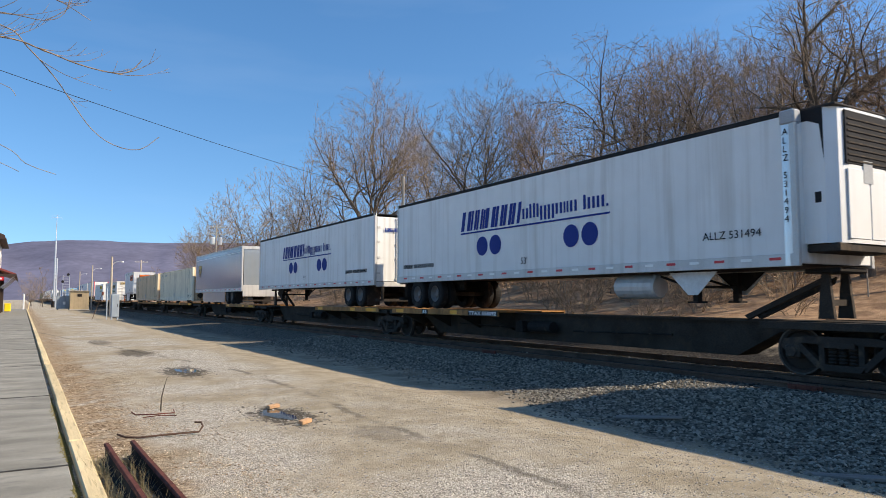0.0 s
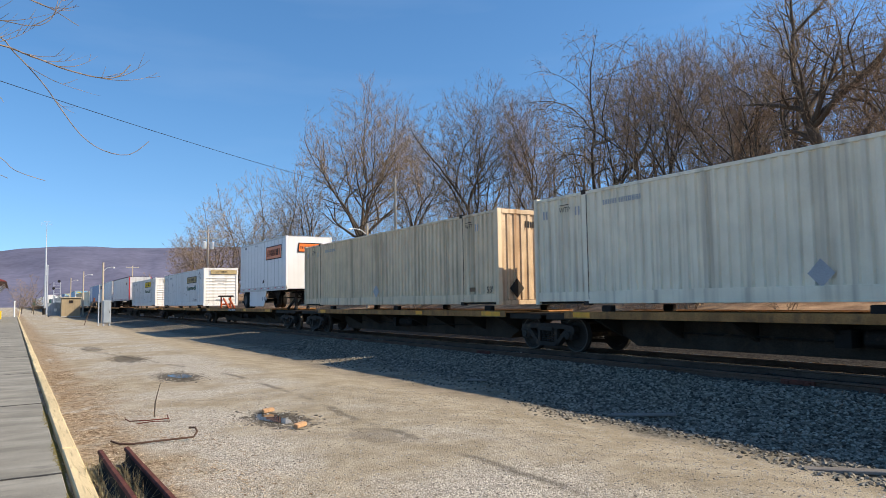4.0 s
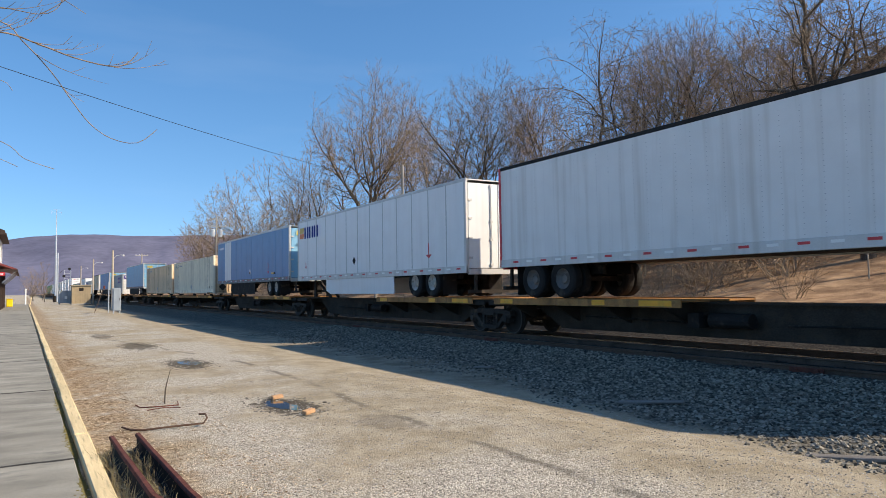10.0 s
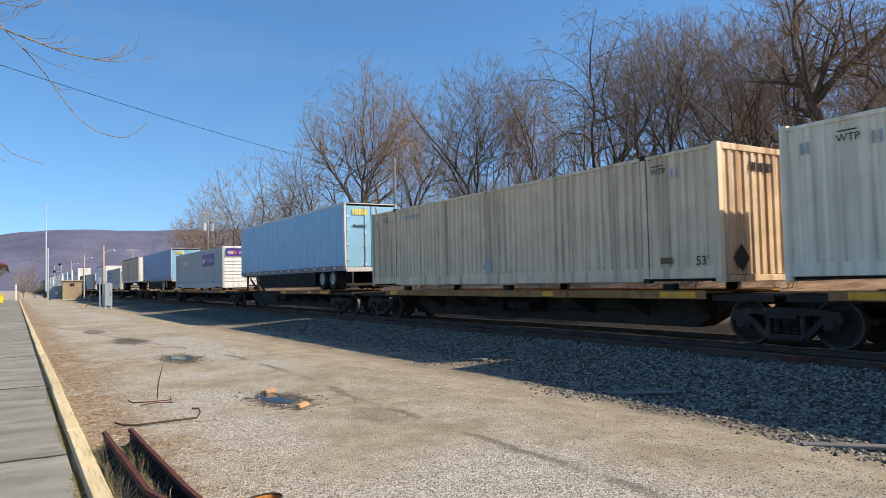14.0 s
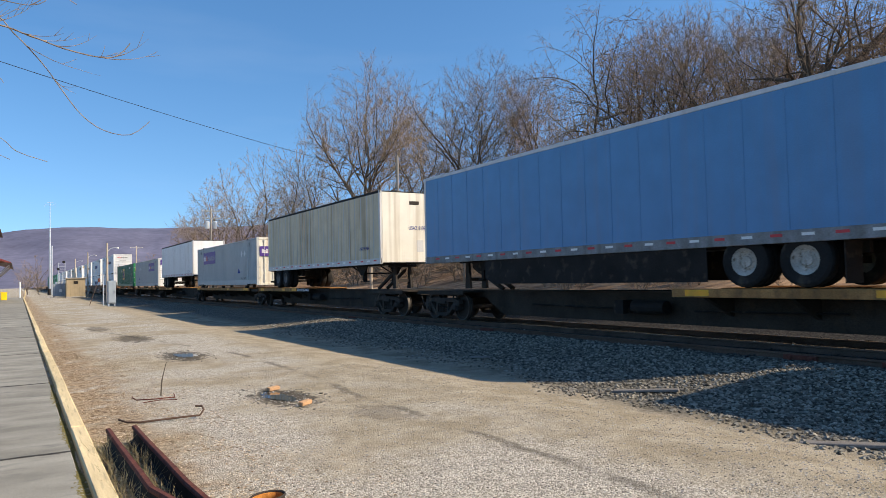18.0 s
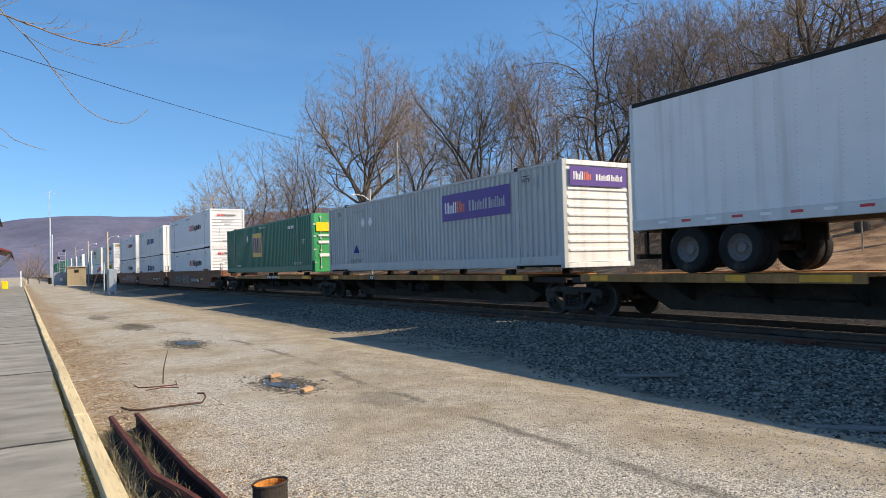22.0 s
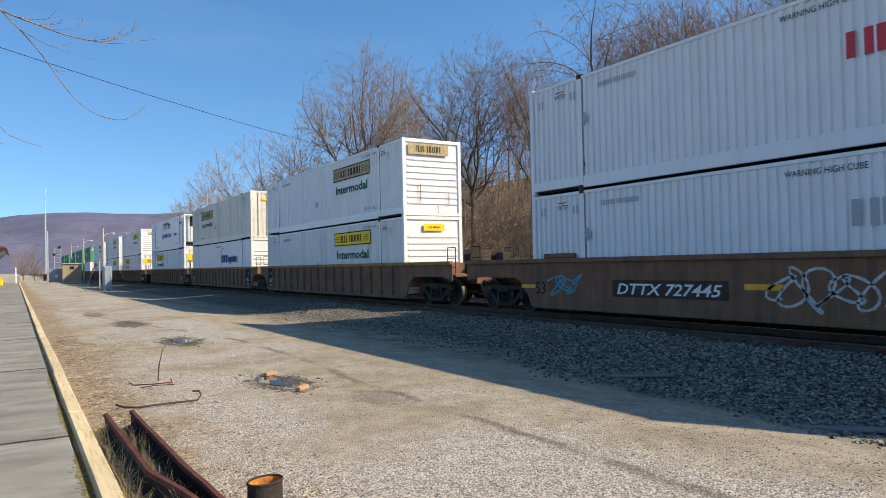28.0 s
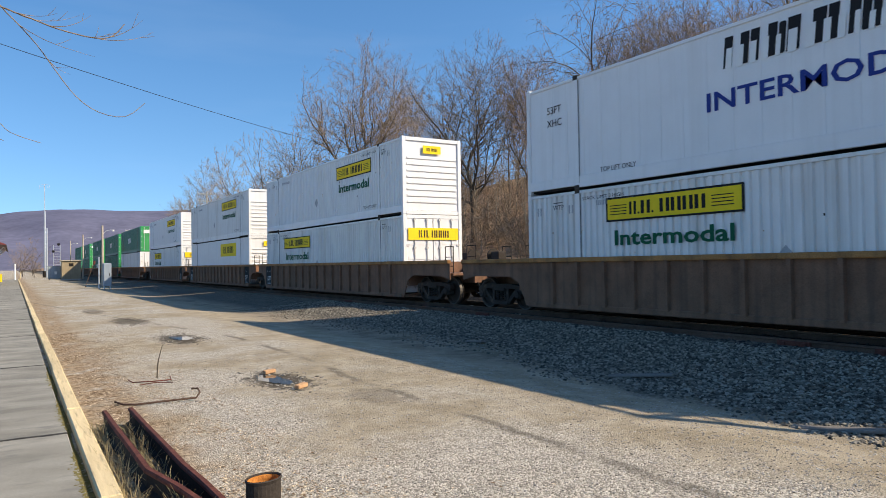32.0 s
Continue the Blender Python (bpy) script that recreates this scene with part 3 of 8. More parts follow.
def end_doors(paint, root, y, z0=0.12, z1=BOXH - 0.1, bars=True, face=-1):
    """Two door leaves with lock rods, hinges and handles; face -1 looks towards -y."""
    f = face
    for s in (-1, 1):
        leaf = part("door", boxes((min(s * 0.012, s * (HALF - 0.11)), max(s * 0.012, s * (HALF - 0.11)), min(y - f * 0.02, y - f * 0.07), max(y - f * 0.02, y - f * 0.07), z0, z1), bevel=0.012), paint, root)
        bm = bmesh.new()
        for zz in (z0 + 0.55, z0 + 1.1, z0 + 1.65, z0 + 2.2):
            box(bm, s * 0.1 if s > 0 else -HALF + 0.2, HALF - 0.2 if s > 0 else -0.1, min(y - f * 0.02, y - f * 0.006), max(y - f * 0.02, y - f * 0.006), zz, zz + 0.10)
        if bars:
            part("door_rib", bm, paint, leaf)
        else:
            bm.free()
        for k, x in enumerate((0.28, 0.82) if bars else (0.3,)):
            bm = bmesh.new()
            rod(bm, (s * x, y + f * 0.012, z0 + 0.02), (s * x, y + f * 0.012, z1 - 0.02), 0.019, seg=8)
            for zz in (z0 + 0.08, z0 + 0.9, z0 + 1.5, z1 - 0.12):
                box(bm, s * x - 0.05, s * x + 0.05, min(y + f * 0.03, y - f * 0.02), max(y + f * 0.03, y - f * 0.02), zz, zz + 0.07)
            part("lock_rod", bm, M["aluminium"], leaf, "galvanised lock rod")
        for zz in (0.3, 0.95, 1.6, 2.2):
            part("hinge", boxes((s * (HALF - 0.17) - 0.07, s * (HALF - 0.17) + 0.07, min(y + f * 0.012, y - f * 0.02), max(y + f * 0.012, y - f * 0.02), z0 + zz, z0 + zz + 0.07)), M["aluminium"], leaf)


def cooling_unit(root, y0, y1, z0, z1, half):
    """A refrigeration unit on a nose: rounded white shell, dark grille, doors and a belly pan."""
    bm = bmesh.new()
    o = [(-half, y1), (-half, y0 + 0.22), (-half + 0.16, y0 + 0.05), (-half + 0.5, y0), (half - 0.5, y0), (half - 0.16, y0 + 0.05), (half, y0 + 0.22), (half, y1)]
    prism(bm, o, z0, z1, "z")
    unit = part("cooling_unit", bm, M["white_clean"], root, "white refrigeration unit with a dark grille")
    h = z1 - z0
    part("grille_panel", boxes((-half + 0.3, half - 0.3, y0 - 0.012, y0 + 0.02, z1 - 0.42 * h, z1 - 0.05), bevel=0.01), M["ink"], unit, "black grille panel")
    bm = bmesh.new()
    for k in range(8):
        z = z1 - 0.40 * h + k * (0.36 * h / 8)
        box(bm, -half + 0.36, half - 0.36, y0 - 0.03, y0 - 0.012, z, z + 0.03)
    part("grille_slat", bm, M["truck"], unit)
    for x in (-half + 0.34, 0.03):
        part("unit_door", boxes((x, x + half - 0.38, y0 - 0.014, y0 + 0.01, z0 + 0.08, z1 - 0.45 * h), bevel=0.008), M["white_clean"], unit)
    part("badge", boxes((-0.2, 0.12, y0 - 0.02, y0 - 0.014, z0 + 0.45 * h, z0 + 0.62 * h)), M["grey_mark"], unit)
    for s in (-1, 1):
        x0, x1 = sorted((s * (half + 0.006), s * (half - 0.02)))
        part("shoulder_panel", prism(bmesh.new(), [(y0 + 0.23, z0 + 0.62 * h), (y0 + 0.30, z1 - 0.30), (y0 + 0.52, z1 - 0.2), (y1, z1 - 0.2), (y1, z1 + 0.01), (y0 + 0.23, z1 + 0.01)], x0, x1, "x"), M["ink"], unit, "black shoulder panel")
    part("top_cowl", boxes((-half - 0.01, half + 0.01, y0 - 0.01, y1, z1, z1 + 0.05), bevel=0.015), M["truck"], unit, "dark top cowl")
    part("unit_vent", boxes((-half - 0.005, -half + 0.01, y0 + 0.3, y0 + 0.42, z0 + 0.3 * h, z0 + 0.38 * h)), M["ink"], unit)
    part("belly_pan", boxes((-half + 0.05, half - 0.05, y0 + 0.03, y1, z0 - 0.16, z0), bevel=0.02), M["truck"], unit)


def container(u, z, label, paint, end="ribs", end_paint=None, smooth_side=False, group="containers on the train", post=None, pitch=0.25, rail=None, nose=0.0):
    root = on_train("shipping_container", u, z, label, "shipping container", group)
    paint_m, end_m, rail_m = M[paint], M[end_paint or paint], M[rail or paint]
    L = BOXLEN
    for s in (-1, 1):
        if smooth_side:
            bm = boxes((min(s * HALF - s * 0.03, s * HALF - s * 0.06), max(s * HALF - s * 0.03, s * HALF - s * 0.06), 0.1 + nose, L - 0.1, 0.16, BOXH - 0.1))
            wall = part("side_wall", bm, paint_m, root)
            y = 0.75 + nose
            while y < L - 0.5:
                part("panel_seam", shared(("panel_seam", s), lambda: boxes((min(s * (HALF - 0.03), s * (HALF - 0.024)), max(s * (HALF - 0.03), s * (HALF - 0.024)), 0, 0.05, 0.34, BOXH - 0.11)), paint_m), None, wall).location = (0, y, 0)
                y += 0.61
        else:
            part("side_wall", shared(("side_wall", s, pitch), lambda: corrugated(s, 0.1, L - 0.1, 0.16, BOXH - 0.1, pitch), paint_m), None, root)
        part("bottom_rail", shared(("bottom_rail", s), lambda: boxes((min(s * HALF, s * (HALF - 0.09)), max(s * HALF, s * (HALF - 0.09)), 1.9, L - 1.9, 0.03, 0.33), (min(s * HALF, s * (HALF - 0.09)), max(s * HALF, s * (HALF - 0.09)), 0.14, 1.91, 0.085, 0.33), (min(s * HALF, s * (HALF - 0.09)), max(s * HALF, s * (HALF - 0.09)), L - 1.91, L - 0.14, 0.085, 0.33), bevel=0.008), rail_m), None, root)
        part("top_rail", shared(("top_rail", s), lambda: boxes((min(s * HALF, s * (HALF - 0.08)), max(s * HALF, s * (HALF - 0.08)), 0.14, L - 0.14, BOXH - 0.11, BOXH - 0.03), bevel=0.01), rail_m), None, root)
        for y in (0.0, L - 0.15):
            part("corner_post", shared(("corner_post", s, y), lambda: boxes((min(s * (HALF + 0.003), s * (HALF - 0.15)), max(s * (HALF + 0.003), s * (HALF - 0.15)), y, y + 0.15, 0, BOXH + 0.012), bevel=0.012), rail_m), None, root)
        for y in (1.9, L - 2.06):
            p = part("lift_post", shared(("lift_post", s, y), lambda: boxes((min(s * (HALF + 0.002), s * (HALF - 0.05)), max(s * (HALF + 0.002), s * (HALF - 0.05)), y, y + 0.16, 0.0, BOXH + 0.01), bevel=0.01), M[post or paint]), None, root)
            if s < 0:
                part("post_seam", shared(("post_seam", y), lambda: boxes((-HALF - 0.001, -HALF + 0.02, y - 0.022, y - 0.004, 0.14, BOXH - 0.12)), M["seam_dark"] if paint in ("cream", "tan", "green") else M["seam_grey"]), None, p, "dirty seam beside the post")
            part("corner_casting", shared(("corner_casting", s, y), lambda: boxes((min(s * (HALF + 0.006), s * (HALF - 0.16)), max(s * (HALF + 0.006), s * (HALF - 0.16)), y - 0.01, y + 0.17, BOXH - 0.11, BOXH + 0.016), (min(s * (HALF + 0.006), s * (HALF - 0.16)), max(s * (HALF + 0.006), s * (HALF - 0.16)), y - 0.01, y + 0.17, -0.012, 0.10), bevel=0.01), M["truck"]), None, p, "dark steel corner casting")
    part("roof", shared("roof", lambda: boxes((-HALF + 0.08, HALF - 0.08, 0.12, L - 0.12, BOXH - 0.10, BOXH - 0.06)), paint_m), None, root) if not nose else part("roof", boxes((-HALF + 0.08, HALF - 0.08, nose, L - 0.12, BOXH - 0.06, BOXH - 0.02)), paint_m, root)
    part("floor", shared("floor_panel", lambda: boxes((-HALF + 0.09, HALF - 0.09, 0.1, L - 0.1, 0.03, 0.15)), M["black"]), None, root)
    for y in (0.0, L - 0.12):
        for zz in (0, BOXH - 0.14):
            part("end_rail", shared(("end_rail", y, zz), lambda: boxes((-HALF + 0.15, HALF - 0.15, y, y + 0.12, zz, zz + 0.14), bevel=0.01), end_m if y < 1 else rail_m), None, root)
    part("end_wall", shared("rear_wall", lambda: boxes((-HALF + 0.12, HALF - 0.12, L - 0.08, L - 0.03, 0.15, BOXH - 0.1)), paint_m), None, root)
    if nose:
        part("end_wall", boxes((-HALF + 0.02, HALF - 0.02, nose, nose + 0.06, 0.15, BOXH - 0.02)), end_m, root)
        for s in (-1, 1):
            x0, x1 = sorted((s * HALF, s * (HALF - 0.06)))
            part("ladder", boxes(*[(x0, x1, 0.14, nose, z, z + 0.05) for z in (0.75, 1.4, 2.05)]), M["aluminium"], root, "open frame with ladder rungs")
        cooling_unit(root, 0.28, nose, 0.55, BOXH - 0.12, 1.02)
    elif end == "ribs":
        end_ribs(None, end_m, root, 0.0)
    elif end == "corrugated":
        end_corrugated(end_m, root, 0.0)
    else:
        end_doors(end_m, root, 0.0)
    return root


def road_wheel():
    bm = bmesh.new()
    lathe(bm, [(0.28, -0.13), (0.44, -0.14), (0.50, -0.11), (0.515, -0.05), (0.515, 0.05), (0.50, 0.11), (0.44, 0.14), (0.28, 0.13)], (0, 0, 0), "x", 28, False)
    return bm


def road_rim():
    bm = bmesh.new()
    lathe(bm, [(0.0, -0.06), (0.10, -0.06), (0.115, -0.02), (0.17, -0.01), (0.22, -0.04), (0.275, -0.10), (0.285, -0.125), (0.285, 0.1), (0.0, 0.1)], (0, 0, 0), "x", 24)
    for i in range(10):
        a = 2 * math.pi * i / 10
        rod(bm, (-0.05, 0.145 * math.cos(a), 0.145 * math.sin(a)), (-0.015, 0.145 * math.cos(a), 0.145 * math.sin(a)), 0.014, seg=6)
    return bm


def trailer(u, L, label, paint, doors_front, zb=2.25, zt=5.25, roof_edge="aluminium", skirt=None, axles=2, end_paint=None, seam=1.22, rim="rim", reflect=True, post="aluminium", axle_y=None, deck=1.36, skirt_span=None, swing=True, rivets=False):
    """A highway trailer. Its front end in travel is its doors or its nose."""
    root = on_train("highway_trailer", u, deck, label, "trailer", "trailers on the train")
    b, t = zb - deck, zt - deck
    pm, em = M[paint], M[end_paint or paint]
    nose, tail = (L, 0.0) if doors_front else (0.0, L)
    flip = -1 if doors_front else 1
    W = 1.30
    at = lambda d: nose + flip * d  # a distance back from the nose
    for s in (-1, 1):
        x0, x1 = sorted((s * W, s * (W - 0.03)))
        side = part("side_panel", boxes((x0, x1, 0.03, L - 0.03, b + 0.22, t - 0.09)), pm, root)
        y = seam
        xs = sorted((s * W, s * (W + 0.007)))
        while y < L - 0.3:
            part("panel_seam", shared(("trailer_seam", s, round(b, 2), round(t, 2)), lambda: boxes((*xs, -0.025, 0.025, b + 0.22, t - 0.09)), M["grey_blue"] if paint.startswith("white") else pm), None, side).location = (0, y, 0)
            y += seam
        if rivets and s < 0:
            dots = shared(("rivets", round(b, 2), round(t, 2), L), lambda: boxes(*[(-W - 0.006, -W, 0.494 + 0.41 * k, 0.506 + 0.41 * k, b + 0.3 + 0.1 * i, b + 0.313 + 0.1 * i) for i in range(int((t - b - 0.45) / 0.1)) for k in range(int((L - 0.8) / 0.41))]), M["grey_mark"])
            part("rivets", dots, None, side)["kind"] = "stuff"
        part("bottom_rail", boxes((*sorted((s * (W + 0.014), s * (W - 0.06))), 0.0, L, b, b + 0.235), bevel=0.008), M["rail_grey"] if "blue" in paint else M["aluminium"], root)
        part("top_rail", boxes((*sorted((s * (W + 0.012), s * (W - 0.06))), 0.0, L, t - 0.10, t), bevel=0.01), M[roof_edge], root)
        for y in (0.0, L - 0.12):
            part("corner_post", boxes((*sorted((s * (W + 0.014), s * (W - 0.10))), y, y + 0.12, b, t + 0.004), bevel=0.02), M[post], root)
        if reflect:
            y = 0.35
            k = 0
            while y < L - 0.5:
                xr = sorted((s * (W + 0.014), s * (W + 0.019)))
                part("reflector", shared(("reflector", s), lambda: boxes((*xr, 0, 0.24, 0.0, 0.055)), M["red"] if k % 2 == 0 else M["white_mark"]), None, side).location = (0, y, b + 0.12)
                y += 0.62 if s < 0 else 2.5
                k += 1
    part("roof", boxes((-W + 0.05, W - 0.05, 0.02, L - 0.02, t - 0.05, t - 0.015)), M["dark_roof"] if roof_edge == "dark_roof" else M["aluminium"], root)
    part("floor", boxes((-W + 0.06, W - 0.06, 0.05, L - 0.05, b + 0.04, b + 0.18)), M["black"], root)
    # the two ends
    yt = tail
    f = -1 if doors_front else 1
    if swing:
        end_doors(em, root, yt, b + 0.16, t - 0.14, bars=False, face=f)
    else:
        part("roll_up_door", boxes((-W + 0.14, W - 0.14, min(yt, yt - f * 0.05) + (0.03 if f < 0 else -0.03), max(yt, yt - f * 0.05) + (0.03 if f < 0 else -0.03), b + 0.42, t - 0.22), bevel=0.01), em, root)
        part("rear_header", boxes((-W + 0.1, W - 0.1, *sorted((yt - f * 0.08, yt)), t - 0.22, t - 0.01), bevel=0.01), M[post], root)
    part("rear_sill", boxes((-W + 0.1, W - 0.1, *sorted((yt - f * 0.1, yt)), b - (0.05 if swing else 0.34), b + (0.14 if swing else 0.42)), bevel=0.01), M[post], root)
    part("nose_panel", boxes((-W + 0.1, W - 0.1, *sorted((nose + flip * 0.02, nose + flip * 0.06)), b + 0.05, t - 0.05), bevel=0.02), pm if doors_front else em, root)
    bm = boxes((-0.95, -0.87, *sorted((yt - f * 0.1, yt - f * 0.02)), b - 0.62, b), (0.87, 0.95, *sorted((yt - f * 0.1, yt - f * 0.02)), b - 0.62, b), (-1.2, 1.2, *sorted((yt - f * 0.1, yt)), b - 0.66, b - 0.55))
    part("underride_guard", bm, M["truck"], root)
    # running gear
    first = axle_y if axle_y is not None else (L - 1.5 if axles == 2 else L - 0.95)
    ys = [at(first - 1.25 * i) for i in range(axles)]
    gear = part("running_gear", boxes((-0.55, -0.45, min(ys) - 0.8, max(ys) + 0.8, 0.62, b), (0.45, 0.55, min(ys) - 0.8, max(ys) + 0.8, 0.62, b), *[(-0.95, 0.95, y - 0.07, y + 0.07, 0.44, 0.58) for y in ys], bevel=0.01), M["black"], root)
    tyre = SHARED.setdefault("tyre", mesh_of("tyre", road_wheel(), M["tyre"]))
    rim_me = SHARED.setdefault(("rim", rim), mesh_of("rim", road_rim(), M[rim]))
    for y in ys:
        for s in (-1, 1):
            for off in (1.12, 0.80):
                w = part("wheel", tyre, None, root)
                w.matrix_basis = pose(s * off, y, 0.515, 0, 0, 0 if s < 0 else 180)
                if off > 1:
                    part("rim", rim_me, None, w, "dull steel wheel rim")
    if axles == 2:
        for s in (-1, 1):
            y = ys[0] + flip * 0.72
            part("mud_flap", boxes((*sorted((s * 0.68, s * 1.24)), y - 0.01, y + 0.01, 0.08, b)), M["black"], root, "black rubber mud flap")
    # landing gear and coupler plate
    ly = at(2.75)
    for s in (-1, 1):
        lg = boxes((*sorted((s * 0.62, s * 0.78)), ly - 0.07, ly + 0.07, 0.28, b), bevel=0.01)
        prism(lg, [(ly - 0.62, b), (ly + 0.62, b), (ly + 0.12, 0.52), (ly - 0.12, 0.52)], *sorted((s * 0.80, s * 0.84)), "x")
        box(lg, *sorted((s * 0.55, s * 0.86)), ly - 0.14, ly + 0.14, 0.24, 0.28)
        part("landing_leg", lg, M["black"], root)
    bm = bmesh.new()
    rod(bm, (-0.7, ly, 0.6), (0.7, ly, 0.6), 0.03, seg=8)
    rod(bm, (-0.72, ly, 0.55), (-0.72, ly + flip * 1.3, b), 0.03, seg=6)
    rod(bm, (0.72, ly, 0.55), (0.72, ly + flip * 1.3, b), 0.03, seg=6)
    part("leg_brace", bm, M["black"], root)
    if skirt:
        a, c = skirt_span or (3.6, first - 2.1)
        ya, yc = sorted((at(a), at(c)))
        for s in (-1, 1):
            bm = bmesh.new()
            cut = 0.5
            o = [(ya, b), (yc, b), (yc, 0.28 if flip > 0 else 0.28), (yc - (0 if flip > 0 else cut), 0.12), (ya + (cut if flip > 0 else 0), 0.12)]
            prism(bm, o, *sorted((s * (W - 0.03), s * (W - 0.05))), "x")
            part("side_skirt", bm, M[skirt], root, "smooth side skirt panel")
    return root


# rail cars
def wheel_mesh():
    bm = bmesh.new()
    lathe(bm, [(0.0, -0.09), (0.11, -0.09), (0.13, -0.05), (0.34, -0.02), (0.37, -0.065), (0.455, -0.065), (0.455, 0.05), (0.48, 0.055), (0.48, 0.075), (0.37, 0.075), (0.34, 0.03), (0.0, 0.05)], (0, 0, 0), "x", 28)
    return bm


def tread_mesh():
    bm = bmesh.new()
    lathe(bm, [(0.425, -0.068), (0.457, -0.066), (0.458, 0.03), (0.45, 0.03)], (0, 0, 0), "x", 28, False)
    return bm


def side_frame():
    """A cast bogie side: arched top, two sloping legs, a spring nest between."""
    bm = bmesh.new()
    z = 0.45
    top = [(-1.12, z + 0.10), (-1.05, z + 0.24), (-0.55, z + 0.30), (0.55, z + 0.30), (1.05, z + 0.24), (1.12, z + 0.10), (1.05, z + 0.02), (0.75, z + 0.16), (-0.75, z + 0.16), (-1.05, z + 0.02)]
    prism(bm, top, -0.09, 0.09, "x")
    for s in (-1, 1):
        prism(bm, [(s * 0.95, z + 0.2), (s * 0.78, z + 0.2), (s * 0.34, z - 0.22), (s * 0.42, z - 0.30)][::s], -0.08, 0.08, "x")
        prism(bm, [(s * 0.40, z + 0.2), (s * 0.30, z + 0.2), (s * 0.30, z - 0.22), (s * 0.40, z - 0.22)][::s], -0.07, 0.07, "x")
        box(bm, -0.12, 0.12, s * 0.89 - 0.14, s * 0.89 + 0.14, z - 0.13, z + 0.12, bevel=0.03)
        rod(bm, (-0.16, s * 0.89, z), (0.1, s * 0.89, z), 0.10, seg=12)
    prism(bm, [(-0.44, z - 0.20), (0.44, z - 0.20), (0.34, z - 0.31), (-0.34, z - 0.31)], -0.10, 0.10, "x")
    for y in (-0.19, 0.0, 0.19):
        for k in range(5):
            lathe(bm, [(0.055, z - 0.19 + k * 0.06), (0.08, z - 0.165 + k * 0.06), (0.055, z - 0.14 + k * 0.06)], (0, y, 0), "z", 10)
    box(bm, -0.12, 0.10, -0.27, 0.27, z + 0.10, z + 0.19)
    return bm


FRAME_ME, WHEEL_ME, TREAD_ME = mesh_of("side_frame", side_frame(), M["truck"]), mesh_of("wheel", wheel_mesh(), M["wheel"]), mesh_of("tread", tread_mesh(), M["tread"])
BOLSTER_ME = mesh_of("bolster", boxes((-0.95, 0.95, -0.2, 0.2, 0.46, 0.70), (-0.3, 0.3, -0.3, 0.3, 0.70, 0.86), bevel=0.02), M["truck"])
AXLE_ME = mesh_of("axle", rod(bmesh.new(), (-0.98, 0, 0), (0.98, 0, 0), 0.085, seg=12), M["truck"])


def bogie(root, y, z=0.0):
    b = part("bogie", BOLSTER_ME, None, root, "dark cast-steel bogie")
    b.location = (0, y, z)
    for s in (-1, 1):
        part("side_frame", FRAME_ME, None, b).location = (s * 0.98, 0, 0)
        for d in (-0.89, 0.89):
            w = part("wheel", WHEEL_ME, None, b)
            w.matrix_basis = pose(s * 0.755, d, 0.455, 0, 0, 0 if s < 0 else 180)
            w2 = part("wheel_tread", TREAD_ME, None, b, "polished wheel tread")
            w2.matrix_basis = w.matrix_basis
    for d in (-0.89, 0.89):
        part("axle", AXLE_ME, None, b).location = (0, d, 0.455)


def coupler(root, y, d):
    """A knuckle coupler reaching out of a car's end towards d."""
    bm = boxes((-0.09, 0.09, *sorted((y, y + d * 0.75)), 0.62, 0.80), bevel=0.02)
    box(bm, -0.16, 0.16, *sorted((y + d * 0.7, y + d * 1.0)), 0.58, 0.86, bevel=0.04)
    part("coupler", bm, M["truck"], root, "rusty knuckle coupler")
    for x in (-0.35, 0.42):
        bm = bmesh.new()
        p = [(x, y + d * 0.1, 0.75), (x, y + d * 0.35, 0.42), (x * 0.8, y + d * 0.7, 0.36), (x * 0.6, y + d * 1.0, 0.5)]
        for a, c in zip(p, p[1:]):
            rod(bm, a, c, 0.025, seg=7)
        part("air_hose", bm, M["wire"], root, "black rubber air hose")


def hitch(root, y, d, material):
    """A folding trailer hitch: two legs, a diagonal strut and a plate for the kingpin. d: where its strut runs."""
    bm = bmesh.new()
    for s in (-1, 1):
        prism(bm, [(y - 0.16, 1.05), (y + 0.16, 1.05), (y + 0.07, 1.92), (y - 0.07, 1.92)], *sorted((s * 0.30, s * 0.38)), "x")
        prism(bm, [(y + d * 0.1, 1.86), (y + d * 0.16, 1.72), (y + d * 1.75, 1.0), (y + d * 1.85, 1.08)], *sorted((s * 0.16, s * 0.25)), "x")
    box(bm, -0.32, 0.32, y - 0.06, y + 0.06, 1.3, 1.42)
    part("hitch_stand", bm, material, root, "trailer hitch stand with diagonal strut")
    part("hitch_plate", boxes((-0.5, 0.5, y - 0.36, y + 0.34, 1.92, 2.02), bevel=0.03), M["black"], root)




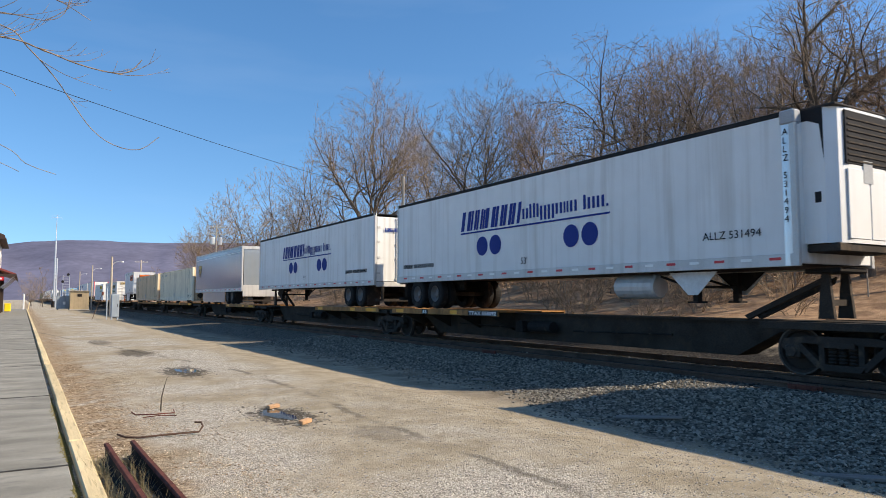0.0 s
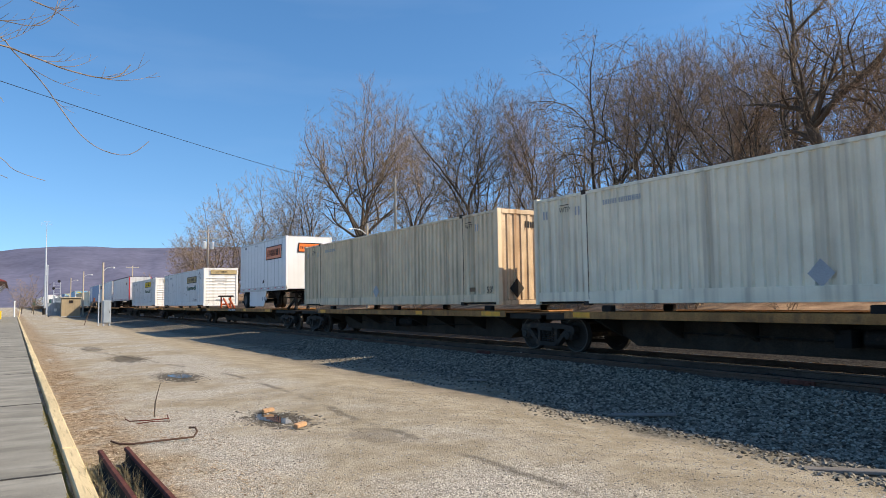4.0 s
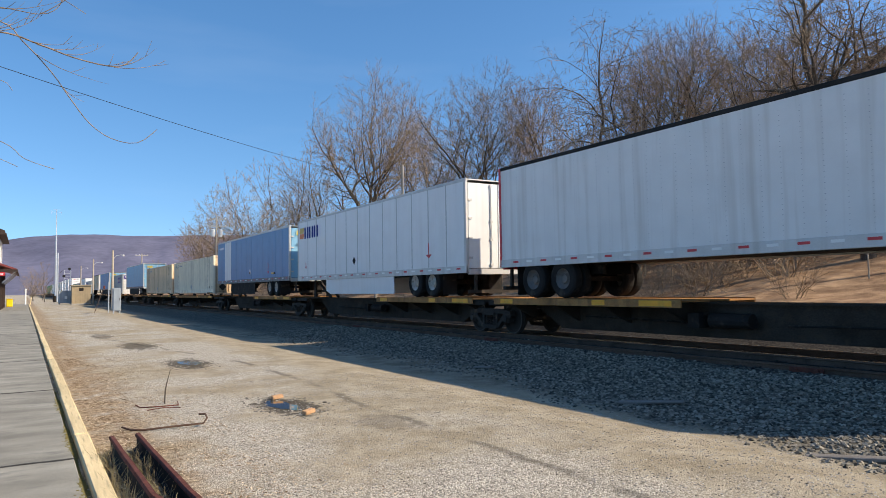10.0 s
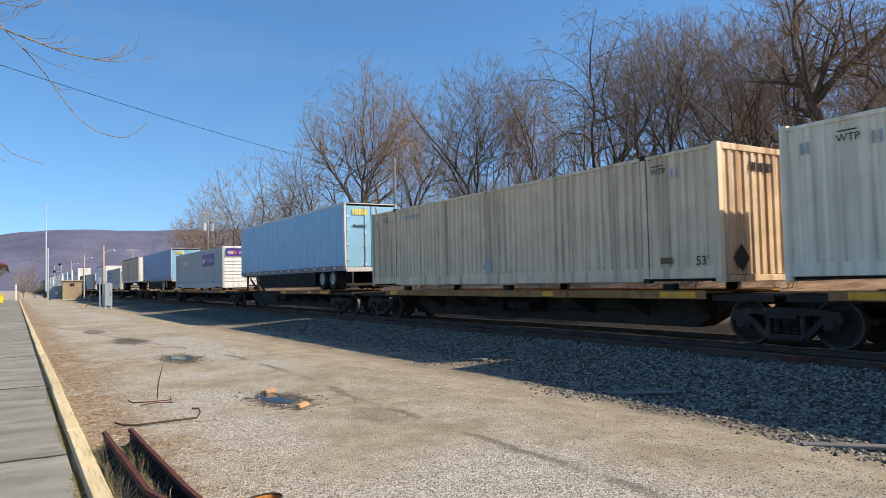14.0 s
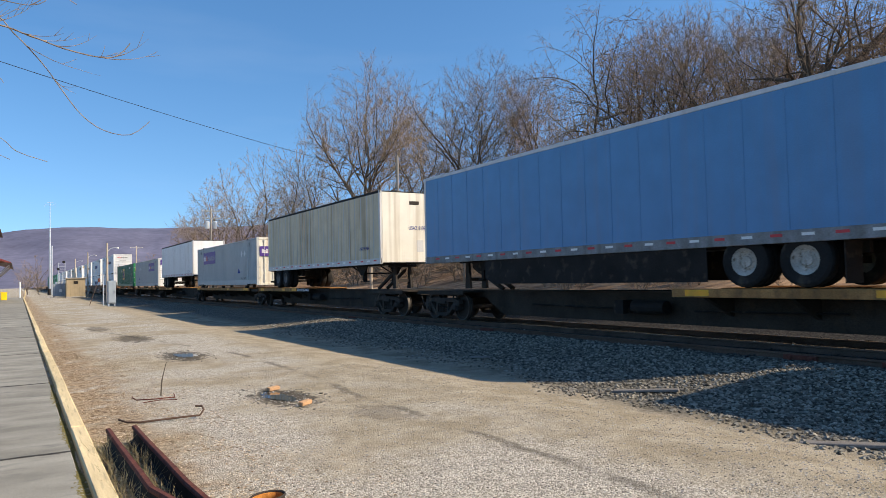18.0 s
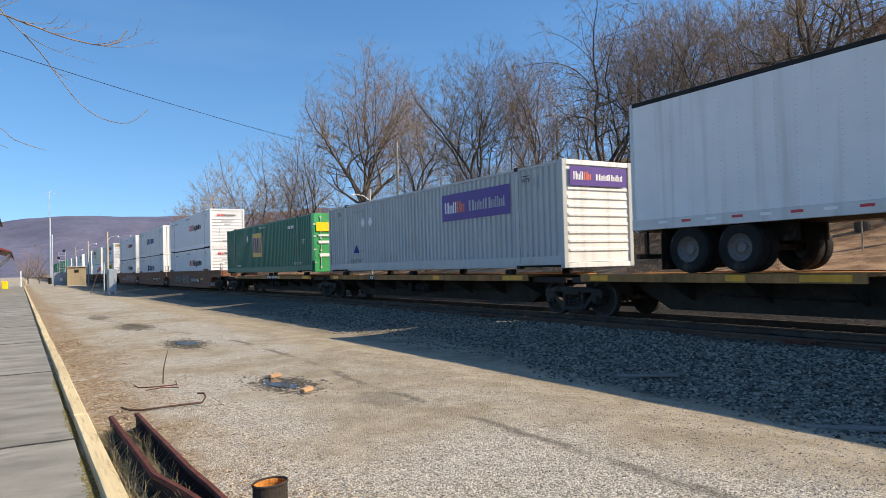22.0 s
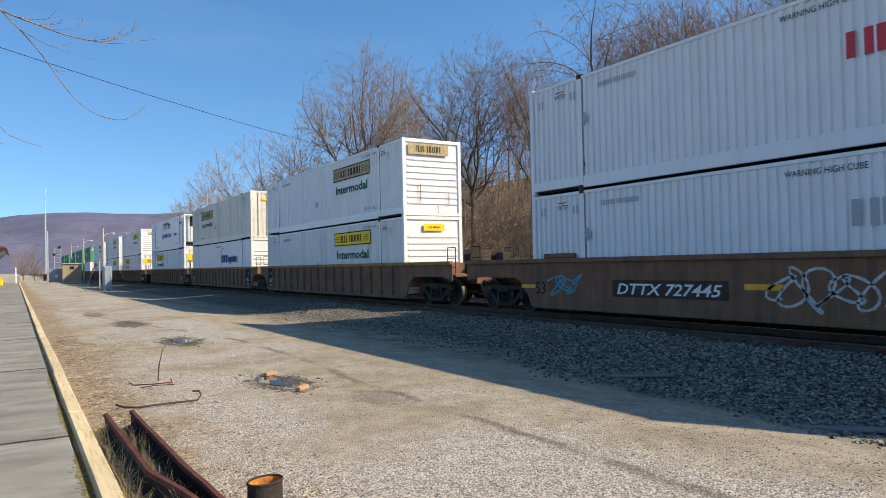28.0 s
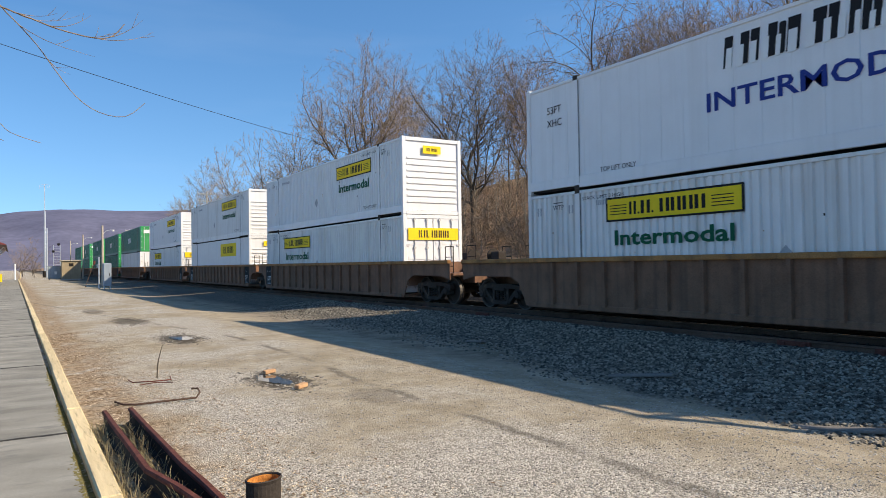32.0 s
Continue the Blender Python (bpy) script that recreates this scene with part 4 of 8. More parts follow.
def spine_car(trucks, loads, label):
    """An articulated spine car: a deep narrow beam for each unit on shared bogies, with side decks for tyres or container feet."""
    u = trucks[0]
    zb = RAIL_Z
    root = on_train("spine_car", u, zb, label, "rail car", "spine cars of the train")
    for i, y in enumerate(trucks):
        bogie(root, y - u)
    coupler(root, -1.45, -1)
    coupler(root, trucks[-1] - u + 1.45, 1)
    for (a, c), load in zip(zip(trucks, trucks[1:]), loads):
        a, c = a - u, c - u
        first, last = abs(a) < 0.1, abs(c - (trucks[-1] - u)) < 0.1
        ya, yc = a + (-1.5 if first else 0.12), c + (1.5 if last else -0.12)
        # the beam: shallow over the bogies, deep between
        bm = bmesh.new()
        o = [(ya, 0.98), (ya, 0.80), (a + 1.6, 0.76), (a + 2.6, 0.22), (c - 2.6, 0.22), (c - 1.6, 0.76), (yc, 0.80), (yc, 0.98)]
        prism(bm, o, -0.34, 0.34, "x")
        box(bm, -0.45, 0.45, ya, yc, 0.96, 1.0)
        beam = part("spine_beam", bm, M["spine_dark"], root, "grimy dark steel spine beam")
        # end platform
        for e in ((ya, a + 1.5), (c - 1.5, yc)):
            part("end_platform", boxes((-1.15, 1.15, e[0], e[1], 0.93, 0.985), (-1.17, -1.12, e[0], e[1], 0.86, 1.0), (1.12, 1.17, e[0], e[1], 0.86, 1.0), bevel=0.006), M["spine_dark"], root)
        if load == "box":
            spans = [(a + 1.55, c - 1.0)]
        elif load == "long":
            spans = [(a + 1.9, c - 0.6)]
        elif load == "rear":
            spans = [(c - 7.6, c - 0.6)]
        else:
            spans = [(a + 0.6, a + 7.6)]
        for p, q in spans:
            for s in (-1, 1):
                deck = part("side_deck", boxes((*sorted((s * 1.30, s * 0.35)), p, q, 1.02, 1.06), (*sorted((s * 1.315, s * 1.27)), p, q, 0.90, 1.085), bevel=0.006), M["spine"], root, "worn rusty brown steel side deck")
                k = p + 0.5
                while k < q:
                    part("bracket", shared(("bracket", s), lambda: prism(bmesh.new(), [(s * 0.34, 1.0), (s * 1.26, 1.0), (s * 1.26, 0.90), (s * 0.34, 0.45)][::-s], -0.05, 0.05, "y"), M["spine_dark"]), None, deck).location = (0, k, 0)
                    k += 1.9
                xs = sorted((s * 1.315, s * 1.319))
                for k in ((0.25, 0.75), (0.6, 0.6), (q - p - 0.95, 0.6), (0.33 * (q - p), 0.45)):
                    part("yellow_mark", boxes((*xs, p + k[0], p + k[0] + k[1], 0.93, 1.06)), M["yellow"], deck, "yellow reflective patch")
        if load == "box":
            for y in (a + 2.6, (a + c) / 2, c - 2.4):
                for s in (-1, 1):
                    part("pedestal", boxes((*sorted((s * 1.02, s * 1.2)), y - 0.16, y + 0.16, 1.06, 1.235), bevel=0.02), M["black"], root)
        else:
            near = c if load == "front" else a
            d = -1 if load == "front" else 1
            if load == "long":
                hitch(root, c - 1.0, -1, M["hitch_red"])
            hitch(root, near + d * 0.62, d, M["truck"])
        # brake gear under the beam
        my = (a + c) / 2
        bm = bmesh.new()
        rod(bm, (-0.62, my - 0.5, 0.62), (-0.62, my + 0.5, 0.62), 0.16, seg=12)
        rod(bm, (-0.5, my + 1.2, 0.55), (-0.5, my + 4.6, 0.60), 0.025, seg=6)
        rod(bm, (-0.5, my - 1.2, 0.55), (-0.5, my - 4.6, 0.60), 0.025, seg=6)
        box(bm, -0.8, -0.45, my + 0.7, my + 1.0, 0.45, 0.78)
        part("brake_gear", bm, M["black"], beam)
    return root


def well_car(trucks, label, ribbed, paint):
    u = trucks[0]
    root = on_train("well_car", u, RAIL_Z, label, "rail car", "well cars of the train")
    pm = M[paint]
    for y in trucks:
        bogie(root, y - u)
    coupler(root, -1.6, -1)
    coupler(root, trucks[-1] - u + 1.6, 1)
    top, bot = 1.50, 0.19
    for a, c in zip(trucks, trucks[1:]):
        a, c = a - u, c - u
        first, last = abs(a) < 0.1, abs(c - (trucks[-1] - u)) < 0.1
        ya, yc = a + (-1.55 if first else 0.35), c - (-1.55 if last else 0.35)
        for s in (-1, 1):
            bm = bmesh.new()
            o = [(ya, top - 0.08), (ya, 0.86), (a - 0.9 if first else ya + 0.05, 0.98), (a + 0.9, 0.98), (a + 1.3, 0.8), (a + 1.62, bot), (c - 1.62, bot), (c - 1.3, 0.8), (c - 0.9, 0.98), (c + 0.9 if last else yc - 0.05, 0.98), (yc, 0.86), (yc, top - 0.08)]
            prism(bm, o, *sorted((s * 1.36, s * 1.33)), "x")
            side = part("well_side", bm, pm, root)
            part("top_chord", boxes((*sorted((s * 1.45, s * 1.30)), ya, yc, top - 0.12, top), bevel=0.015), M["spine"] if ribbed else pm, side)
            part("bottom_chord", boxes((*sorted((s * 1.40, s * 1.22)), a + 1.75, c - 1.75, bot - 0.03, bot + 0.11), bevel=0.015), pm, side)
            if ribbed:
                k = a + 2.6
                rib = shared(("rib", s), lambda: prism(bmesh.new(), [(s * 1.36, -0.06), (s * 1.447, -0.045), (s * 1.447, 0.045), (s * 1.36, 0.06)], bot + 0.08, top - 0.1, "z"), pm)
                while k < c - 2.4:
                    part("rib", rib, None, side).location = (0, k, 0)
                    k += 0.94
                for k in [a + 1.7] * (not first) + [c - 2.75] * (not last):
                    part("capacity_panel", boxes((*sorted((s * 1.362, s * 1.372)), k, k + 1.0, 0.35, top - 0.13)), M["ink"], side, "black panel with white capacity lettering")
            else:
                for k in (a + 2.3, c - 3.4):
                    part("chord_plate", boxes((*sorted((s * 1.405, s * 1.28)), k, k + 1.2, top, top + 0.13), bevel=0.03), pm, side)
        part("well_floor", boxes((-1.3, 1.3, a + 1.6, c - 1.6, bot, bot + 0.10)), pm, root)
        for d, e in ((1, a), (-1, c)):
            end = first if d > 0 else last
            part("bulkhead", boxes((-1.33, 1.33, *sorted((e + d * 1.28, e + d * 1.40)), 0.6, top - 0.05), bevel=0.01), pm, root)
            y0 = e - d * (1.6 if end else -0.1)
            part("end_platform", boxes((-1.25, 1.25, *sorted((y0, e + d * 1.3)), 0.98, 1.06), (-0.4, 0.4, *sorted((y0, e + d * 1.3)), 0.72, 0.98), bevel=0.01), pm, root)
            if end:
                bm = bmesh.new()
                for x in (-1.2, 1.2):
                    for yy in (y0 + d * 0.06, y0 + d * 0.55):
                        rod(bm, (x, yy, 1.0), (x, yy, 1.95), 0.018, seg=6)
                    for zz in (1.3, 1.6, 1.95):
                        rod(bm, (x, y0 + d * 0.06, zz), (x, y0 + d * 0.55, zz), 0.016, seg=6)
                part("grab_rail", bm, M["truck"], root, "rusty steel grab rails")
                bm = boxes((-0.45, -0.1, *sorted((y0 + d * 0.3, y0 + d * 0.7)), 1.06, 1.75), bevel=0.03)
                rod(bm, (-0.28, y0 + d * 0.2, 1.6), (-0.28, y0 + d * 0.25, 1.6), 0.25, seg=16)
                part("hand_brake", bm, M["truck"], root)
            else:
                bm = bmesh.new()
                for x in (-1.28, -1.0):
                    rod(bm, (x, e + d * 0.75, 1.06), (x, e + d * 0.75, 2.05), 0.018, seg=6)
                rod(bm, (-1.28, e + d * 0.75, 2.05), (-1.0, e + d * 0.75, 2.05), 0.018, seg=6)
                rod(bm, (-1.28, e + d * 0.75, 1.6), (-1.0, e + d * 0.75, 1.6), 0.018, seg=6)
                part("grab_rail", bm, M["truck"], root, "rusty steel grab rails")
    return root


S1 = [6.9, 24.5, 42.0, 59.7, 77.1, 94.3]
S2 = [98.3, 116.1, 135.2, 152.9]
S3 = [157.1, 173.8, 191.4, 208.7, 226.2, 243.3]
S4 = [247.3, 264.9, 283.5, 301.2]
S5 = [305.4, 322.3, 339.6, 357.0, 374.1, 390.9]
S0 = [-78.0, -60.4, -42.9, -32.4, -14.8, 2.9]
W1 = [395.0, 414.6, 434.0, 453.4]
W2 = [457.4, 476.9, 496.5, 516.0]
W3 = [519.9, 539.5, 559.3, 578.6]
W4 = [582.6, 602.2, 621.9, 641.3]
W5 = [645.3, 664.9, 684.6, 704.0]
spine_car(S0[3:], ["front", "front"], "grimy spine car with rusty brown side decks")
spine_car(S1, ["rear", "front", "front", "box", "box"], "grimy five-unit spine car with rusty brown side decks")
spine_car(S2, ["long", "box", "box"], "three-unit spine car with rusty brown side decks, one deck half empty")
spine_car(S3, ["rear", "front", "front", "box", "box"], "grimy five-unit spine car with yellow-patched decks")
spine_car(S4, ["front", "box", "front"], "three-unit spine car with yellow-patched decks")
spine_car(S5, ["rear", "box", "rear", "box", "box"], "five-unit spine car with yellow-patched decks")
well_car(W1, "smooth brown three-unit well car with spray-painted sides", False, "well")
well_car(W2, "ribbed brown three-unit well car with black capacity panels", True, "well_ribbed")
well_car(W3, "ribbed brown three-unit well car", True, "well_ribbed")
well_car(W4, "ribbed brown three-unit well car far down the line", True, "well_ribbed")
well_car(W5, "ribbed brown well car at the far end", True, "well_ribbed")

Z1, ZL, ZU = 1.513, 0.595, 3.508
LOAD = {}
LOAD["t0"] = trailer(-11.9, 16.15, "white dry-van trailer on a spine car", "white", True)
LOAD["t1"] = trailer(7.45, 16.05, "white refrigerated trailer with a blue maker's mark and nose cooling unit", "white", False, 2.3, 5.25, "dark_roof", seam=20)
cooling_unit(LOAD["t1"], -0.62, 0.02, 1.35, 3.86, 1.06)
o = LOAD["t1"]
for y, side in ((2.75, -1), (2.75, 1)):
    part("leg_plate", prism(bmesh.new(), [(y - 0.64, 0.92), (y + 0.64, 0.92), (y + 0.13, 0.42), (y - 0.13, 0.42)], *sorted((side * 0.845, side * 0.86)), "x"), M["galv"], o, "pale steel landing-leg gusset")
part("fuel_tank", lathe(bmesh.new(), [(0.0, 3.75), (0.25, 3.75), (0.29, 3.80), (0.29, 4.95), (0.25, 5.0), (0.0, 5.0)], (-0.75, 0, 0.62), "y", 20), M["aluminium"], o, "dull round fuel tank")
bm = bmesh.new()
prism(bm, [(-1.325 + 0.14 * (1 - math.sin(t)), 0.02 + 0.24 * (1 - math.cos(t))) for t in (i * math.pi / 16 for i in range(9))] + [(-1.185, 0.26)], 0.95, 3.62, "z")
part("nose_post", bm, M["polished"], o, "polished rounded aluminium corner post")
part("post_cap", boxes((-1.335, -1.1, -0.01, 0.30, 3.62, 3.90), bevel=0.03), M["grey_mark"], o, "dull metal corner cap")
for k, c in enumerate("ALLZ 531494"):
    if c != " ":
        sign("lettering", c, 0.13, M["ink"], o, -1.335, 0.24, 3.42 - 0.165 * k)
LOAD["t2"] = trailer(25.5, 16.1, "white dry-van trailer with a blue maker's mark and white rear doors", "white", True, 2.25, 5.22, "dark_roof", seam=20, rivets=True)
LOAD["t3"] = trailer(45.6, 14.05, "pale grey-blue parcel trailer with side skirts and roll-up door", "silver", True, 2.2, 5.2, skirt="silver", seam=20, rivets=True, swing=False, skirt_span=(2.6, 9.6), axle_y=11.45)
LOAD["c4"] = container(61.1, Z1, "weathered tan corrugated container with rust-streaked end", "cream", "corrugated", "rust_stain")
LOAD["c5"] = container(78.95, Z1, "grimy tan corrugated container", "tan", "corrugated", "rust_stain")
LOAD["y6"] = trailer(97.85, 8.6, "white short pup trailer with an orange sign", "white_clean", False, 2.35, 5.25, skirt="white_clean", axles=1, seam=0.62, skirt_span=(3.4, 6.7), post="white_clean")
LOAD["c7"] = container(116.6, Z1, "white ribbed container with faded green sign panel", "white", "ribs", "white")
LOAD["c8"] = container(137.7, Z1, "white ribbed container with yellow sign panel", "white", "ribs", "white")
LOAD["t9"] = trailer(156.7, 16.15, "plain white trailer with red corner posts", "white", False, 2.25, 5.25, "dark_roof", post="red", seam=20, rivets=True)
LOAD["t10"] = trailer(174.7, 16.15, "white plated trailer with side skirts and dark-blue mark", "white_clean", True, 2.15, 5.25, skirt="white_clean", reflect=True, axle_y=13.85, skirt_span=(3.9, 10.95), rim="rim_pale")
LOAD["t11"] = trailer(192.2, 16.2, "blue trailer with one white panel and dark skirts", "blue", True, 2.2, 5.2, skirt="black", seam=1.22, end_paint="light_blue", rim="rim_pale", axle_y=13.75, skirt_span=(3.88, 9.56))
LOAD["c12"] = container(209.85, Z1, "weathered cream corrugated container with rusty end", "cream", "corrugated", "rust_stain")
LOAD["c13"] = container(227.35, Z1, "grimy tan corrugated container with rusty end", "tan", "corrugated", "rust_stain")
LOAD["t14"] = trailer(246.2, 16.15, "faded light-blue trailer with pale doors", "light_blue", True, 2.2, 5.2, skirt="black", end_paint="light_blue", seam=0.9, rim="rim_pale")
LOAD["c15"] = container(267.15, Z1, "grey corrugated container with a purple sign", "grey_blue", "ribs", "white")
LOAD["t16"] = trailer(285.65, 16.2, "blue trailer with pale dented doors and dark skirts", "blue", True, 2.2, 5.2, skirt="black", end_paint="light_blue", seam=0.9, rim="rim_pale", axle_y=13.75)
LOAD["t17"] = trailer(305.4, 14.4, "grimy white trailer with stained nose", "white_stained", False, 2.3, 5.25, "dark_roof", end_paint="white_grubby", seam=0.6, rivets=True)
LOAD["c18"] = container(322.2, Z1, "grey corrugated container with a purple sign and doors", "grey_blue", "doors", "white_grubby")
LOAD["t19"] = trailer(340.2, 14.4, "plain white trailer with a dark roof edge", "white", False, 2.35, 5.3, "dark_roof", seam=20, end_paint="white_clean", rivets=True)
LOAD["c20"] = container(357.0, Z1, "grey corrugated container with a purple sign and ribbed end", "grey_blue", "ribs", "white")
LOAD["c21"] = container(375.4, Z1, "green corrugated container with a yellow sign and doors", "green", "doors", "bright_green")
rows = [
    ("w1", 396.5, "white_clean", "white_clean", "ribs", "white_clean", "ribs"), ("w2", 416.5, "white", "white", "corrugated", "white", "corrugated"), ("w3", 435.6, "white_clean", "white_clean", "ribs", "white_clean", "ribs"),
    ("w4", 459.2, "white", "white_clean", "ribs", "white_clean", "ribs"), ("w5", 478.6, "white_clean", "white_grubby", "ribs", "white_grubby", "doors"), ("w6", 498.15, "white", "white_clean", "doors", "white_clean", "plain"),
    ("w7", 521.6, "white", "white_clean", "doors", "white_clean", "ribs"), ("w8", 541.3, "white_clean", "white", "ribs", "white_clean", "ribs"), ("w9", 561.5, "white", "white_clean", "doors", "white_clean", "ribs"),
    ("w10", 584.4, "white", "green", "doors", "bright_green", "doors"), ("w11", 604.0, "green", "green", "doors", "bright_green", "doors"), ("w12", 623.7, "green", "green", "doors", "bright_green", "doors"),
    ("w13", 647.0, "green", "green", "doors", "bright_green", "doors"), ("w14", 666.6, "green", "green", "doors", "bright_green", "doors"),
]
for name, u, low, high, low_end, high_end_paint, high_end in rows:
    g = "green" in high
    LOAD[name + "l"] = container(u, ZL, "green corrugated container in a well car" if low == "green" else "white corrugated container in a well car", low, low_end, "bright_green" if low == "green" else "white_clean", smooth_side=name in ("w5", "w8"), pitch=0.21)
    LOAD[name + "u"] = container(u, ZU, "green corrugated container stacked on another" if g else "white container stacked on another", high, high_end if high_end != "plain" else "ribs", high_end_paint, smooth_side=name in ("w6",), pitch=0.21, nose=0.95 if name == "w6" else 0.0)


# ---- marks on the loads ----
DC, DS, DT, DF = -1.2905, -1.2785, -1.3135, -0.026


def plate(name, root, y0, y1, z0, z1, material, d=DC, label="", face="side", slant=0.0):
    """A flat panel on a side from y0 (rear) to y1, or on a front end from x0 to x1."""
    bm = bmesh.new()
    slab(bm, face, d, *((-y0, -y1) if face == "side" else (y0, y1)), z0, z1, slant)
    return part(name, bm, M[material], root, label)


SHAPES = {"C": (0.8, 0, 1), "W": (1.05, 0, 1), "c": (0.62, 0, 1), "x": (0.58, 0, 0.74), "t": (0.55, 0, 1), "d": (0.58, -0.26, 0.74), "i": (0.2, 0, 0.95), "r": (0.4, 0, 0.74), ".": (0.16, 0, 0.16), "-": (0.35, 0.4, 0.52)}


def mark(root, text, y0, y1, z0, h, material, d=DC, gap=0.14, slant=0.0, face="side", name="maker_mark"):
    """A maker's mark as a row of plain shapes between y0 and y1: C, W wide, c narrow capitals, x low, t tall, d hanging, i thin; a blank is a space."""
    if not isinstance(text, str):
        text = "".join("C" if w >= 0.7 else ("i" if w < 0.3 else "c") if w > 0 else " " for w in text)
    total = sum(SHAPES[k][0] + gap if k != " " else 0.4 for k in text) - gap
    k = abs(y1 - y0) / (total * h)
    root = part(name, bmesh.new(), M[material], root, "plain block mark in the maker's colour")
    bm = bmesh.new()
    a = -y0 if face == "side" else y0
    first = True
    for q in text:
        if q == " ":
            a += 0.4 * k * h
            continue
        w, lo, hi = SHAPES[q]
        w *= k * h
        p0, p1, e0, e1 = a, a + w, z0 + lo * h, z0 + hi * h
        c = min(0.18 * w, 0.16 * h)
        o = [(p0 + c, e0), (p1 - c, e0), (p1, e0 + c), (p1, e1 - c), (p1 - c, e1), (p0 + c, e1), (p0, e1 - c), (p0, e0 + c)]
        o = [(u + slant * (v - z0), v) for u, v in o]
        b2 = bmesh.new()
        ring = [o]
        if w > 0.3 * h * k:  # two plain bars
            st = 0.34 * w
            ring = [[(q0, e0), (q0 + st, e0), (q0 + st, e1), (q0, e1)] for q0 in (p0, p1 - st)]
            ring = [[(u + slant * (v - z0), v) for u, v in q] for q in ring]
        for piece in ring:
            if face == "side":
                prism(b2, [(-u, v) for u, v in piece], d, d + 0.004, "x")
            else:
                prism(b2, piece, d, d + 0.004, "y")
        me = mesh_of("block", b2, M[material])
        if first:
            root.data, first = me, False
        else:
            part("block", me, None, root)
        a += w + gap * k * h
    bm.free()
    return root


def disc(root, y, z, r, material, d, label=""):
    bm = bmesh.new()
    lathe(bm, [(r, 0.0), (r, 0.004)], (d, y, z), "x", 28)
    return part("disc", bm, M[material], root, label)


def diamond(root, y, z, s, material, d=DC):
    bm = bmesh.new()
    prism(bm, [(y - s, z), (y, z - s * 1.05), (y + s, z), (y, z + s * 1.05)], d, d + 0.004, "x")
    return part("placard", bm, M[material], root, "diamond placard holder")


def hunt_sign(root, y0, y1, z0, z1, bold=True, d=DC, words=True, faded=False):
    """A yellow sign with a dark border and block letters, with the green word below it."""
    plate("sign_border", root, y0, y1, z0, z1, "ink", d)
    plate("sign_panel", root, y0 - 0.05, y1 + 0.05, z0 + 0.045, z1 - 0.045, "straw" if faded else "sign_yellow", d - 0.004, "yellow sign panel")
    w = y0 - y1
    mark(root, "c.C. CCCC", y0 - 0.2 * w, y1 + 0.24 * w, z0 + 0.14, z1 - z0 - 0.28, "ink", d - 0.008)
    for e in (0.035, 0.80):
        bm = bmesh.new()
        for k in range(4):
            slab(bm, "side", d - 0.008, -(y0 - e * w), -(y0 - (e + 0.14) * w), z0 + 0.16 + k * 0.07, z0 + 0.18 + k * 0.07)
        part("sign_line", bm, M["ink"], root)
    if words:
        sign("word_intermodal", "Intermodal", 0.36, M["letter_green"], root, d - 0.003, y0 - 0.06 * w, z0 - 0.56, width=0.88 * w, bold=0.012)


def express_sign(root, y0, y1, z0, z1, d=DC):
    plate("sign_panel", root, y0, y1, z0, z1, "purple", d, "purple sign panel")
    w, h = y0 - y1, (z1 - z0) * 0.42
    mark(root, "Cxt", y0 - 0.05 * w, y0 - 0.23 * w, z0 + 0.28 * (z1 - z0), h, "white_mark", d - 0.004)
    mark(root, "Cx", y0 - 0.245 * w, y0 - 0.36 * w, z0 + 0.28 * (z1 - z0), h, "orange", d - 0.004)
    mark(root, "WxiriWxtxi", y0 - 0.43 * w, y0 - 0.93 * w, z0 + 0.28 * (z1 - z0), h * 0.9, "grey_mark", d - 0.004)


def express_front(root, x0, x1, z0, z1):
    plate("sign_panel", root, x0, x1, z0, z1, "purple", DF, "purple sign panel", "front")
    w, h = x1 - x0, (z1 - z0) * 0.42
    mark(root, "Cxt", x0 + 0.06 * w, x0 + 0.22 * w, z0 + 0.3 * (z1 - z0), h, "white_mark", DF - 0.004, face="front")
    mark(root, "Cx", x0 + 0.24 * w, x0 + 0.36 * w, z0 + 0.3 * (z1 - z0), h, "orange", DF - 0.004, face="front")
    mark(root, "WxiriWxtxi", x0 + 0.45 * w, x0 + 0.92 * w, z0 + 0.3 * (z1 - z0), h * 0.8, "white_mark", DF - 0.004, face="front")


def words(root, text, y, z, h, material="ink", d=DC, width=None, shear=0.0, bold=0.0):
    sign("lettering", text, h, M[material], root, d - 0.001, y, z, width=width, shear=shear, bold=bold)


def box_notes(root, colour="ink", d=DC):
    """The small print that most boxes carry."""
    words(root, "WTP", 1.75, 2.42, 0.14, colour, d)
    words(root, "WTP", 15.1, 2.42, 0.14, colour, d)
    for y in (1.2, 14.5, 15.75):
        bm = bmesh.new()
        slab(bm, "side", d, -y, -y + 0.05, 2.3, 2.52)
        slab(bm, "side", d, -y + 0.12, -y + 0.17, 2.3, 2.52)
        part("stencil_bar", bm, M["grey_mark"], root)
    for y in (1.75, 15.1):
        plate("stencil_bar", root, y - 0.02, y - 0.36, 2.60, 2.62, colour, d)
    mark(root, [0.6, 0.6, 0.6, 0.6, -0.5, 0.5, 0.5, 0.5, 0.5, 0.5, 0.5], 13.5, 12.3, 2.44, 0.12, "grey_mark", d, name="serial_bar")


def front_notes(root):
    bm = bmesh.new()
    for k, (w, z) in enumerate(((0.9, 1.95), (0.5, 1.7), (0.7, 0.45))):
        slab(bm, "front", DF, -w / 2, w / 2, z, z + 0.06)
    part("stencil_bar", bm, M["grey_mark"], root)


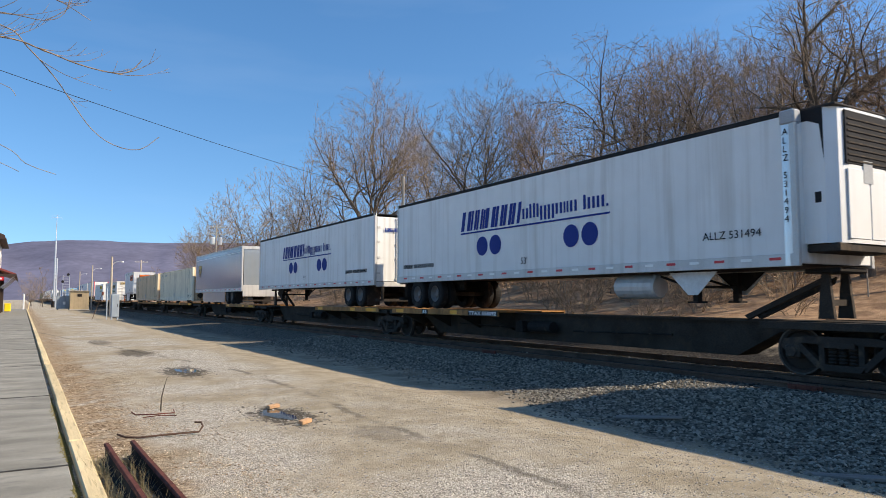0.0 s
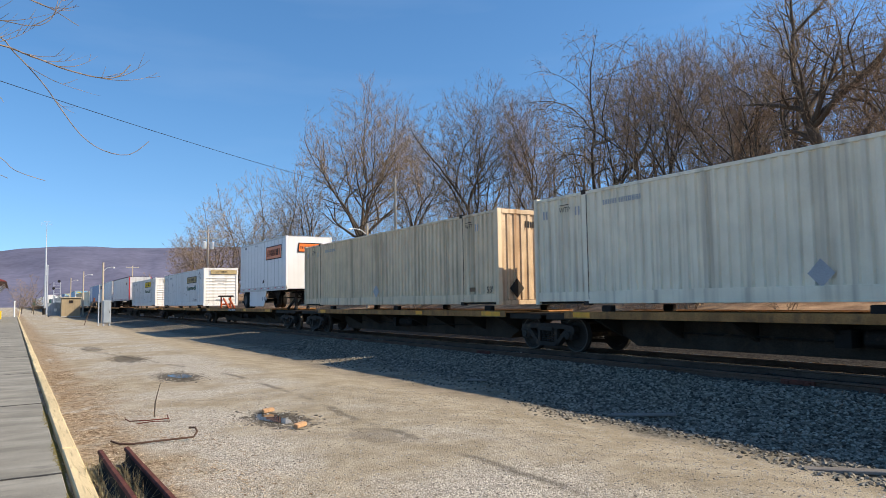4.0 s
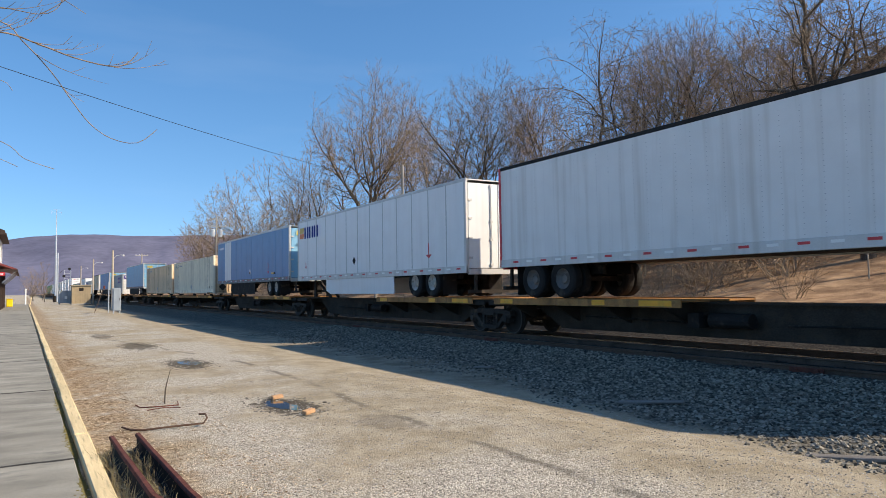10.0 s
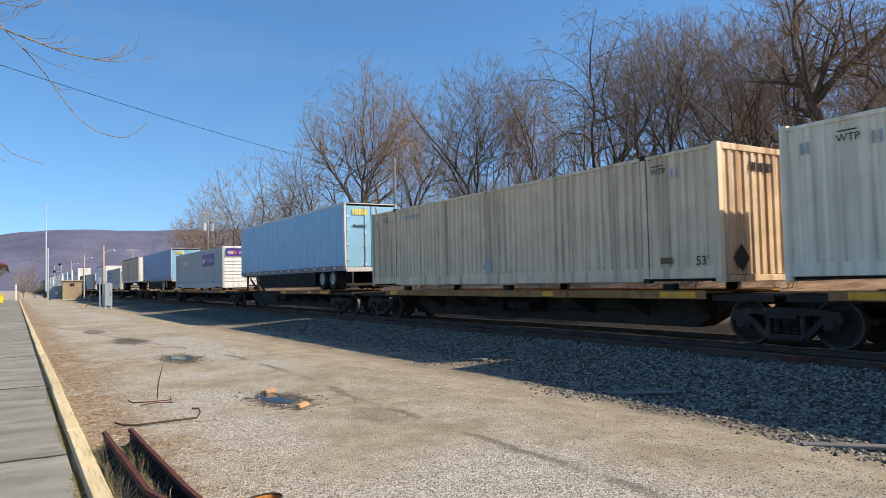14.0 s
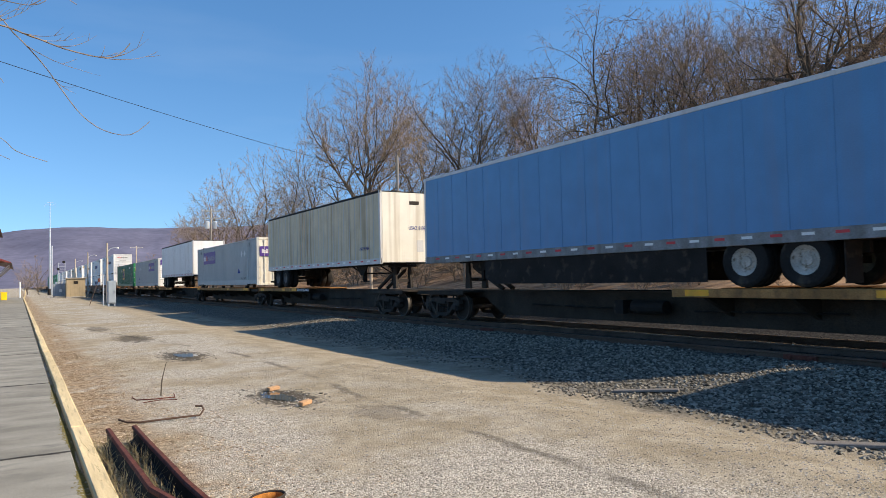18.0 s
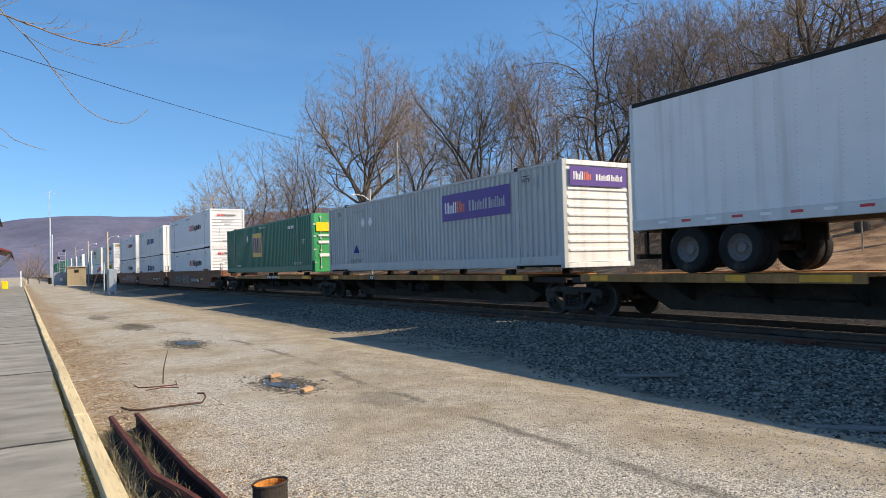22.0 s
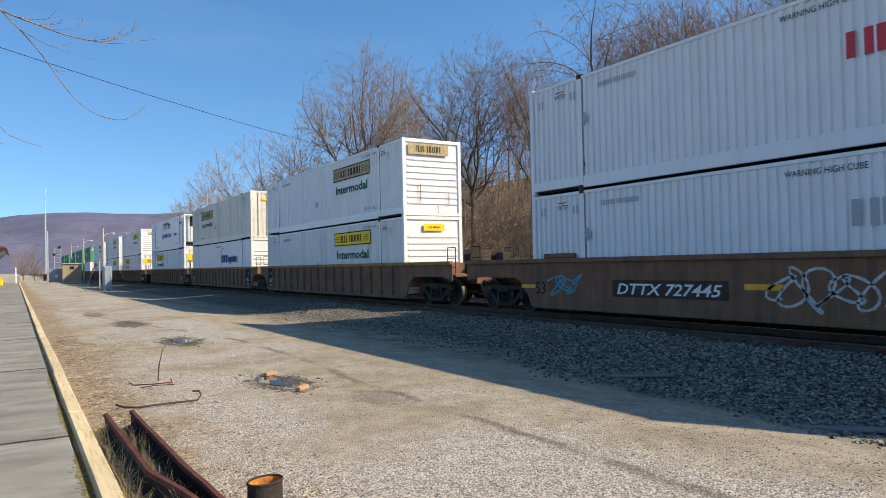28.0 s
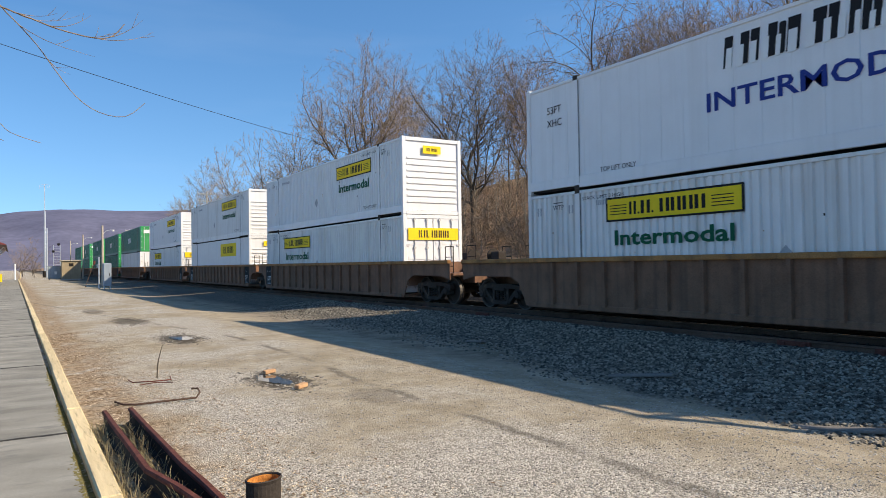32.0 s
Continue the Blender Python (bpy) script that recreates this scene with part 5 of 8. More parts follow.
def rust_run(root, spots, face="front"):
    """Rust that has bled from seams: narrow uneven streaks."""
    r = random.Random(len(spots) + int(spots[0][0] * 100))
    for a, z, ln in spots:
        bm = bmesh.new()
        w = r.uniform(0.007, 0.018)
        slab(bm, face, DF if face == "front" else DC, a - w, a + w, z - ln, z, r.uniform(-0.01, 0.01))
        part("rust_streak", bm, M["rust_line"], root, "rust streak")


def scribble(root, y0, y1, z0, z1, turns, material, width=0.035, seed=1, d=-1.425):
    """Sprayed loops that spell nothing: a ribbon along a wavering line."""
    r = random.Random(seed)
    ph = [r.uniform(0, 6) for _ in range(4)]
    pts = []
    n = turns * 12
    for i in range(n + 1):
        f = i / n
        y = y0 + (y1 - y0) * f + 0.24 * math.sin(turns * 6.2 * f + ph[0])
        z = (z0 + z1) / 2 + (z1 - z0) * 0.46 * math.sin(turns * 4.4 * f + ph[1]) * (0.75 + 0.25 * math.sin(9 * f + ph[2]))
        pts.append(Vector((0, y, z)))
    bm = bmesh.new()
    last = None
    for i, p in enumerate(pts):
        t = (pts[min(i + 1, n)] - pts[max(i - 1, 0)]).normalized()
        s = Vector((0, -t.z, t.y)) * width * (0.7 + 0.5 * abs(math.sin(i * 1.3)))
        pair = [bm.verts.new((d, *(p + s)[1:])), bm.verts.new((d, *(p - s)[1:]))]
        if last:
            bm.faces.new((last[0], pair[0], pair[1], last[1]))
        last = pair
    return part("graffiti", bm, M[material], root, "sprayed graffiti line")


# trailers
for k, y0, y1 in (("t1", 11.51, 4.78), ("t2", 11.64, 4.7)):
    o = LOAD[k]
    mark(o, "WcciWCCC", y0, 8.4, 2.52, 0.62, "navy", DT, 0.06, 0.2)
    mark(o, "xtiddxrx ixx.", 8.25, y1 + 0.05, 2.62, 0.40, "navy", DT, 0.16)
    plate("underline", o, y0, y1, 2.42, 2.47, "navy", DT)
    for y in (10.3, 9.6, 6.2, 5.5):
        disc(o, y, 1.98, 0.30, "navy", DT, "round blue dot")
    words(o, "53'", 8.35, 1.33, 0.2, "ink", DT)
words(LOAD["t1"], "ALLZ 531494", 2.1, 1.55, 0.17, "ink", DT, 1.35)
for k, y in (("t1", 15.5), ("t2", 2.95)):
    mark(LOAD[k], [0.5] * 5 + [-0.1] + [0.35] * 10, y, y - 2.2, 1.45, 0.14, "ink", DT, 0.25, name="web_bar")
mark(LOAD["t2"], [0.9, 0.55, 0.55, 0.3, 0.9, 0.7, 0.7, 0.7, -0.4, 0.5, 0.5, 0.5], -0.85, 0.5, 3.1, 0.16, "navy", -0.036, face="front")
o = LOAD["t3"]
bm = prism(bmesh.new(), [(12.0, 3.0), (13.0, 3.0), (13.0, 2.4), (12.5, 2.0), (12.0, 2.4)][::-1], DT, DT + 0.004, "x")
part("shield_badge", bm, M["brown_mark"], o, "brown shield badge with a gold top")
plate("badge_top", o, 12.98, 12.02, 2.72, 2.98, "gold_mark", DT - 0.004)
mark(o, [0.6, 0.6, 0.6], 12.85, 12.15, 2.35, 0.25, "gold_mark", DT - 0.004)
plate("side_stripe", o, 13.9, 0.2, 3.42, 3.46, "white_mark", DT)
o = LOAD["y6"]
for face, a, b, z0, z1, d in (("side", 3.4, 0.72, 2.73, 3.48, DT), ("front", -0.66, 0.66, 3.0, 3.52, -0.012)):
    plate("sign_border", o, a, b, z0, z1, "ink", d, "", face, 0.05)
    e = 0.06 if face == "front" else -0.06
    plate("sign_panel", o, a + e, b - e, z0 + 0.05, z1 - 0.05, "orange", d - 0.004, "orange sign panel", face, 0.05)
    w = b - a
    mark(o, "CcccCW", a + 0.12 * w, b - 0.1 * w, z0 + 0.2, z1 - z0 - 0.4, "ink", d - 0.008, 0.16, face=face)
for y in (5.34, 5.12, 7.5, 7.3):
    disc(o, y, 3.68, 0.06, "ink", DT)
plate("torn_patch", o, 4.05, 3.8, 1.45, 1.62, "truck", DT, "", "side", 0.1)
for k in range(3):
    disc(o, 4.1 - 0.32 * k, 0.55, 0.11, "grey_mark", -1.276)
o = LOAD["t9"]
mark(o, "ixdixrixx", 2.7, 1.72, 2.92, 0.2, "ink", DT)
plate("gold_flash", o, 2.62, 2.3, 3.14, 3.26, "gold_mark", DT)
mark(o, [0.5] * 6, 0.9, 0.3, 2.05, 0.07, "grey_mark", DT)
o = LOAD["t10"]
mark(o, [0.8, 0.8, 0.75], 15.1, 13.2, 2.92, 0.58, "navy", DT)
plate("orange_flash", o, 15.85, 15.25, 2.95, 3.2, "orange", DT, "", "side", 0.1)
plate("gold_flash", o, 15.85, 15.25, 3.22, 3.5, "gold_mark", DT, "", "side", 0.1)
for y in (2.42, 14.9):
    h = 0.4 if y < 5 else 0.2
    bm = prism(bmesh.new(), [(y - 0.03, 1.5 + h), (y - 0.03, 1.5), (y - 0.2 * h / 0.4, 1.5), (y, 1.36), (y + 0.2 * h / 0.4, 1.5), (y + 0.03, 1.5), (y + 0.03, 1.5 + h)], DT, DT + 0.004, "x")
    part("red_arrow", bm, M["red"], o, "red arrow mark")
diamond(o, 8.9, 1.55, 0.17, "ink", DT)
mark(o, [0.8, 0.8, 0.75], 0.1, 0.95, 3.3, 0.3, "navy", -0.036, face="front")
plate("white_panel", LOAD["t11"], 14.0, 12.3, 0.95, 3.72, "white", DT, "white panel")
mark(LOAD["t11"], [0.5] * 6, 15.6, 14.4, 3.3, 0.14, "white_mark", DT)
o = LOAD["t11"]
diamond(o, 7.64, 1.5, 0.2, "white_mark", DT)
diamond(o, 7.64, 1.46, 0.13, "ink", DT - 0.004)
part("red_arrow", prism(bmesh.new(), [(3.77, 1.98), (3.77, 1.45), (3.64, 1.45), (3.8, 1.28), (3.96, 1.45), (3.83, 1.45), (3.83, 1.98)], DT, DT + 0.004, "x"), M["red"], o, "red arrow mark")
plate("orange_tag", o, 3.2, 2.75, 1.26, 1.36, "gold_mark", DT, "orange tag")
plate("dark_tag", o, 2.74, 2.45, 1.26, 1.37, "ink", DT)
for k in ("t14", "t16", "t11"):
    mark(LOAD[k], [0.7, 0.7, 0.7, 0.7], -0.9, -0.2, 3.3, 0.26, "sign_yellow", -0.036, face="front")
    mark(LOAD[k], [0.4] * 6, -0.9, -0.25, 2.75, 0.12, "ink", -0.036, face="front")
o = LOAD["t17"]
words(o, "USAZ 819804", 1.95, 1.55, 0.14, "navy", DT, 0.95)
sign("lettering", "USAZ 819804", 0.17, M["navy"], o, 0.0, 0.012, 2.32, "front", 0.95)
plate("document_box", o, 0.37, 0.68, 1.42, 1.9, "aluminium", 0.012, "small aluminium box", "front")
plate("document_box", o, 0.85, 1.15, 1.42, 1.85, "cream", 0.012, "small aluminium box", "front")
plate("name_plate", o, 0.05, 0.5, 3.35, 3.5, "truck", 0.012, "", "front")
for k in range(4):
    plate("stain_streak", o, 9.2 - 0.35 * k, 9.1 - 0.35 * k, 0.95 + 0.2 * k, 3.8, "rust_stain", DT, "brown stain streak")
words(LOAD["t19"], "USAZ 884253", 1.95, 1.3, 0.14, "navy", DT, 0.95)

# boxes on the spine cars
for k in ("c4", "c5", "c7", "c8", "c12", "c13", "c15", "c18", "c20"):
    box_notes(LOAD[k], d=DC)
for k in ("c4", "c5", "c12", "c13"):
    o = LOAD[k]
    words(o, "53'", 0.62, 0.37, 0.2, "ink")
    diamond(o, 8.2, 0.55, 0.25, "grey_mark")
    bm = prism(bmesh.new(), [(-0.88, 0.5), (-0.6, 0.2), (-0.33, 0.5), (-0.6, 0.8)], 0.004, 0.008, "y")
    part("placard", bm, M["truck"], o, "dark diamond placard holder")
    mark(o, [0.5, 0.5, 0.2, 0.5, 0.5, 0.5, 0.5], -0.25, 0.6, 2.35, 0.2, "ink", 0.006, face="front", name="serial_bar")
    plate("data_plate", o, 1.55, 1.25, 0.42, 0.55, "brown_mark")
hunt_sign(LOAD["c7"], 6.0, 2.45, 1.85, 2.36, faded=True)
hunt_sign(LOAD["c8"], 6.55, 2.83, 2.0, 2.58)
for k in ("c7", "c8"):
    o = LOAD[k]
    words(o, "TOP LIFT ONLY", 3.6, 0.42, 0.13, "ink", width=1.25)
    words(o, "TOP LIFT ONLY", 13.4, 0.42, 0.1, "grey_mark", width=0.8)
    plate("sign_panel", o, -0.78 if k == "c7" else -0.48, 1.2 if k == "c7" else 0.48, 2.42, 2.74, "straw" if k == "c7" else "sign_yellow", DF, "pale sign panel", "front")
    mark(o, "c.C. CCCC", -0.4, 0.45, 2.5, 0.16, "ink", DF - 0.004, face="front")
    diamond(o, 12.0, 1.9, 0.2, "grey_mark")
    words(o, "OR", 1.66, 2.22, 0.12, "ink")
    front_notes(o)
    r = random.Random(k)
    for j in range(34):
        y, z, s = r.uniform(0.3, 15.6), r.uniform(0.4, 2.2), r.uniform(0.015, 0.06)
        plate("rust_chip", o, y + s, y, z, z + s * r.uniform(1, 3), "rust_stain" if j % 2 else "truck", DC, "", "side", r.uniform(-0.02, 0.02))
rust_run(LOAD["c8"], [(-0.55, 1.5, 0.9), (0.35, 1.55, 1.0), (0.5, 0.8, 0.4), (-0.2, 0.6, 0.3)])
rust_run(LOAD["c7"], [(-0.9, 0.5, 0.3), (0.8, 0.4, 0.25)])
for y in (2.55, 2.2, 1.95):
    plate("dark_streak", LOAD["c8"], y, y - 0.1, 0.5, 2.78, "grey_mark", DC, "dark vertical soot streak")
for k, y0, y1 in (("c15", 6.12, 2.36), ("c18", 14.15, 10.3), ("c20", 6.1, 2.3)):
    o = LOAD[k]
    express_sign(o, y0, y1, 1.62, 2.5)
    e = 12.1 if k != "c18" else 2.95
    for dy in (0.35, -0.35):
        diamond(o, e + dy, 2.02, 0.19, "white_mark")
    words(o, "TOP LIFT ONLY", 13.75 if k != "c18" else 3.6, 0.38, 0.13, "ink", width=1.2)
    if k == "c15":
        continue
    bm = prism(bmesh.new(), [(e + 1.35, 0.78), (e + 0.75, 0.78), (e + 1.05, 1.12)], DC, DC + 0.004, "x")
    part("triangle_badge", bm, M["navy"], o, "blue triangle badge")
    mark(o, [0.5] * 5, e + 0.7, e + 0.2, 0.82, 0.08, "grey_mark")
express_front(LOAD["c15"], -1.05, 1.05, 2.2, 2.72)
express_front(LOAD["c20"], -1.05, 1.05, 2.2, 2.72)
express_front(LOAD["c18"], -1.1, 1.1, 1.75, 2.35)
words(LOAD["c15"], "TOP LIFT ONLY", 3.5, 0.38, 0.13, "ink", width=1.2)
o = LOAD["c21"]
plate("sign_panel", o, 10.05, 8.24, 0.95, 2.38, "gold_mark", DC, "dull yellow sign panel")
mark(o, "cWc", 9.9, 8.45, 1.2, 0.9, "navy", DC - 0.004)
diamond(o, 11.2, 2.12, 0.2, "white_mark")
words(o, "WARNING HIGH CUBE", 8.7, 2.62, 0.1, "white_mark", width=1.35)
words(o, "TOP LIFT ONLY", 13.9, 0.40, 0.14, "white_mark", width=1.2)
words(o, "TOP LIFT ONLY", 2.6, 0.40, 0.14, "white_mark", width=1.2)
words(o, "53'", 1.35, 1.45, 0.24, "white_mark")
mark(o, [0.5, 0.5, 0.5, -0.4, 0.5, 0.5, 0.5], 3.5, 2.6, 2.3, 0.16, "white_mark", name="serial_bar")
for x, z, w, h, c in ((-1.05, 2.0, 0.85, 0.45, "sign_yellow"), (-0.95, 1.75, 0.7, 0.1, "white_mark"), (-0.95, 1.4, 0.6, 0.14, "white_mark"), (0.15, 2.25, 0.5, 0.18, "white_mark"), (0.3, 1.3, 0.5, 0.1, "sign_yellow"), (-0.9, 0.75, 0.55, 0.16, "white_mark"), (0.25, 0.6, 0.6, 0.12, "white_mark")):
    plate("door_sticker", o, x, x + w, z, z + h, c, DF - 0.008, "", "front")

# stacked boxes
for n in ("w1", "w3"):
    for lev in "ul":
        o = LOAD[n + lev]
        box_notes(o)
        y0 = 7.55
        zz = 1.55 if lev == "u" else 1.58
        mark(o, [0.8, 0.7, 0.8], y0, y0 - 1.45, zz, 0.46, "red" if not (n == "w3" and lev == "l") else "grey_mark", DC, 0.08)
        mark(o, "Cxdixrixx", y0 - 1.55, y0 - 4.45, zz, 0.46, "ink", DC, 0.1)
        words(o, "WARNING HIGH CUBE", 8.75, 2.55, 0.12, "ink", width=1.5)
        diamond(o, 14.0, 1.75, 0.18, "grey_mark")
        words(o, "A", 14.15, 0.55, 0.18, "ink")
        mark(o, [0.8, 0.7, 0.8], -0.75, -0.25, 2.35, 0.16, "red", DF, 0.08, face="front")
        mark(o, "Cxdixrixx", -0.22, 0.65, 2.35, 0.16, "ink", DF, 0.12, face="front")
        front_notes(o)
        rust_run(o, [(-0.6, 1.4, 0.5), (-0.35, 0.9, 0.4), (0.9, 1.0, 0.4)])
        plate("data_plate", o, 0.75, 0.98, 0.4, 0.72, "grey_mark", DF, "", "front")
for lev in "ul":
    o = LOAD["w2" + lev]
    box_notes(o)
    mark(o, "CWiCC", 8.9, 5.6, 1.35, 0.5, "navy", DC, 0.1, 0.2)
    part("swoosh", prism(bmesh.new(), [(10.0, 1.3), (9.2, 1.3), (9.0, 1.95), (9.7, 1.95)][::-1], DC, DC + 0.004, "x"), M["ink"], o)
    diamond(o, 3.3, 2.1, 0.17, "white_mark")
    sign("lettering", "53ft", 0.28, M["navy"], o, -0.35, -0.001, 1.4, "front")
    mark(o, [0.6] * 6, -0.5, 0.4, 2.45, 0.14, "ink", -0.002, 0.1, face="front")
for k, y0, y1, z0 in (("w4u", 6.52, 2.8, 1.9), ("w4l", 6.52, 2.8, 1.96), ("w6l", 13.17, 9.44, 2.0), ("w7u", 6.15, 2.65, 1.88), ("w7l", 13.25, 9.5, 1.93), ("w5u", 13.0, 9.4, 1.85), ("w9u", 6.3, 2.7, 1.9), ("w9l", 13.2, 9.5, 1.9), ("w8u", 6.5, 2.8, 1.95)):
    o = LOAD[k]
    box_notes(o)
    hunt_sign(o, y0, y1, z0, z0 + 0.58, faded=k in ("w5u", "w4u"))
    words(o, "TOP LIFT ONLY", 3.4 if y0 < 8 else 13.3, 0.42, 0.13, "ink", width=1.2)
    words(o, "STACK LIMIT 3 HIGH", 3.6 if y0 < 8 else 14.0, 2.6, 0.09, "ink", width=1.4)
    diamond(o, 8.6, 1.1, 0.2, "grey_mark")
    r = random.Random(k)
    for j in range(12):
        y, z, s = r.uniform(0.3, 15.6), r.uniform(0.4, 2.2), r.uniform(0.012, 0.04)
        plate("rust_chip", o, y + s, y, z, z + s * r.uniform(1, 3), "rust_stain" if j % 2 else "truck", DC, "", "side", r.uniform(-0.02, 0.02))
for k, x0, x1, z0, z1 in (("w4u", -1.05, 0.7, 2.3, 2.72), ("w4l", -0.45, 0.45, 2.35, 2.6), ("w6l", -1.05, 1.05, 1.85, 2.4), ("w7u", -0.42, 0.36, 2.3, 2.6), ("w7l", -1.1, 1.1, 1.95, 2.4), ("w8l", -0.4, 0.4, 2.3, 2.6), ("w9l", -1.0, 1.0, 1.9, 2.35), ("w5u", -0.6, 0.6, 2.3, 2.45)):
    plate("sign_panel", LOAD[k], x0, x1, z0, z1, "straw" if k == "w4u" else "sign_yellow", DF - 0.006, "yellow sign panel", "front")
    mark(LOAD[k], "c.C. CCCC", x0 + 0.2 * (x1 - x0), x1 - 0.2 * (x1 - x0), z0 + 0.09, z1 - z0 - 0.18, "ink", DF - 0.010, face="front")
rust_run(LOAD["w4u"], [(-0.55, 1.2, 0.7), (0.2, 0.4, 0.3), (0.7, 0.9, 0.5)])
o = LOAD["w5l"]
bm = bmesh.new()
for i in range(20):
    a0, a1 = math.pi * (0.45 + 1.1 * i / 20), math.pi * (0.45 + 1.1 * (i + 1) / 20)
    bm.faces.new([bm.verts.new((DS, 6.6 - r * math.cos(a), 1.75 + r * math.sin(a))) for r, a in ((0.78, a0), (0.78, a1), (0.72, a1), (0.72, a0))])
part("red_ring", bm, M["red"], o, "open red ring")
mark(o, "CCCCxdixrixx", 7.2, 3.2, 1.5, 0.5, "navy", DS, 0.1)
words(o, "WARNING HIGH CUBE", 8.7, 2.55, 0.12, "ink", DS, 1.5)
sign("lettering", "53'", 0.2, M["ink"], o, 0.0, DF - 0.002, 0.9, "front")
o = LOAD["w6u"]
mark(o, "CCiWCixx.", 9.85, 6.0, 2.0, 0.62, "ink", DS, 0.05, 0.1)
mark(o, "CCiWCixx.", 9.80, 6.1, 1.97, 0.42, "white_mark", DS - 0.004, 0.3, 0.1)
words(o, "INTERMODAL", 10.3, 1.2, 0.40, "navy", DS, 4.6, bold=0.009)
words(o, "53FT", 15.3, 2.1, 0.2, "ink", DS)
words(o, "XHC", 15.3, 1.75, 0.2, "ink", DS)
words(o, "TOP LIFT ONLY", 13.35, 0.33, 0.13, "ink", DS, 1.15)
words(o, "TOP LIFT ONLY", 3.9, 0.42, 0.15, "ink", DS, 1.3)
words(o, "STACK LIMIT 3 HIGH", 4.2, 2.58, 0.11, "ink", DS, 1.5)
mark(o, [0.6, 0.6, 0.3, 0.6, -0.4, 0.5, 0.5, 0.5, 0.5, 0.5], 2.0, 1.05, 2.15, 0.16, "ink", DS, name="serial_bar")
mark(o, [0.6, 0.6, 0.6], 4.2, 3.5, 1.25, 0.2, "ink", DS, 0.1, 0.2)
plate("green_leaf", o, 3.45, 3.0, 1.3, 1.45, "bright_green", DS, "", "side", 0.1)
for n in ("w8l",):
    plate("sign_panel", LOAD[n], 6.95, 3.0, 1.75, 2.6, "sign_yellow", DS, "yellow sign panel")
    mark(LOAD[n], "c.C. CCCC", 6.3, 3.7, 1.95, 0.45, "ink", DS - 0.004)
for n in ("w10u", "w11u", "w12u", "w13u", "w11l", "w12l"):
    mark(LOAD[n], [0.8, 0.8, 0.8], 9.5, 7.5, 1.2, 0.6, "white_mark")
    plate("door_sticker", LOAD[n], -0.9, -0.2, 2.1, 2.5, "white_mark", DF - 0.008, "", "front")

# lettering on the cars
CAR = {ob.name: ob for ob, u, z in TRAIN}
spines = [ob for ob, u, z in TRAIN if ob.name.startswith("spine_car")]
wells = [ob for ob, u, z in TRAIN if ob.name.startswith("well_car")]
DD = -1.3205
for ob, text, y, w in ((spines[1], "TTAX 555092", 11.6, 1.5), (spines[5], "TTAX 553063", 9.7, 1.7), (spines[5], "TTAX 553093", 77.2, 1.8), (spines[4], "ALL PURPOSE SPINE CAR", 24.9, 1.8), (spines[5], "53'", 63.4, 0.3), (spines[1], "53", 14.6, 0.3), (spines[2], "TTAX 380745", 11.0, 1.7)):
    plate("stencil_patch", ob, y + 0.06, y - w - 0.06, 0.905, 1.065, "ink", DD, "black stencil patch")
    sign("lettering", text, 0.115, M["white_mark"], ob, DD - 0.003, y, 0.93, width=w, bold=0.006)
DW = -1.3635
w = wells[0]
for k, y in enumerate((8.1, 27.4, 53.6)):
    plate("stencil_patch", w, y + 0.12, y - 3.05, 0.55, 0.95, "brown_patch", DW + 0.002, "dark repainted patch")
    sign("lettering", "DTTX 727445", 0.26, M["white_mark"], w, DW - 0.003, y, 0.62, width=2.9, shear=0.25, bold=0.006)
    plate("yellow_mark", w, y - 3.4, y - 4.2, 0.78, 0.9, "yellow", DW, "yellow reflective patch")
    plate("yellow_mark", w, y + 3.6, y + 3.0, 0.7, 0.8, "yellow", DW, "yellow reflective patch")
    sign("lettering", "53", 0.34, M["ink"], w, DW, (18.2, 37.4, 56.6)[k], 0.55)
scribble(w, 14.8, 12.6, 0.5, 1.15, 7, "teal", 0.022, 3, DW)
scribble(w, 11.6, 9.2, 0.4, 1.25, 6, "teal", 0.03, 5, DW)
scribble(w, 54.9, 55.9, 0.5, 1.1, 5, "teal", 0.02, 8, DW)
for k in range(4):
    scribble(w, 49.6 - 2.2 * k, 47.7 - 2.2 * k, 0.35, 1.28, 8, "graffiti", 0.026, 20 + k, DW)
scribble(w, 41.2, 39.5, 0.6, 1.2, 9, "graffiti", 0.016, 31, DW)
scribble(w, 46.0, 42.2, 0.3, 1.0, 11, "graffiti", 0.012, 44, DW)
for w in wells[1:3]:
    tr = W2 if w is wells[1] else W3
    for a, c in zip(tr, tr[1:]):
        for y in [a - tr[0] + 2.55] * (a > tr[0]) + [c - tr[0] - 1.95] * (c < tr[-1]):
            sign("lettering", "125T", 0.22, M["white_mark"], w, -1.374, y, 0.62)
            sign("lettering", "53", 0.09, M["white_mark"], w, -1.374, y, 1.05)
            sign("lettering", "48", 0.09, M["white_mark"], w, -1.374, y - 0.4, 1.05)
            for k in range(3):
                plate("stencil_bar", w, y - 0.05, y - 0.6 + 0.1 * k, 0.40 + 0.07 * k, 0.43 + 0.07 * k, "grey_mark", -1.374)


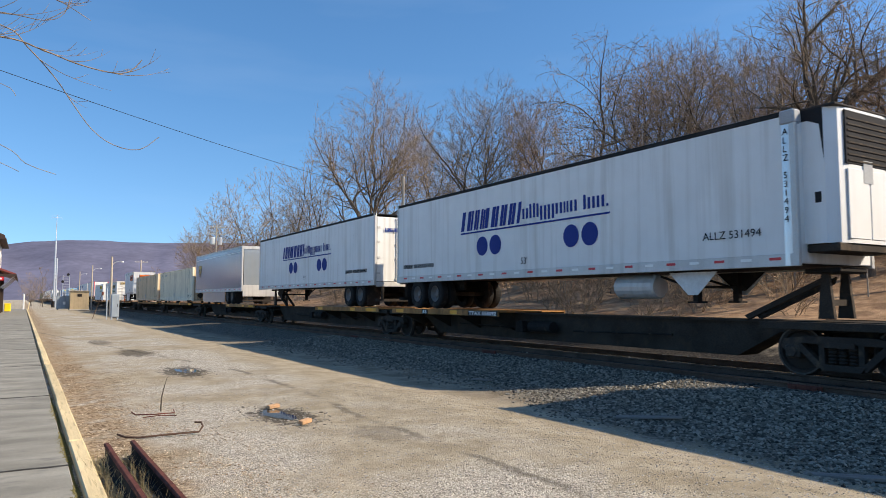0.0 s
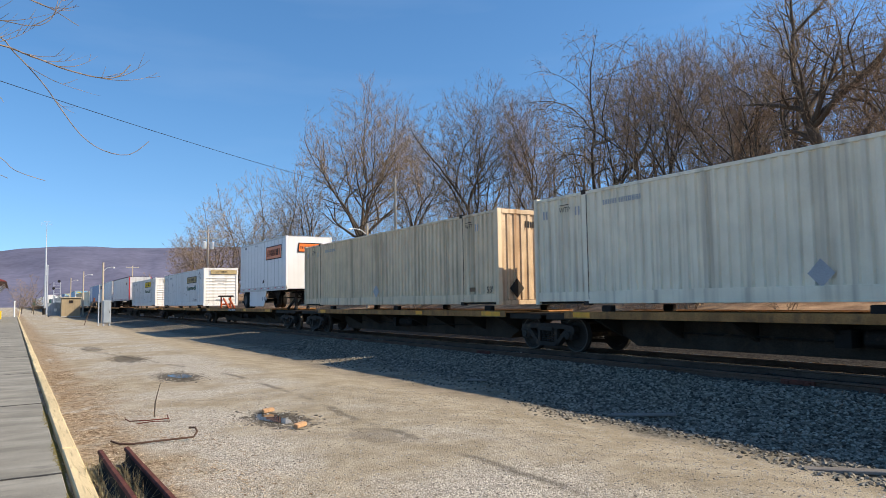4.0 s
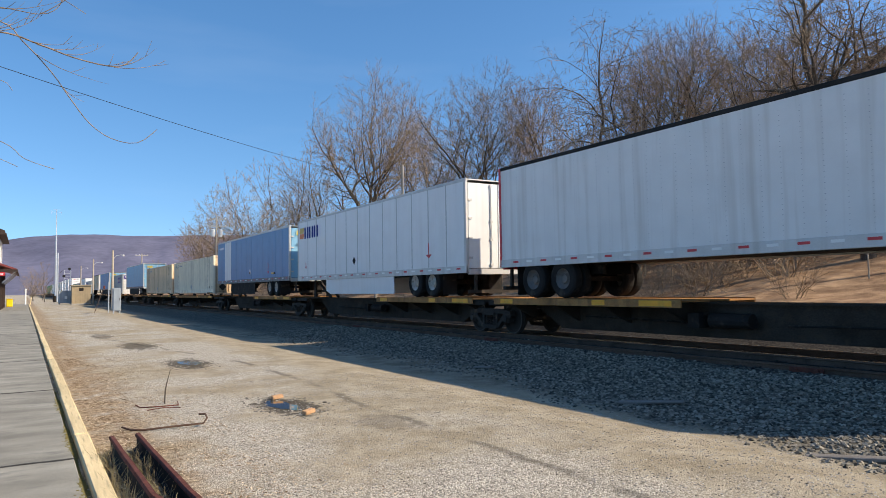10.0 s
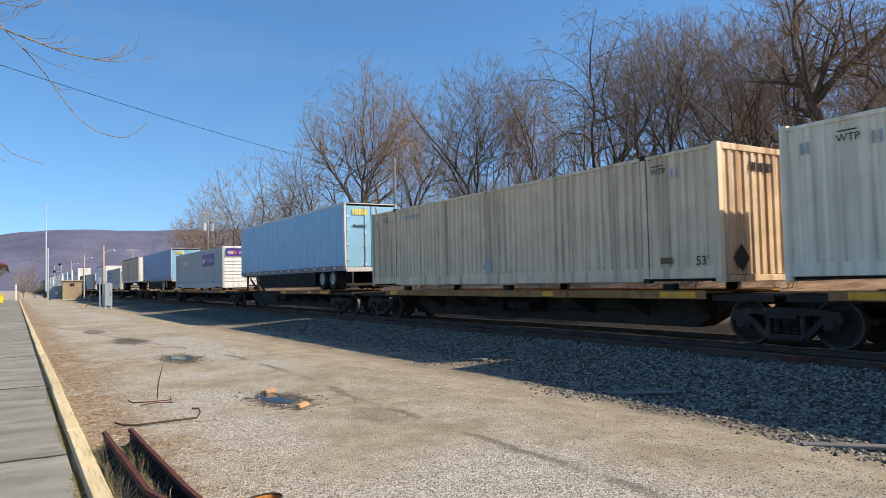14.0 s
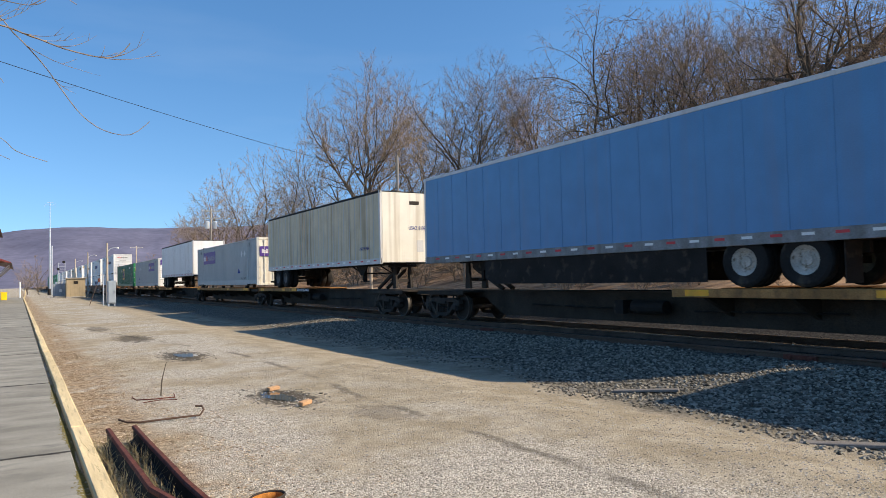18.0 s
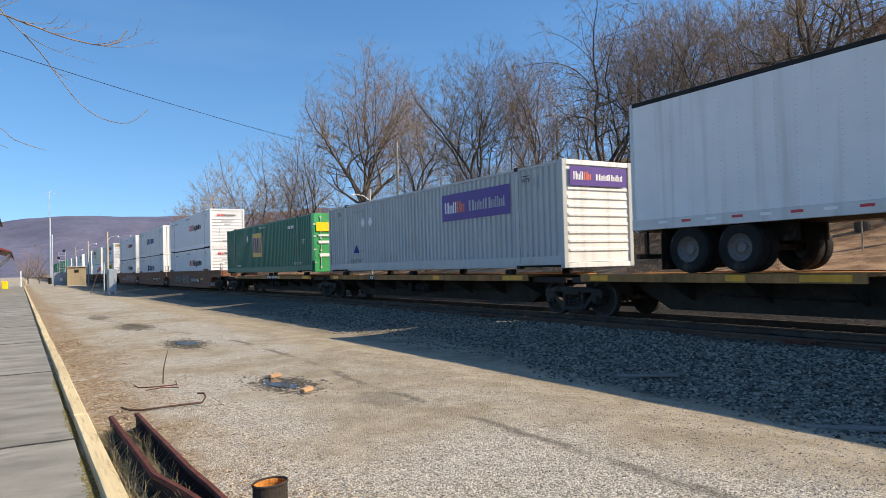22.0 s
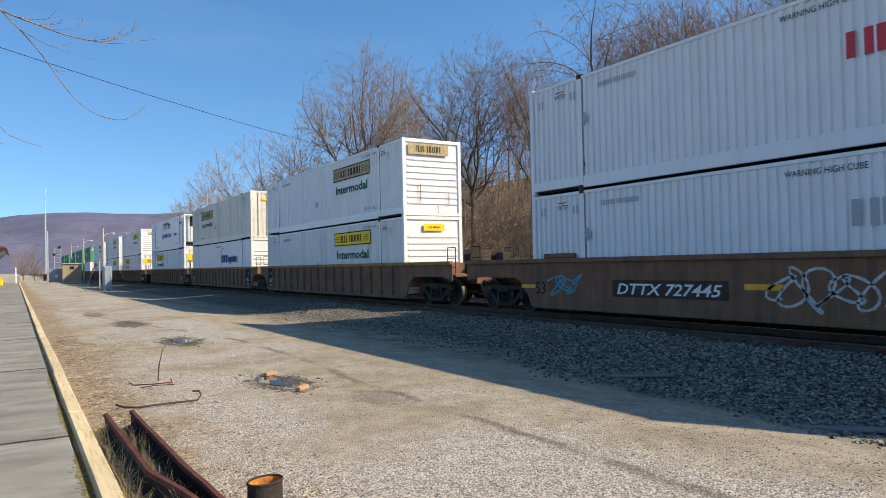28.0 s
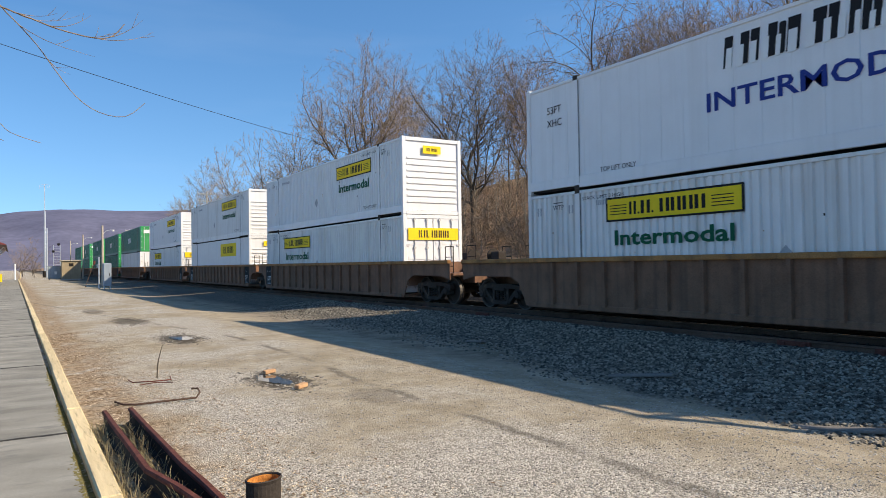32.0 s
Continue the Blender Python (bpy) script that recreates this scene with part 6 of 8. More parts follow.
# ---- woods ----
def tube(verts, faces, pts, radii, seg):
    """A bent tapering stick through pts, added to lists of vertices and faces."""
    base = len(verts)
    a = None
    for i, p in enumerate(pts):
        d = (pts[min(i + 1, len(pts) - 1)] - pts[max(i - 1, 0)]).normalized()
        a = d.orthogonal().normalized() if a is None else (a - d * a.dot(d)).normalized()
        b = d.cross(a)
        for k in range(seg):
            t = 2 * math.pi * k / seg
            verts.append(tuple(p + (a * math.cos(t) + b * math.sin(t)) * radii[i]))
    for i in range(len(pts) - 1):
        for k in range(seg):
            j = (k + 1) % seg
            faces.append((base + i * seg + k, base + i * seg + j, base + (i + 1) * seg + j, base + (i + 1) * seg + k))


def bough(rng, p, d, q, pieces, wander):
    """Points of a crooked bough that leaves p in direction d and ends at q."""
    reach = (q - p).length
    c = p + d * reach * 0.5
    pts = []
    for i in range(pieces + 1):
        f = i / pieces
        w = p.lerp(c, f).lerp(c.lerp(q, f), f)
        if 0 < i:
            s = wander * reach * (0.35 if i == pieces else 1)
            w = w + Vector((rng.gauss(0, s), rng.gauss(0, s), rng.gauss(0, s * 0.7)))
        pts.append(w)
    return pts


def twig(rng, lists, p, d, length, radius, droop):
    """A bent sliver of a twig."""
    verts, faces = lists
    n = len(verts)
    mid = p + d * length * 0.5
    end = mid + (d + Vector((rng.gauss(0, 0.25), rng.gauss(0, 0.25), rng.gauss(0, 0.2) - droop))).normalized() * length * 0.5
    a = d.orthogonal().normalized()
    a = (Matrix.Rotation(rng.uniform(0, 3.14), 3, d) @ a) * radius
    verts += [tuple(p + a), tuple(p - a), tuple(mid + a * 0.7), tuple(mid - a * 0.7), tuple(end)]
    faces += [(n, n + 1, n + 3, n + 2), (n + 2, n + 3, n + 4)]
    return (p, mid, end)


def twiglet(rng, lists, p, d, length, radius):
    """The finest twig: one tapering sliver."""
    verts, faces = lists
    n = len(verts)
    a = (Matrix.Rotation(rng.uniform(0, 3.14), 3, d) @ d.orthogonal().normalized()) * radius
    verts += [tuple(p + a), tuple(p - a), tuple(p + d * length)]
    faces.append((n, n + 1, n + 2))


def ribbon(lists, pts, radii):
    """A thin bent shoot, flat in section and turning as it goes."""
    verts, faces = lists
    n = len(verts)
    a = (pts[1] - pts[0]).orthogonal().normalized()
    for i, (p, r) in enumerate(zip(pts, radii)):
        d = (pts[min(i + 1, len(pts) - 1)] - pts[max(i - 1, 0)]).normalized()
        a = Matrix.Rotation(0.7, 3, d) @ (a - d * a.dot(d)).normalized()
        verts += [tuple(p + a * r), tuple(p - a * r)]
    faces += [(n + 2 * i, n + 2 * i + 1, n + 2 * i + 3, n + 2 * i + 2) for i in range(len(pts) - 1)]


def along(rng, pts, f):
    x = f * (len(pts) - 1)
    i = min(int(x), len(pts) - 2)
    return pts[i].lerp(pts[i + 1], x - i), (pts[i + 1] - pts[i]).normalized()


def rand_dir(rng):
    v = Vector((rng.gauss(0, 1), rng.gauss(0, 1), rng.gauss(0, 1)))
    return v.normalized()


def tree(name, seed, height, spread, girth, label, category, material="twig", fork_at=0.2, low=0.25, limbs=5, tilt=(15, 55), gaps=(0.95, 0.5, 0.22), fine=0.0075, droop=0.0, lean=(0, 0), crook=0.13, bark="bark"):
    """A bare tree inside a dome: a trunk, crooked limbs that fan out, boughs, side boughs and sprays of fine twigs, each thinner than the last."""
    rng = random.Random(seed)
    wood, crown = ([], []), ([], [])
    mid = Vector((lean[0] * 2, lean[1] * 2, height * (0.5 + low / 2)))
    half = Vector((spread, spread, height - mid.z))

    def room(p, d):
        """How far it is from p along d to the uneven dome."""
        k = 1 + 0.16 * noise.noise((d.x * 2.1 + seed, d.y * 2.1, d.z * 2.1)) + 0.07 * noise.noise((d.x * 7 + seed, d.y * 7, d.z * 7))
        o, v = [(p[i] - mid[i]) / (half[i] * k) for i in range(3)], [d[i] / (half[i] * k) for i in range(3)]
        qa, qb, qc = sum(x * x for x in v), sum(x * y for x, y in zip(o, v)), sum(x * x for x in o) - 1
        root_ = qb * qb - qa * qc
        return max(0.0, (-qb + math.sqrt(root_)) / qa) if root_ > 0 else 0.0

    def line(p, d, length, r0, level):
        n = max(3, int(length / (0.8, 0.7, 0.45, 0.3)[level]))
        pts = [p]
        for i in range(n):
            lift = (0.0, 0.022, 0.02, 0.01)[level] - droop * (0, 0.06, 0.16, 0.25)[level]
            bend = crook * (0.3 if level == 0 else 1)
            d = (d + Vector((rng.gauss(0, bend), rng.gauss(0, bend), rng.gauss(0, bend * 0.8) + lift))).normalized()
            pts.append(pts[-1] + d * length / n)
        radii = [r0 * (1 - 0.3 * i / n) if level == 0 else (r0 - fine) * (1 - i / n) ** 0.85 + fine for i in range(n + 1)]
        if level == 3:
            ribbon(crown, pts, radii)
        else:
            tube(*(wood if r0 > 0.022 else crown), pts, radii, (8, 6, 4)[level])
        return pts, radii

    def sprout(pts, radii, level, start):
        """Side branches along a line, turning round it, longest in its middle."""
        length = sum((q - p).length for p, q in zip(pts, pts[1:]))
        n = max(2, int(length * (1 - start) / gaps[level - 1]))
        spin = rng.uniform(0, 6.283)
        for j in range(n + 2):
            f = min(0.999, start + (1 - start) * (j + rng.random()) / n)
            p, ax = along(rng, pts, f)
            spin += 2.4 + rng.gauss(0, 0.3)
            side = Matrix.Rotation(spin, 3, ax) @ ax.orthogonal().normalized()
            open_ = radians(rng.gauss(48, 11)) * (0.55 if j >= n else 1)
            d = (ax * math.cos(open_) + side * math.sin(open_) + Vector((0, 0, 0.10 - droop * 0.5))).normalized()
            if level == 3:
                ln = rng.uniform(0.3, 0.72) * height / 20
                sp = twig(rng, crown, p, d, ln, fine, droop)
                for k in range(3):
                    p3, ax3 = along(rng, sp, rng.uniform(0.2, 0.98))
                    twiglet(rng, crown, p3, (ax3 * 0.75 + rand_dir(rng) * 0.65 + Vector((0, 0, 0.1 - droop))).normalized(), ln * rng.uniform(0.3, 0.65), fine * 0.75)
                continue
            want = length * rng.uniform(0.5, 0.85) * (1.15 - 0.5 * f)
            ln = min(want, room(p, d) * rng.uniform(0.85, 1.0))
            if ln < 0.35 * height / 20:
                continue
            r0 = max(0.014, radii[min(int(f * len(radii)), len(radii) - 1)] * rng.uniform(0.55, 0.82) * (0.5 + 0.5 * ln / want))
            sub, rr = line(p, d, ln, r0, level + 1)
            sprout(sub, rr, level + 1, 0.12)

    fork = Vector((lean[0], lean[1], height * fork_at))
    trunk, tr = line(Vector((0, 0, -0.4)), (fork + Vector((0, 0, 0.4))).normalized(), height * fork_at + 0.4, girth, 0)
    tr_top = girth * 0.62
    for k in range(limbs):
        spin = 2 * math.pi * (k + rng.uniform(0, 0.5)) / limbs
        open_ = radians(rng.uniform(*tilt)) if k else radians(rng.uniform(2, 12))
        d = Vector((math.cos(spin) * math.sin(open_), math.sin(spin) * math.sin(open_), math.cos(open_)))
        p = trunk[-1] if k < 2 else along(rng, trunk, rng.uniform(0.6, 0.999))[0]
        pts, rr = line(p, d, room(p, d) * rng.uniform(0.86, 0.98), tr_top * (0.75 if k == 0 else rng.uniform(0.6, 0.9)), 1)
        sprout(pts, rr, 1, 0.18)
    root = new(name)
    tagged(root, label, category, "bare trees behind the track")
    part("trunk", mesh_from("trunk", wood, M[bark]), None, root)
    part("crown", mesh_from("crown", crown, M[material]), None, root, "crown of fine bare twigs")
    return root


def mesh_from(name, lists, material):
    me = bpy.data.meshes.new(name)
    me.from_pydata(lists[0], [], lists[1])
    me.materials.append(material)
    me.polygons.foreach_set("use_smooth", [True] * len(me.polygons))
    return me


stock = {
    "dome": tree("bare_tree", 11, 20, 6.4, 0.34, "tall bare grey-brown tree with a broad domed twiggy crown", "tree", "twig", 0.22, 0.2, 11, (20, 82), (0.7, 0.45, 0.18), 0.009),
    "dome2": tree("bare_tree", 19, 20, 5.8, 0.30, "tall bare grey-brown tree with a crooked forked stem and domed crown", "tree", "twig", 0.26, 0.22, 10, (18, 78), (0.7, 0.45, 0.18), 0.009),
    "elm": tree("bare_tree", 23, 18, 4.2, 0.19, "tall bare tree with rising crooked limbs and fine reddish twigs", "tree", "twig_red", 0.36, 0.28, 7, (12, 50), (0.75, 0.46, 0.2), 0.009, crook=0.10),
    "weep": tree("bare_tree", 37, 16, 5.8, 0.26, "bare dark-limbed tree with a drooping brush of twigs", "tree", "twig", 0.26, 0.16, 10, (20, 80), (0.65, 0.42, 0.2), 0.008, droop=0.35, lean=(0.3, -0.3)),
    "multi": tree("bare_tree", 41, 15, 5.2, 0.20, "bare many-stemmed tree with a rounded twiggy crown", "tree", "brush", 0.08, 0.02, 10, (15, 78), (0.9, 0.55, 0.22), 0.012),
    "mid": tree("bare_tree", 47, 15, 3.4, 0.15, "bare grey-brown tree on the wooded bank", "tree", "twig", 0.35, 0.3, 5, (12, 55), (1.2, 0.8, 0.36), 0.012),
    "mid2": tree("bare_tree", 49, 14, 3.6, 0.13, "bare reddish-brown tree on the wooded bank", "tree", "twig_red", 0.22, 0.2, 6, (12, 60), (1.2, 0.8, 0.36), 0.012),
    "thin": tree("slender_tree", 53, 15, 1.6, 0.085, "slender straight bare young tree", "tree", "twig", 0.45, 0.4, 3, (6, 26), (1.1, 0.8, 0.45), 0.012, crook=0.06, bark="bark_pale"),
    "thin2": tree("slender_tree", 59, 13, 1.4, 0.07, "slender bare sapling with a small crown", "tree", "twig_red", 0.36, 0.3, 3, (6, 26), (1.1, 0.8, 0.45), 0.012, crook=0.06, bark="bark_pale"),
    "far": tree("distant_tree", 61, 14, 4.8, 0.16, "distant bare brown tree at the foot of the ridge", "tree", "twig_far", 0.16, 0.04, 7, (15, 80), (2.6, 1.1, 0.4), 0.03),
    "low": tree("undergrowth_tree", 67, 7, 2.8, 0.05, "low bare tangled brown thicket tree beside the track", "tree", "brush", 0.06, 0.02, 6, (15, 75), (1.2, 0.8, 0.34), 0.013, droop=0.15),
    "old": tree("old_tree", 71, 20, 6.2, 0.42, "massive old bare tree with a thick dark trunk and twisted limbs", "tree", "twig", 0.5, 0.3, 10, (25, 68), (0.75, 0.46, 0.22), 0.009, droop=0.1, crook=0.17),
}

# heights; none is so tall that its shade would reach the track
TALL = {"dome": 20, "dome2": 20, "elm": 18, "weep": 16, "multi": 15, "mid": 15, "mid2": 14, "thin": 15, "thin2": 13, "far": 14, "low": 7, "old": 20}


def plant(kind, x, y, size=1.0, turn=None):
    rng = random.Random(int(x * 131 + y * 977))
    z = ground_z(x, y)
    size = min(size, ((7.5 if y > 45 else 1.5) + (x - 12.2) / 1.04 - z) / TALL[kind]) if x > 12 and y < 200 else size
    m = Matrix.Translation((x, y, z - 0.05)) @ Matrix.Rotation(rng.uniform(0, 6.283) if turn is None else turn, 4, "Z") @ Matrix.Scale(size, 4)
    ob = stock[kind]
    if not ob.get("placed"):
        ob["placed"] = 1
        ob.matrix_world = m
        return ob
    return copy_thing(ob, m)


def by_bearing(kind, az, x, size=1.0, turn=None):
    """A tree on the line of sight at az degrees from the track's direction, x metres to the side."""
    return plant(kind, x, x / math.tan(radians(az)), size, turn)


def by_top(kind, az, x, el, turn):
    """A tree on the line of sight at az degrees, x metres to the side, as tall as the height angle el of its top says."""
    y = x / math.tan(radians(az))
    return plant(kind, x, y, (math.hypot(x, y) * math.tan(radians(el)) + 1.68 - ground_z(x, y)) / TALL[kind], turn)


# the large trees along the foot of the bank
for kind, az, x, el, turn in (
        ("dome", 25.3, 36.0, 18.1, 0.4), ("dome2", 34.4, 33.0, 18.8, 2.6), ("multi", 21.3, 34.0, 12.3, 2.0), ("dome2", 29.9, 38.0, 15.6, 4.4), ("weep", 44.2, 33.0, 21.5, 0.9),
        ("elm", 39.2, 36.0, 17.2, 1.1), ("elm", 47.6, 34.0, 22.3, 0.3), ("elm", 50.6, 33.0, 23.6, 4.1), ("dome2", 53.6, 34.0, 22.8, 5.0), ("elm", 56.6, 32.0, 23.0, 4.4),
        ("weep", 59.4, 32.0, 22.5, 3.3), ("old", 62.9, 31.0, 24.5, 1.2), ("elm", 65.8, 29.0, 22.4, 2.2), ("multi", 18.8, 31.0, 9.2, 5.2), ("multi", 16.8, 30.0, 8.7, 4.6),
        ("multi", 15.2, 29.0, 7.9, 3.1), ("multi", 13.9, 28.5, 7.0, 2.6), ("multi", 12.9, 28.5, 5.9, 0.8), ("multi", 12.2, 28.0, 5.2, 1.9), ("multi", 11.7, 28.0, 4.2, 3.7)):
    by_top(kind, az, x, el, turn)
rng = random.Random(5)
for k in range(24):
    x = rng.uniform(38, 62)
    y = rng.uniform(0.95 * x, 135)
    plant(rng.choice(("mid", "mid2")), x, y, rng.uniform(0.7, 0.95))
for k in range(10):
    x = rng.uniform(40, 60)
    plant(rng.choice(("mid", "mid2")), x, rng.uniform(0.5 * x, 1.3 * x), rng.uniform(0.8, 1.1))
for k in range(85):
    x = rng.uniform(24, 58)
    y = rng.uniform(0.47 * x, 120) if k % 3 else rng.uniform(0.47 * x, 48)
    plant(rng.choice(("thin", "thin2")), x, y, rng.uniform(0.5, 0.8))
for k in range(110):
    by_bearing(rng.choice(("thin", "thin2")), rng.uniform(24, 59), rng.uniform(28, 46), rng.uniform(0.55, 0.9))
for k in range(60):
    by_bearing("low", rng.uniform(13, 58), rng.uniform(27, 46), rng.uniform(0.6, 1.1))
for k in range(46):
    by_bearing(rng.choice(("thin", "thin2", "mid2")), rng.uniform(55, 68), rng.uniform(33, 52), rng.uniform(0.6, 0.9))
for k in range(26):
    by_bearing("low", rng.uniform(54, 68), rng.uniform(30, 50), rng.uniform(0.6, 1.1))
for k in range(24):
    by_bearing("low", rng.uniform(11.5, 30), rng.uniform(25, 33), rng.uniform(1.0, 1.6))
# the far treeline at the foot of the ridge
for k in range(22):
    plant("far", rng.uniform(-26, 4), rng.uniform(165, 235), rng.uniform(0.65, 1.02))
for k in range(12):
    y = rng.uniform(260, 420)
    plant("far", rng.uniform(-0.02, 0.12) * y, y, rng.uniform(0.4, 0.7))
for k in range(15):
    plant("far", rng.uniform(24, 38), rng.uniform(150, 240), rng.uniform(0.6, 0.95))

# thickets of brush, one tangle
bushes = []
for seed in (3, 7, 9, 15):
    r2 = random.Random(seed)
    out = (([], []), ([], []))
    for k in range(9):
        a = r2.uniform(0, 6.283)
        p = Vector((math.cos(a) * 0.5 * r2.random(), math.sin(a) * 0.5 * r2.random(), -0.1))
        d = Vector((math.cos(a) * 0.5, math.sin(a) * 0.5, 1)).normalized()
        stem = bough(r2, p, d, p + d * r2.uniform(1.4, 2.6) + Vector((0, 0, -0.3)), 4, 0.06)
        tube(*out[1], stem, [0.014, 0.011, 0.009, 0.006, 0.003], 3)
        for j in range(22):
            p1, ax = along(r2, stem, 0.1 + 0.89 * r2.random())
            twig(r2, out[1], p1, (ax * 0.8 + rand_dir(r2) * 0.8).normalized(), r2.uniform(0.3, 1.0), 0.009, 0.1)
    bushes.append((np.array(out[1][0]), out[1][1]))
vs, fs, n0 = [], [], 0
for k in range(220):
    x = rng.uniform(21, 26) if k % 9 == 0 else rng.uniform(26, 55)
    y = x / math.tan(radians(rng.uniform(22, 58) if x < 33 else rng.uniform(24, 68))) if k % 6 else rng.uniform(40, 150)
    v, f = bushes[k % 4]
    a, s = rng.uniform(0, 6.283), rng.uniform(0.6, 1.3) if x < 24 else rng.uniform(1.0, 2.2)
    w = np.stack([v[:, 0] * math.cos(a) - v[:, 1] * math.sin(a), v[:, 0] * math.sin(a) + v[:, 1] * math.cos(a), v[:, 2]], 1) * s + (x, y, ground_z(x, y))
    vs.append(w)
    fs += [tuple(i + n0 for i in q) for q in f]
    n0 += len(v)
me = bpy.data.meshes.new("brush")
me.from_pydata(np.concatenate(vs).tolist(), [], fs)
me.materials.append(M["brush"])
tagged(new("brush", me), "tangled brown leafless brush on the bank", "brush", kind="stuff")

# the ridge beyond the valley
vs, fs = [], []
cols, lines = 120, 14
for j in range(lines + 1):
    for i in range(cols + 1):
        az = radians(-40 + 95 * i / cols)
        f = j / lines
        r = 1500 + 1400 * f
        el = 3.7 + 0.55 * smooth(-2, 3, math.degrees(az)) + 0.75 * smooth(8, 30, math.degrees(az)) - 1.6 * smooth(-2, -25, math.degrees(az))
        el += 0.09 * noise.noise((math.degrees(az) * 0.35, 2, 0)) + 0.04 * noise.noise((math.degrees(az) * 1.7, 5, 0))
        top = 1.7 + 2900 * math.tan(radians(el))
        z = top * smooth(0, 1, f) ** 0.85 + 22 * noise.noise((math.degrees(az) * 0.5, f * 3, 1)) * f * (1 - f) * 3
        vs.append((r * math.sin(az), r * math.cos(az), z - 4 * (1 - f)))
fs = [(j * (cols + 1) + i, j * (cols + 1) + i + 1, (j + 1) * (cols + 1) + i + 1, (j + 1) * (cols + 1) + i) for j in range(lines) for i in range(cols)]
me = bpy.data.meshes.new("backdrop")
me.from_pydata(vs, [], fs)
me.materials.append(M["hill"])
me.polygons.foreach_set("use_smooth", [True] * len(me.polygons))
tagged(new("backdrop", me), "long wooded winter ridge, tinted blue-purple for distance haze", "mountain", kind="structure")


# ---- beside the track ----
def bearing(az, el, y):
    """A place y metres down the line, seen from the viewer's stand at that bearing and height angle."""
    x = y * math.tan(radians(az))
    return Vector((x, y, 1.68 + math.hypot(x, y) * math.tan(radians(el))))


def utility_pole(x, y, h, label, arms=1, gear=False):
    root = thing("utility_pole", (x, y, ground_z(x, y) - 0.3), label, "utility pole", "poles along the line")
    part("pole", rod(bmesh.new(), (0, 0, 0), (0, 0, h), 0.15, 0.10, 12), M["pole"], root)
    for k in range(arms):
        z = h - 0.35 - 0.9 * k
        arm = part("crossarm", boxes((-1.2, 1.2, -0.14, -0.05, z - 0.06, z + 0.06), bevel=0.01), M["concrete"], root)
        for xx in (-1.1, -0.45, 0.45, 1.1):
            part("insulator", lathe(bmesh.new(), [(0.02, z + 0.06), (0.05, z + 0.08), (0.03, z + 0.12), (0.05, z + 0.16), (0.0, z + 0.2)], (xx, -0.1, 0), "z", 8), M["white_mark"], arm, "porcelain insulator")
    if gear:
        for xx in (-0.45, 0.5):
            part("transformer", lathe(bmesh.new(), [(0.0, h - 2.6), (0.26, h - 2.6), (0.28, h - 2.5), (0.28, h - 1.75), (0.2, h - 1.65), (0.0, h - 1.65)], (xx, 0, 0), "z", 14), M["white_mark"], root, "pale grey transformer can")
    return root


utility_pole(21.0, 91.0, 10.9, "grey wooden utility pole with crossarms and transformers", 2, True)
utility_pole(26.5, 50.0, 10.5, "grey wooden utility pole among the trees", 0)
utility_pole(-19.0, 15.0, 11.5, "grey wooden utility pole behind the platform", 1)
utility_pole(20.0, 150.0, 9.5, "weathered pole far along the line", 1)


def cable(name, a, b, sag, r, label):
    a, b = Vector(a), Vector(b)
    bm = bmesh.new()
    n = 28
    pts = [a.lerp(b, i / n) - Vector((0, 0, 4 * sag * (i / n) * (1 - i / n))) for i in range(n + 1)]
    lists = ([], [])
    tube(*lists, pts, [r] * (n + 1), 6)
    bm.free()
    ob = new(name, mesh_from(name, lists, M["wire"]))
    return tagged(ob, label, "cable")


cable("overhead_cable", (-19.0, 15.0, 11.0), (26.5, 49.6, 10.0), 0.85, 0.012, "thin black overhead cable crossing the track")


def street_lamp(x, y, h, reach, label, face=1):
    root = thing("street_lamp", (x, y, ground_z(x, y) - 0.2), label, "street lamp", "lamp posts along the line")
    part("post", rod(bmesh.new(), (0, 0, 0), (0, 0, h), 0.13, 0.09, 10), M["pole"], root)
    lists = ([], [])
    p = [Vector((0, 0, h - 0.9)), Vector((face * reach * 0.35, 0, h - 0.55)), Vector((face * reach * 0.75, 0, h - 0.45)), Vector((face * reach, 0, h - 0.47))]
    tube(*lists, p, [0.04, 0.035, 0.03, 0.03], 8)
    part("arm", mesh_from("arm", lists, M["galv"]), None, root, "galvanised lamp arm")
    bm = bmesh.new()
    lathe(bm, [(0.0, 0.08), (0.07, 0.07), (0.13, 0.0), (0.09, -0.09), (0.0, -0.11)], (face * reach, 0, h - 0.5), "z", 12)
    part("lamp_head", bm, M["white_mark"], root, "pale lamp head")
    return root


street_lamp(7.75, 79.0, 6.4, 1.0, "wooden lamp post with a curved arm")
street_lamp(9.35, 124.0, 7.3, 1.2, "wooden lamp post beside the hut")
street_lamp(10.4, 170.0, 7.8, 1.3, "wooden lamp post far down the yard")
street_lamp(22.6, 47.2, 6.9, 1.4, "lamp on a pole at the foot of the bank", -1)

# signal gear
root = thing("equipment_cabinet", (6.42, 62.2, 0.0), "tall grey metal signal cabinet on short legs", "cabinet")
part("body", boxes((-0.3, 0.3, -0.3, 0.3, 0.22, 2.08), bevel=0.03), M["case_grey"], root)
part("door", boxes((-0.26, 0.26, -0.325, -0.3, 0.3, 2.0), bevel=0.01), M["case_grey"], root)
part("handle", boxes((0.14, 0.18, -0.36, -0.325, 1.05, 1.25)), M["truck"], root)
for s in (-1, 1):
    part("leg", boxes((s * 0.22 - 0.04, s * 0.22 + 0.04, -0.25, 0.25, 0, 0.22)), M["galv"], root)
root = thing("marker_post", (5.95, 63.5, 0.0), "grey steel post beside the cabinet", "post")
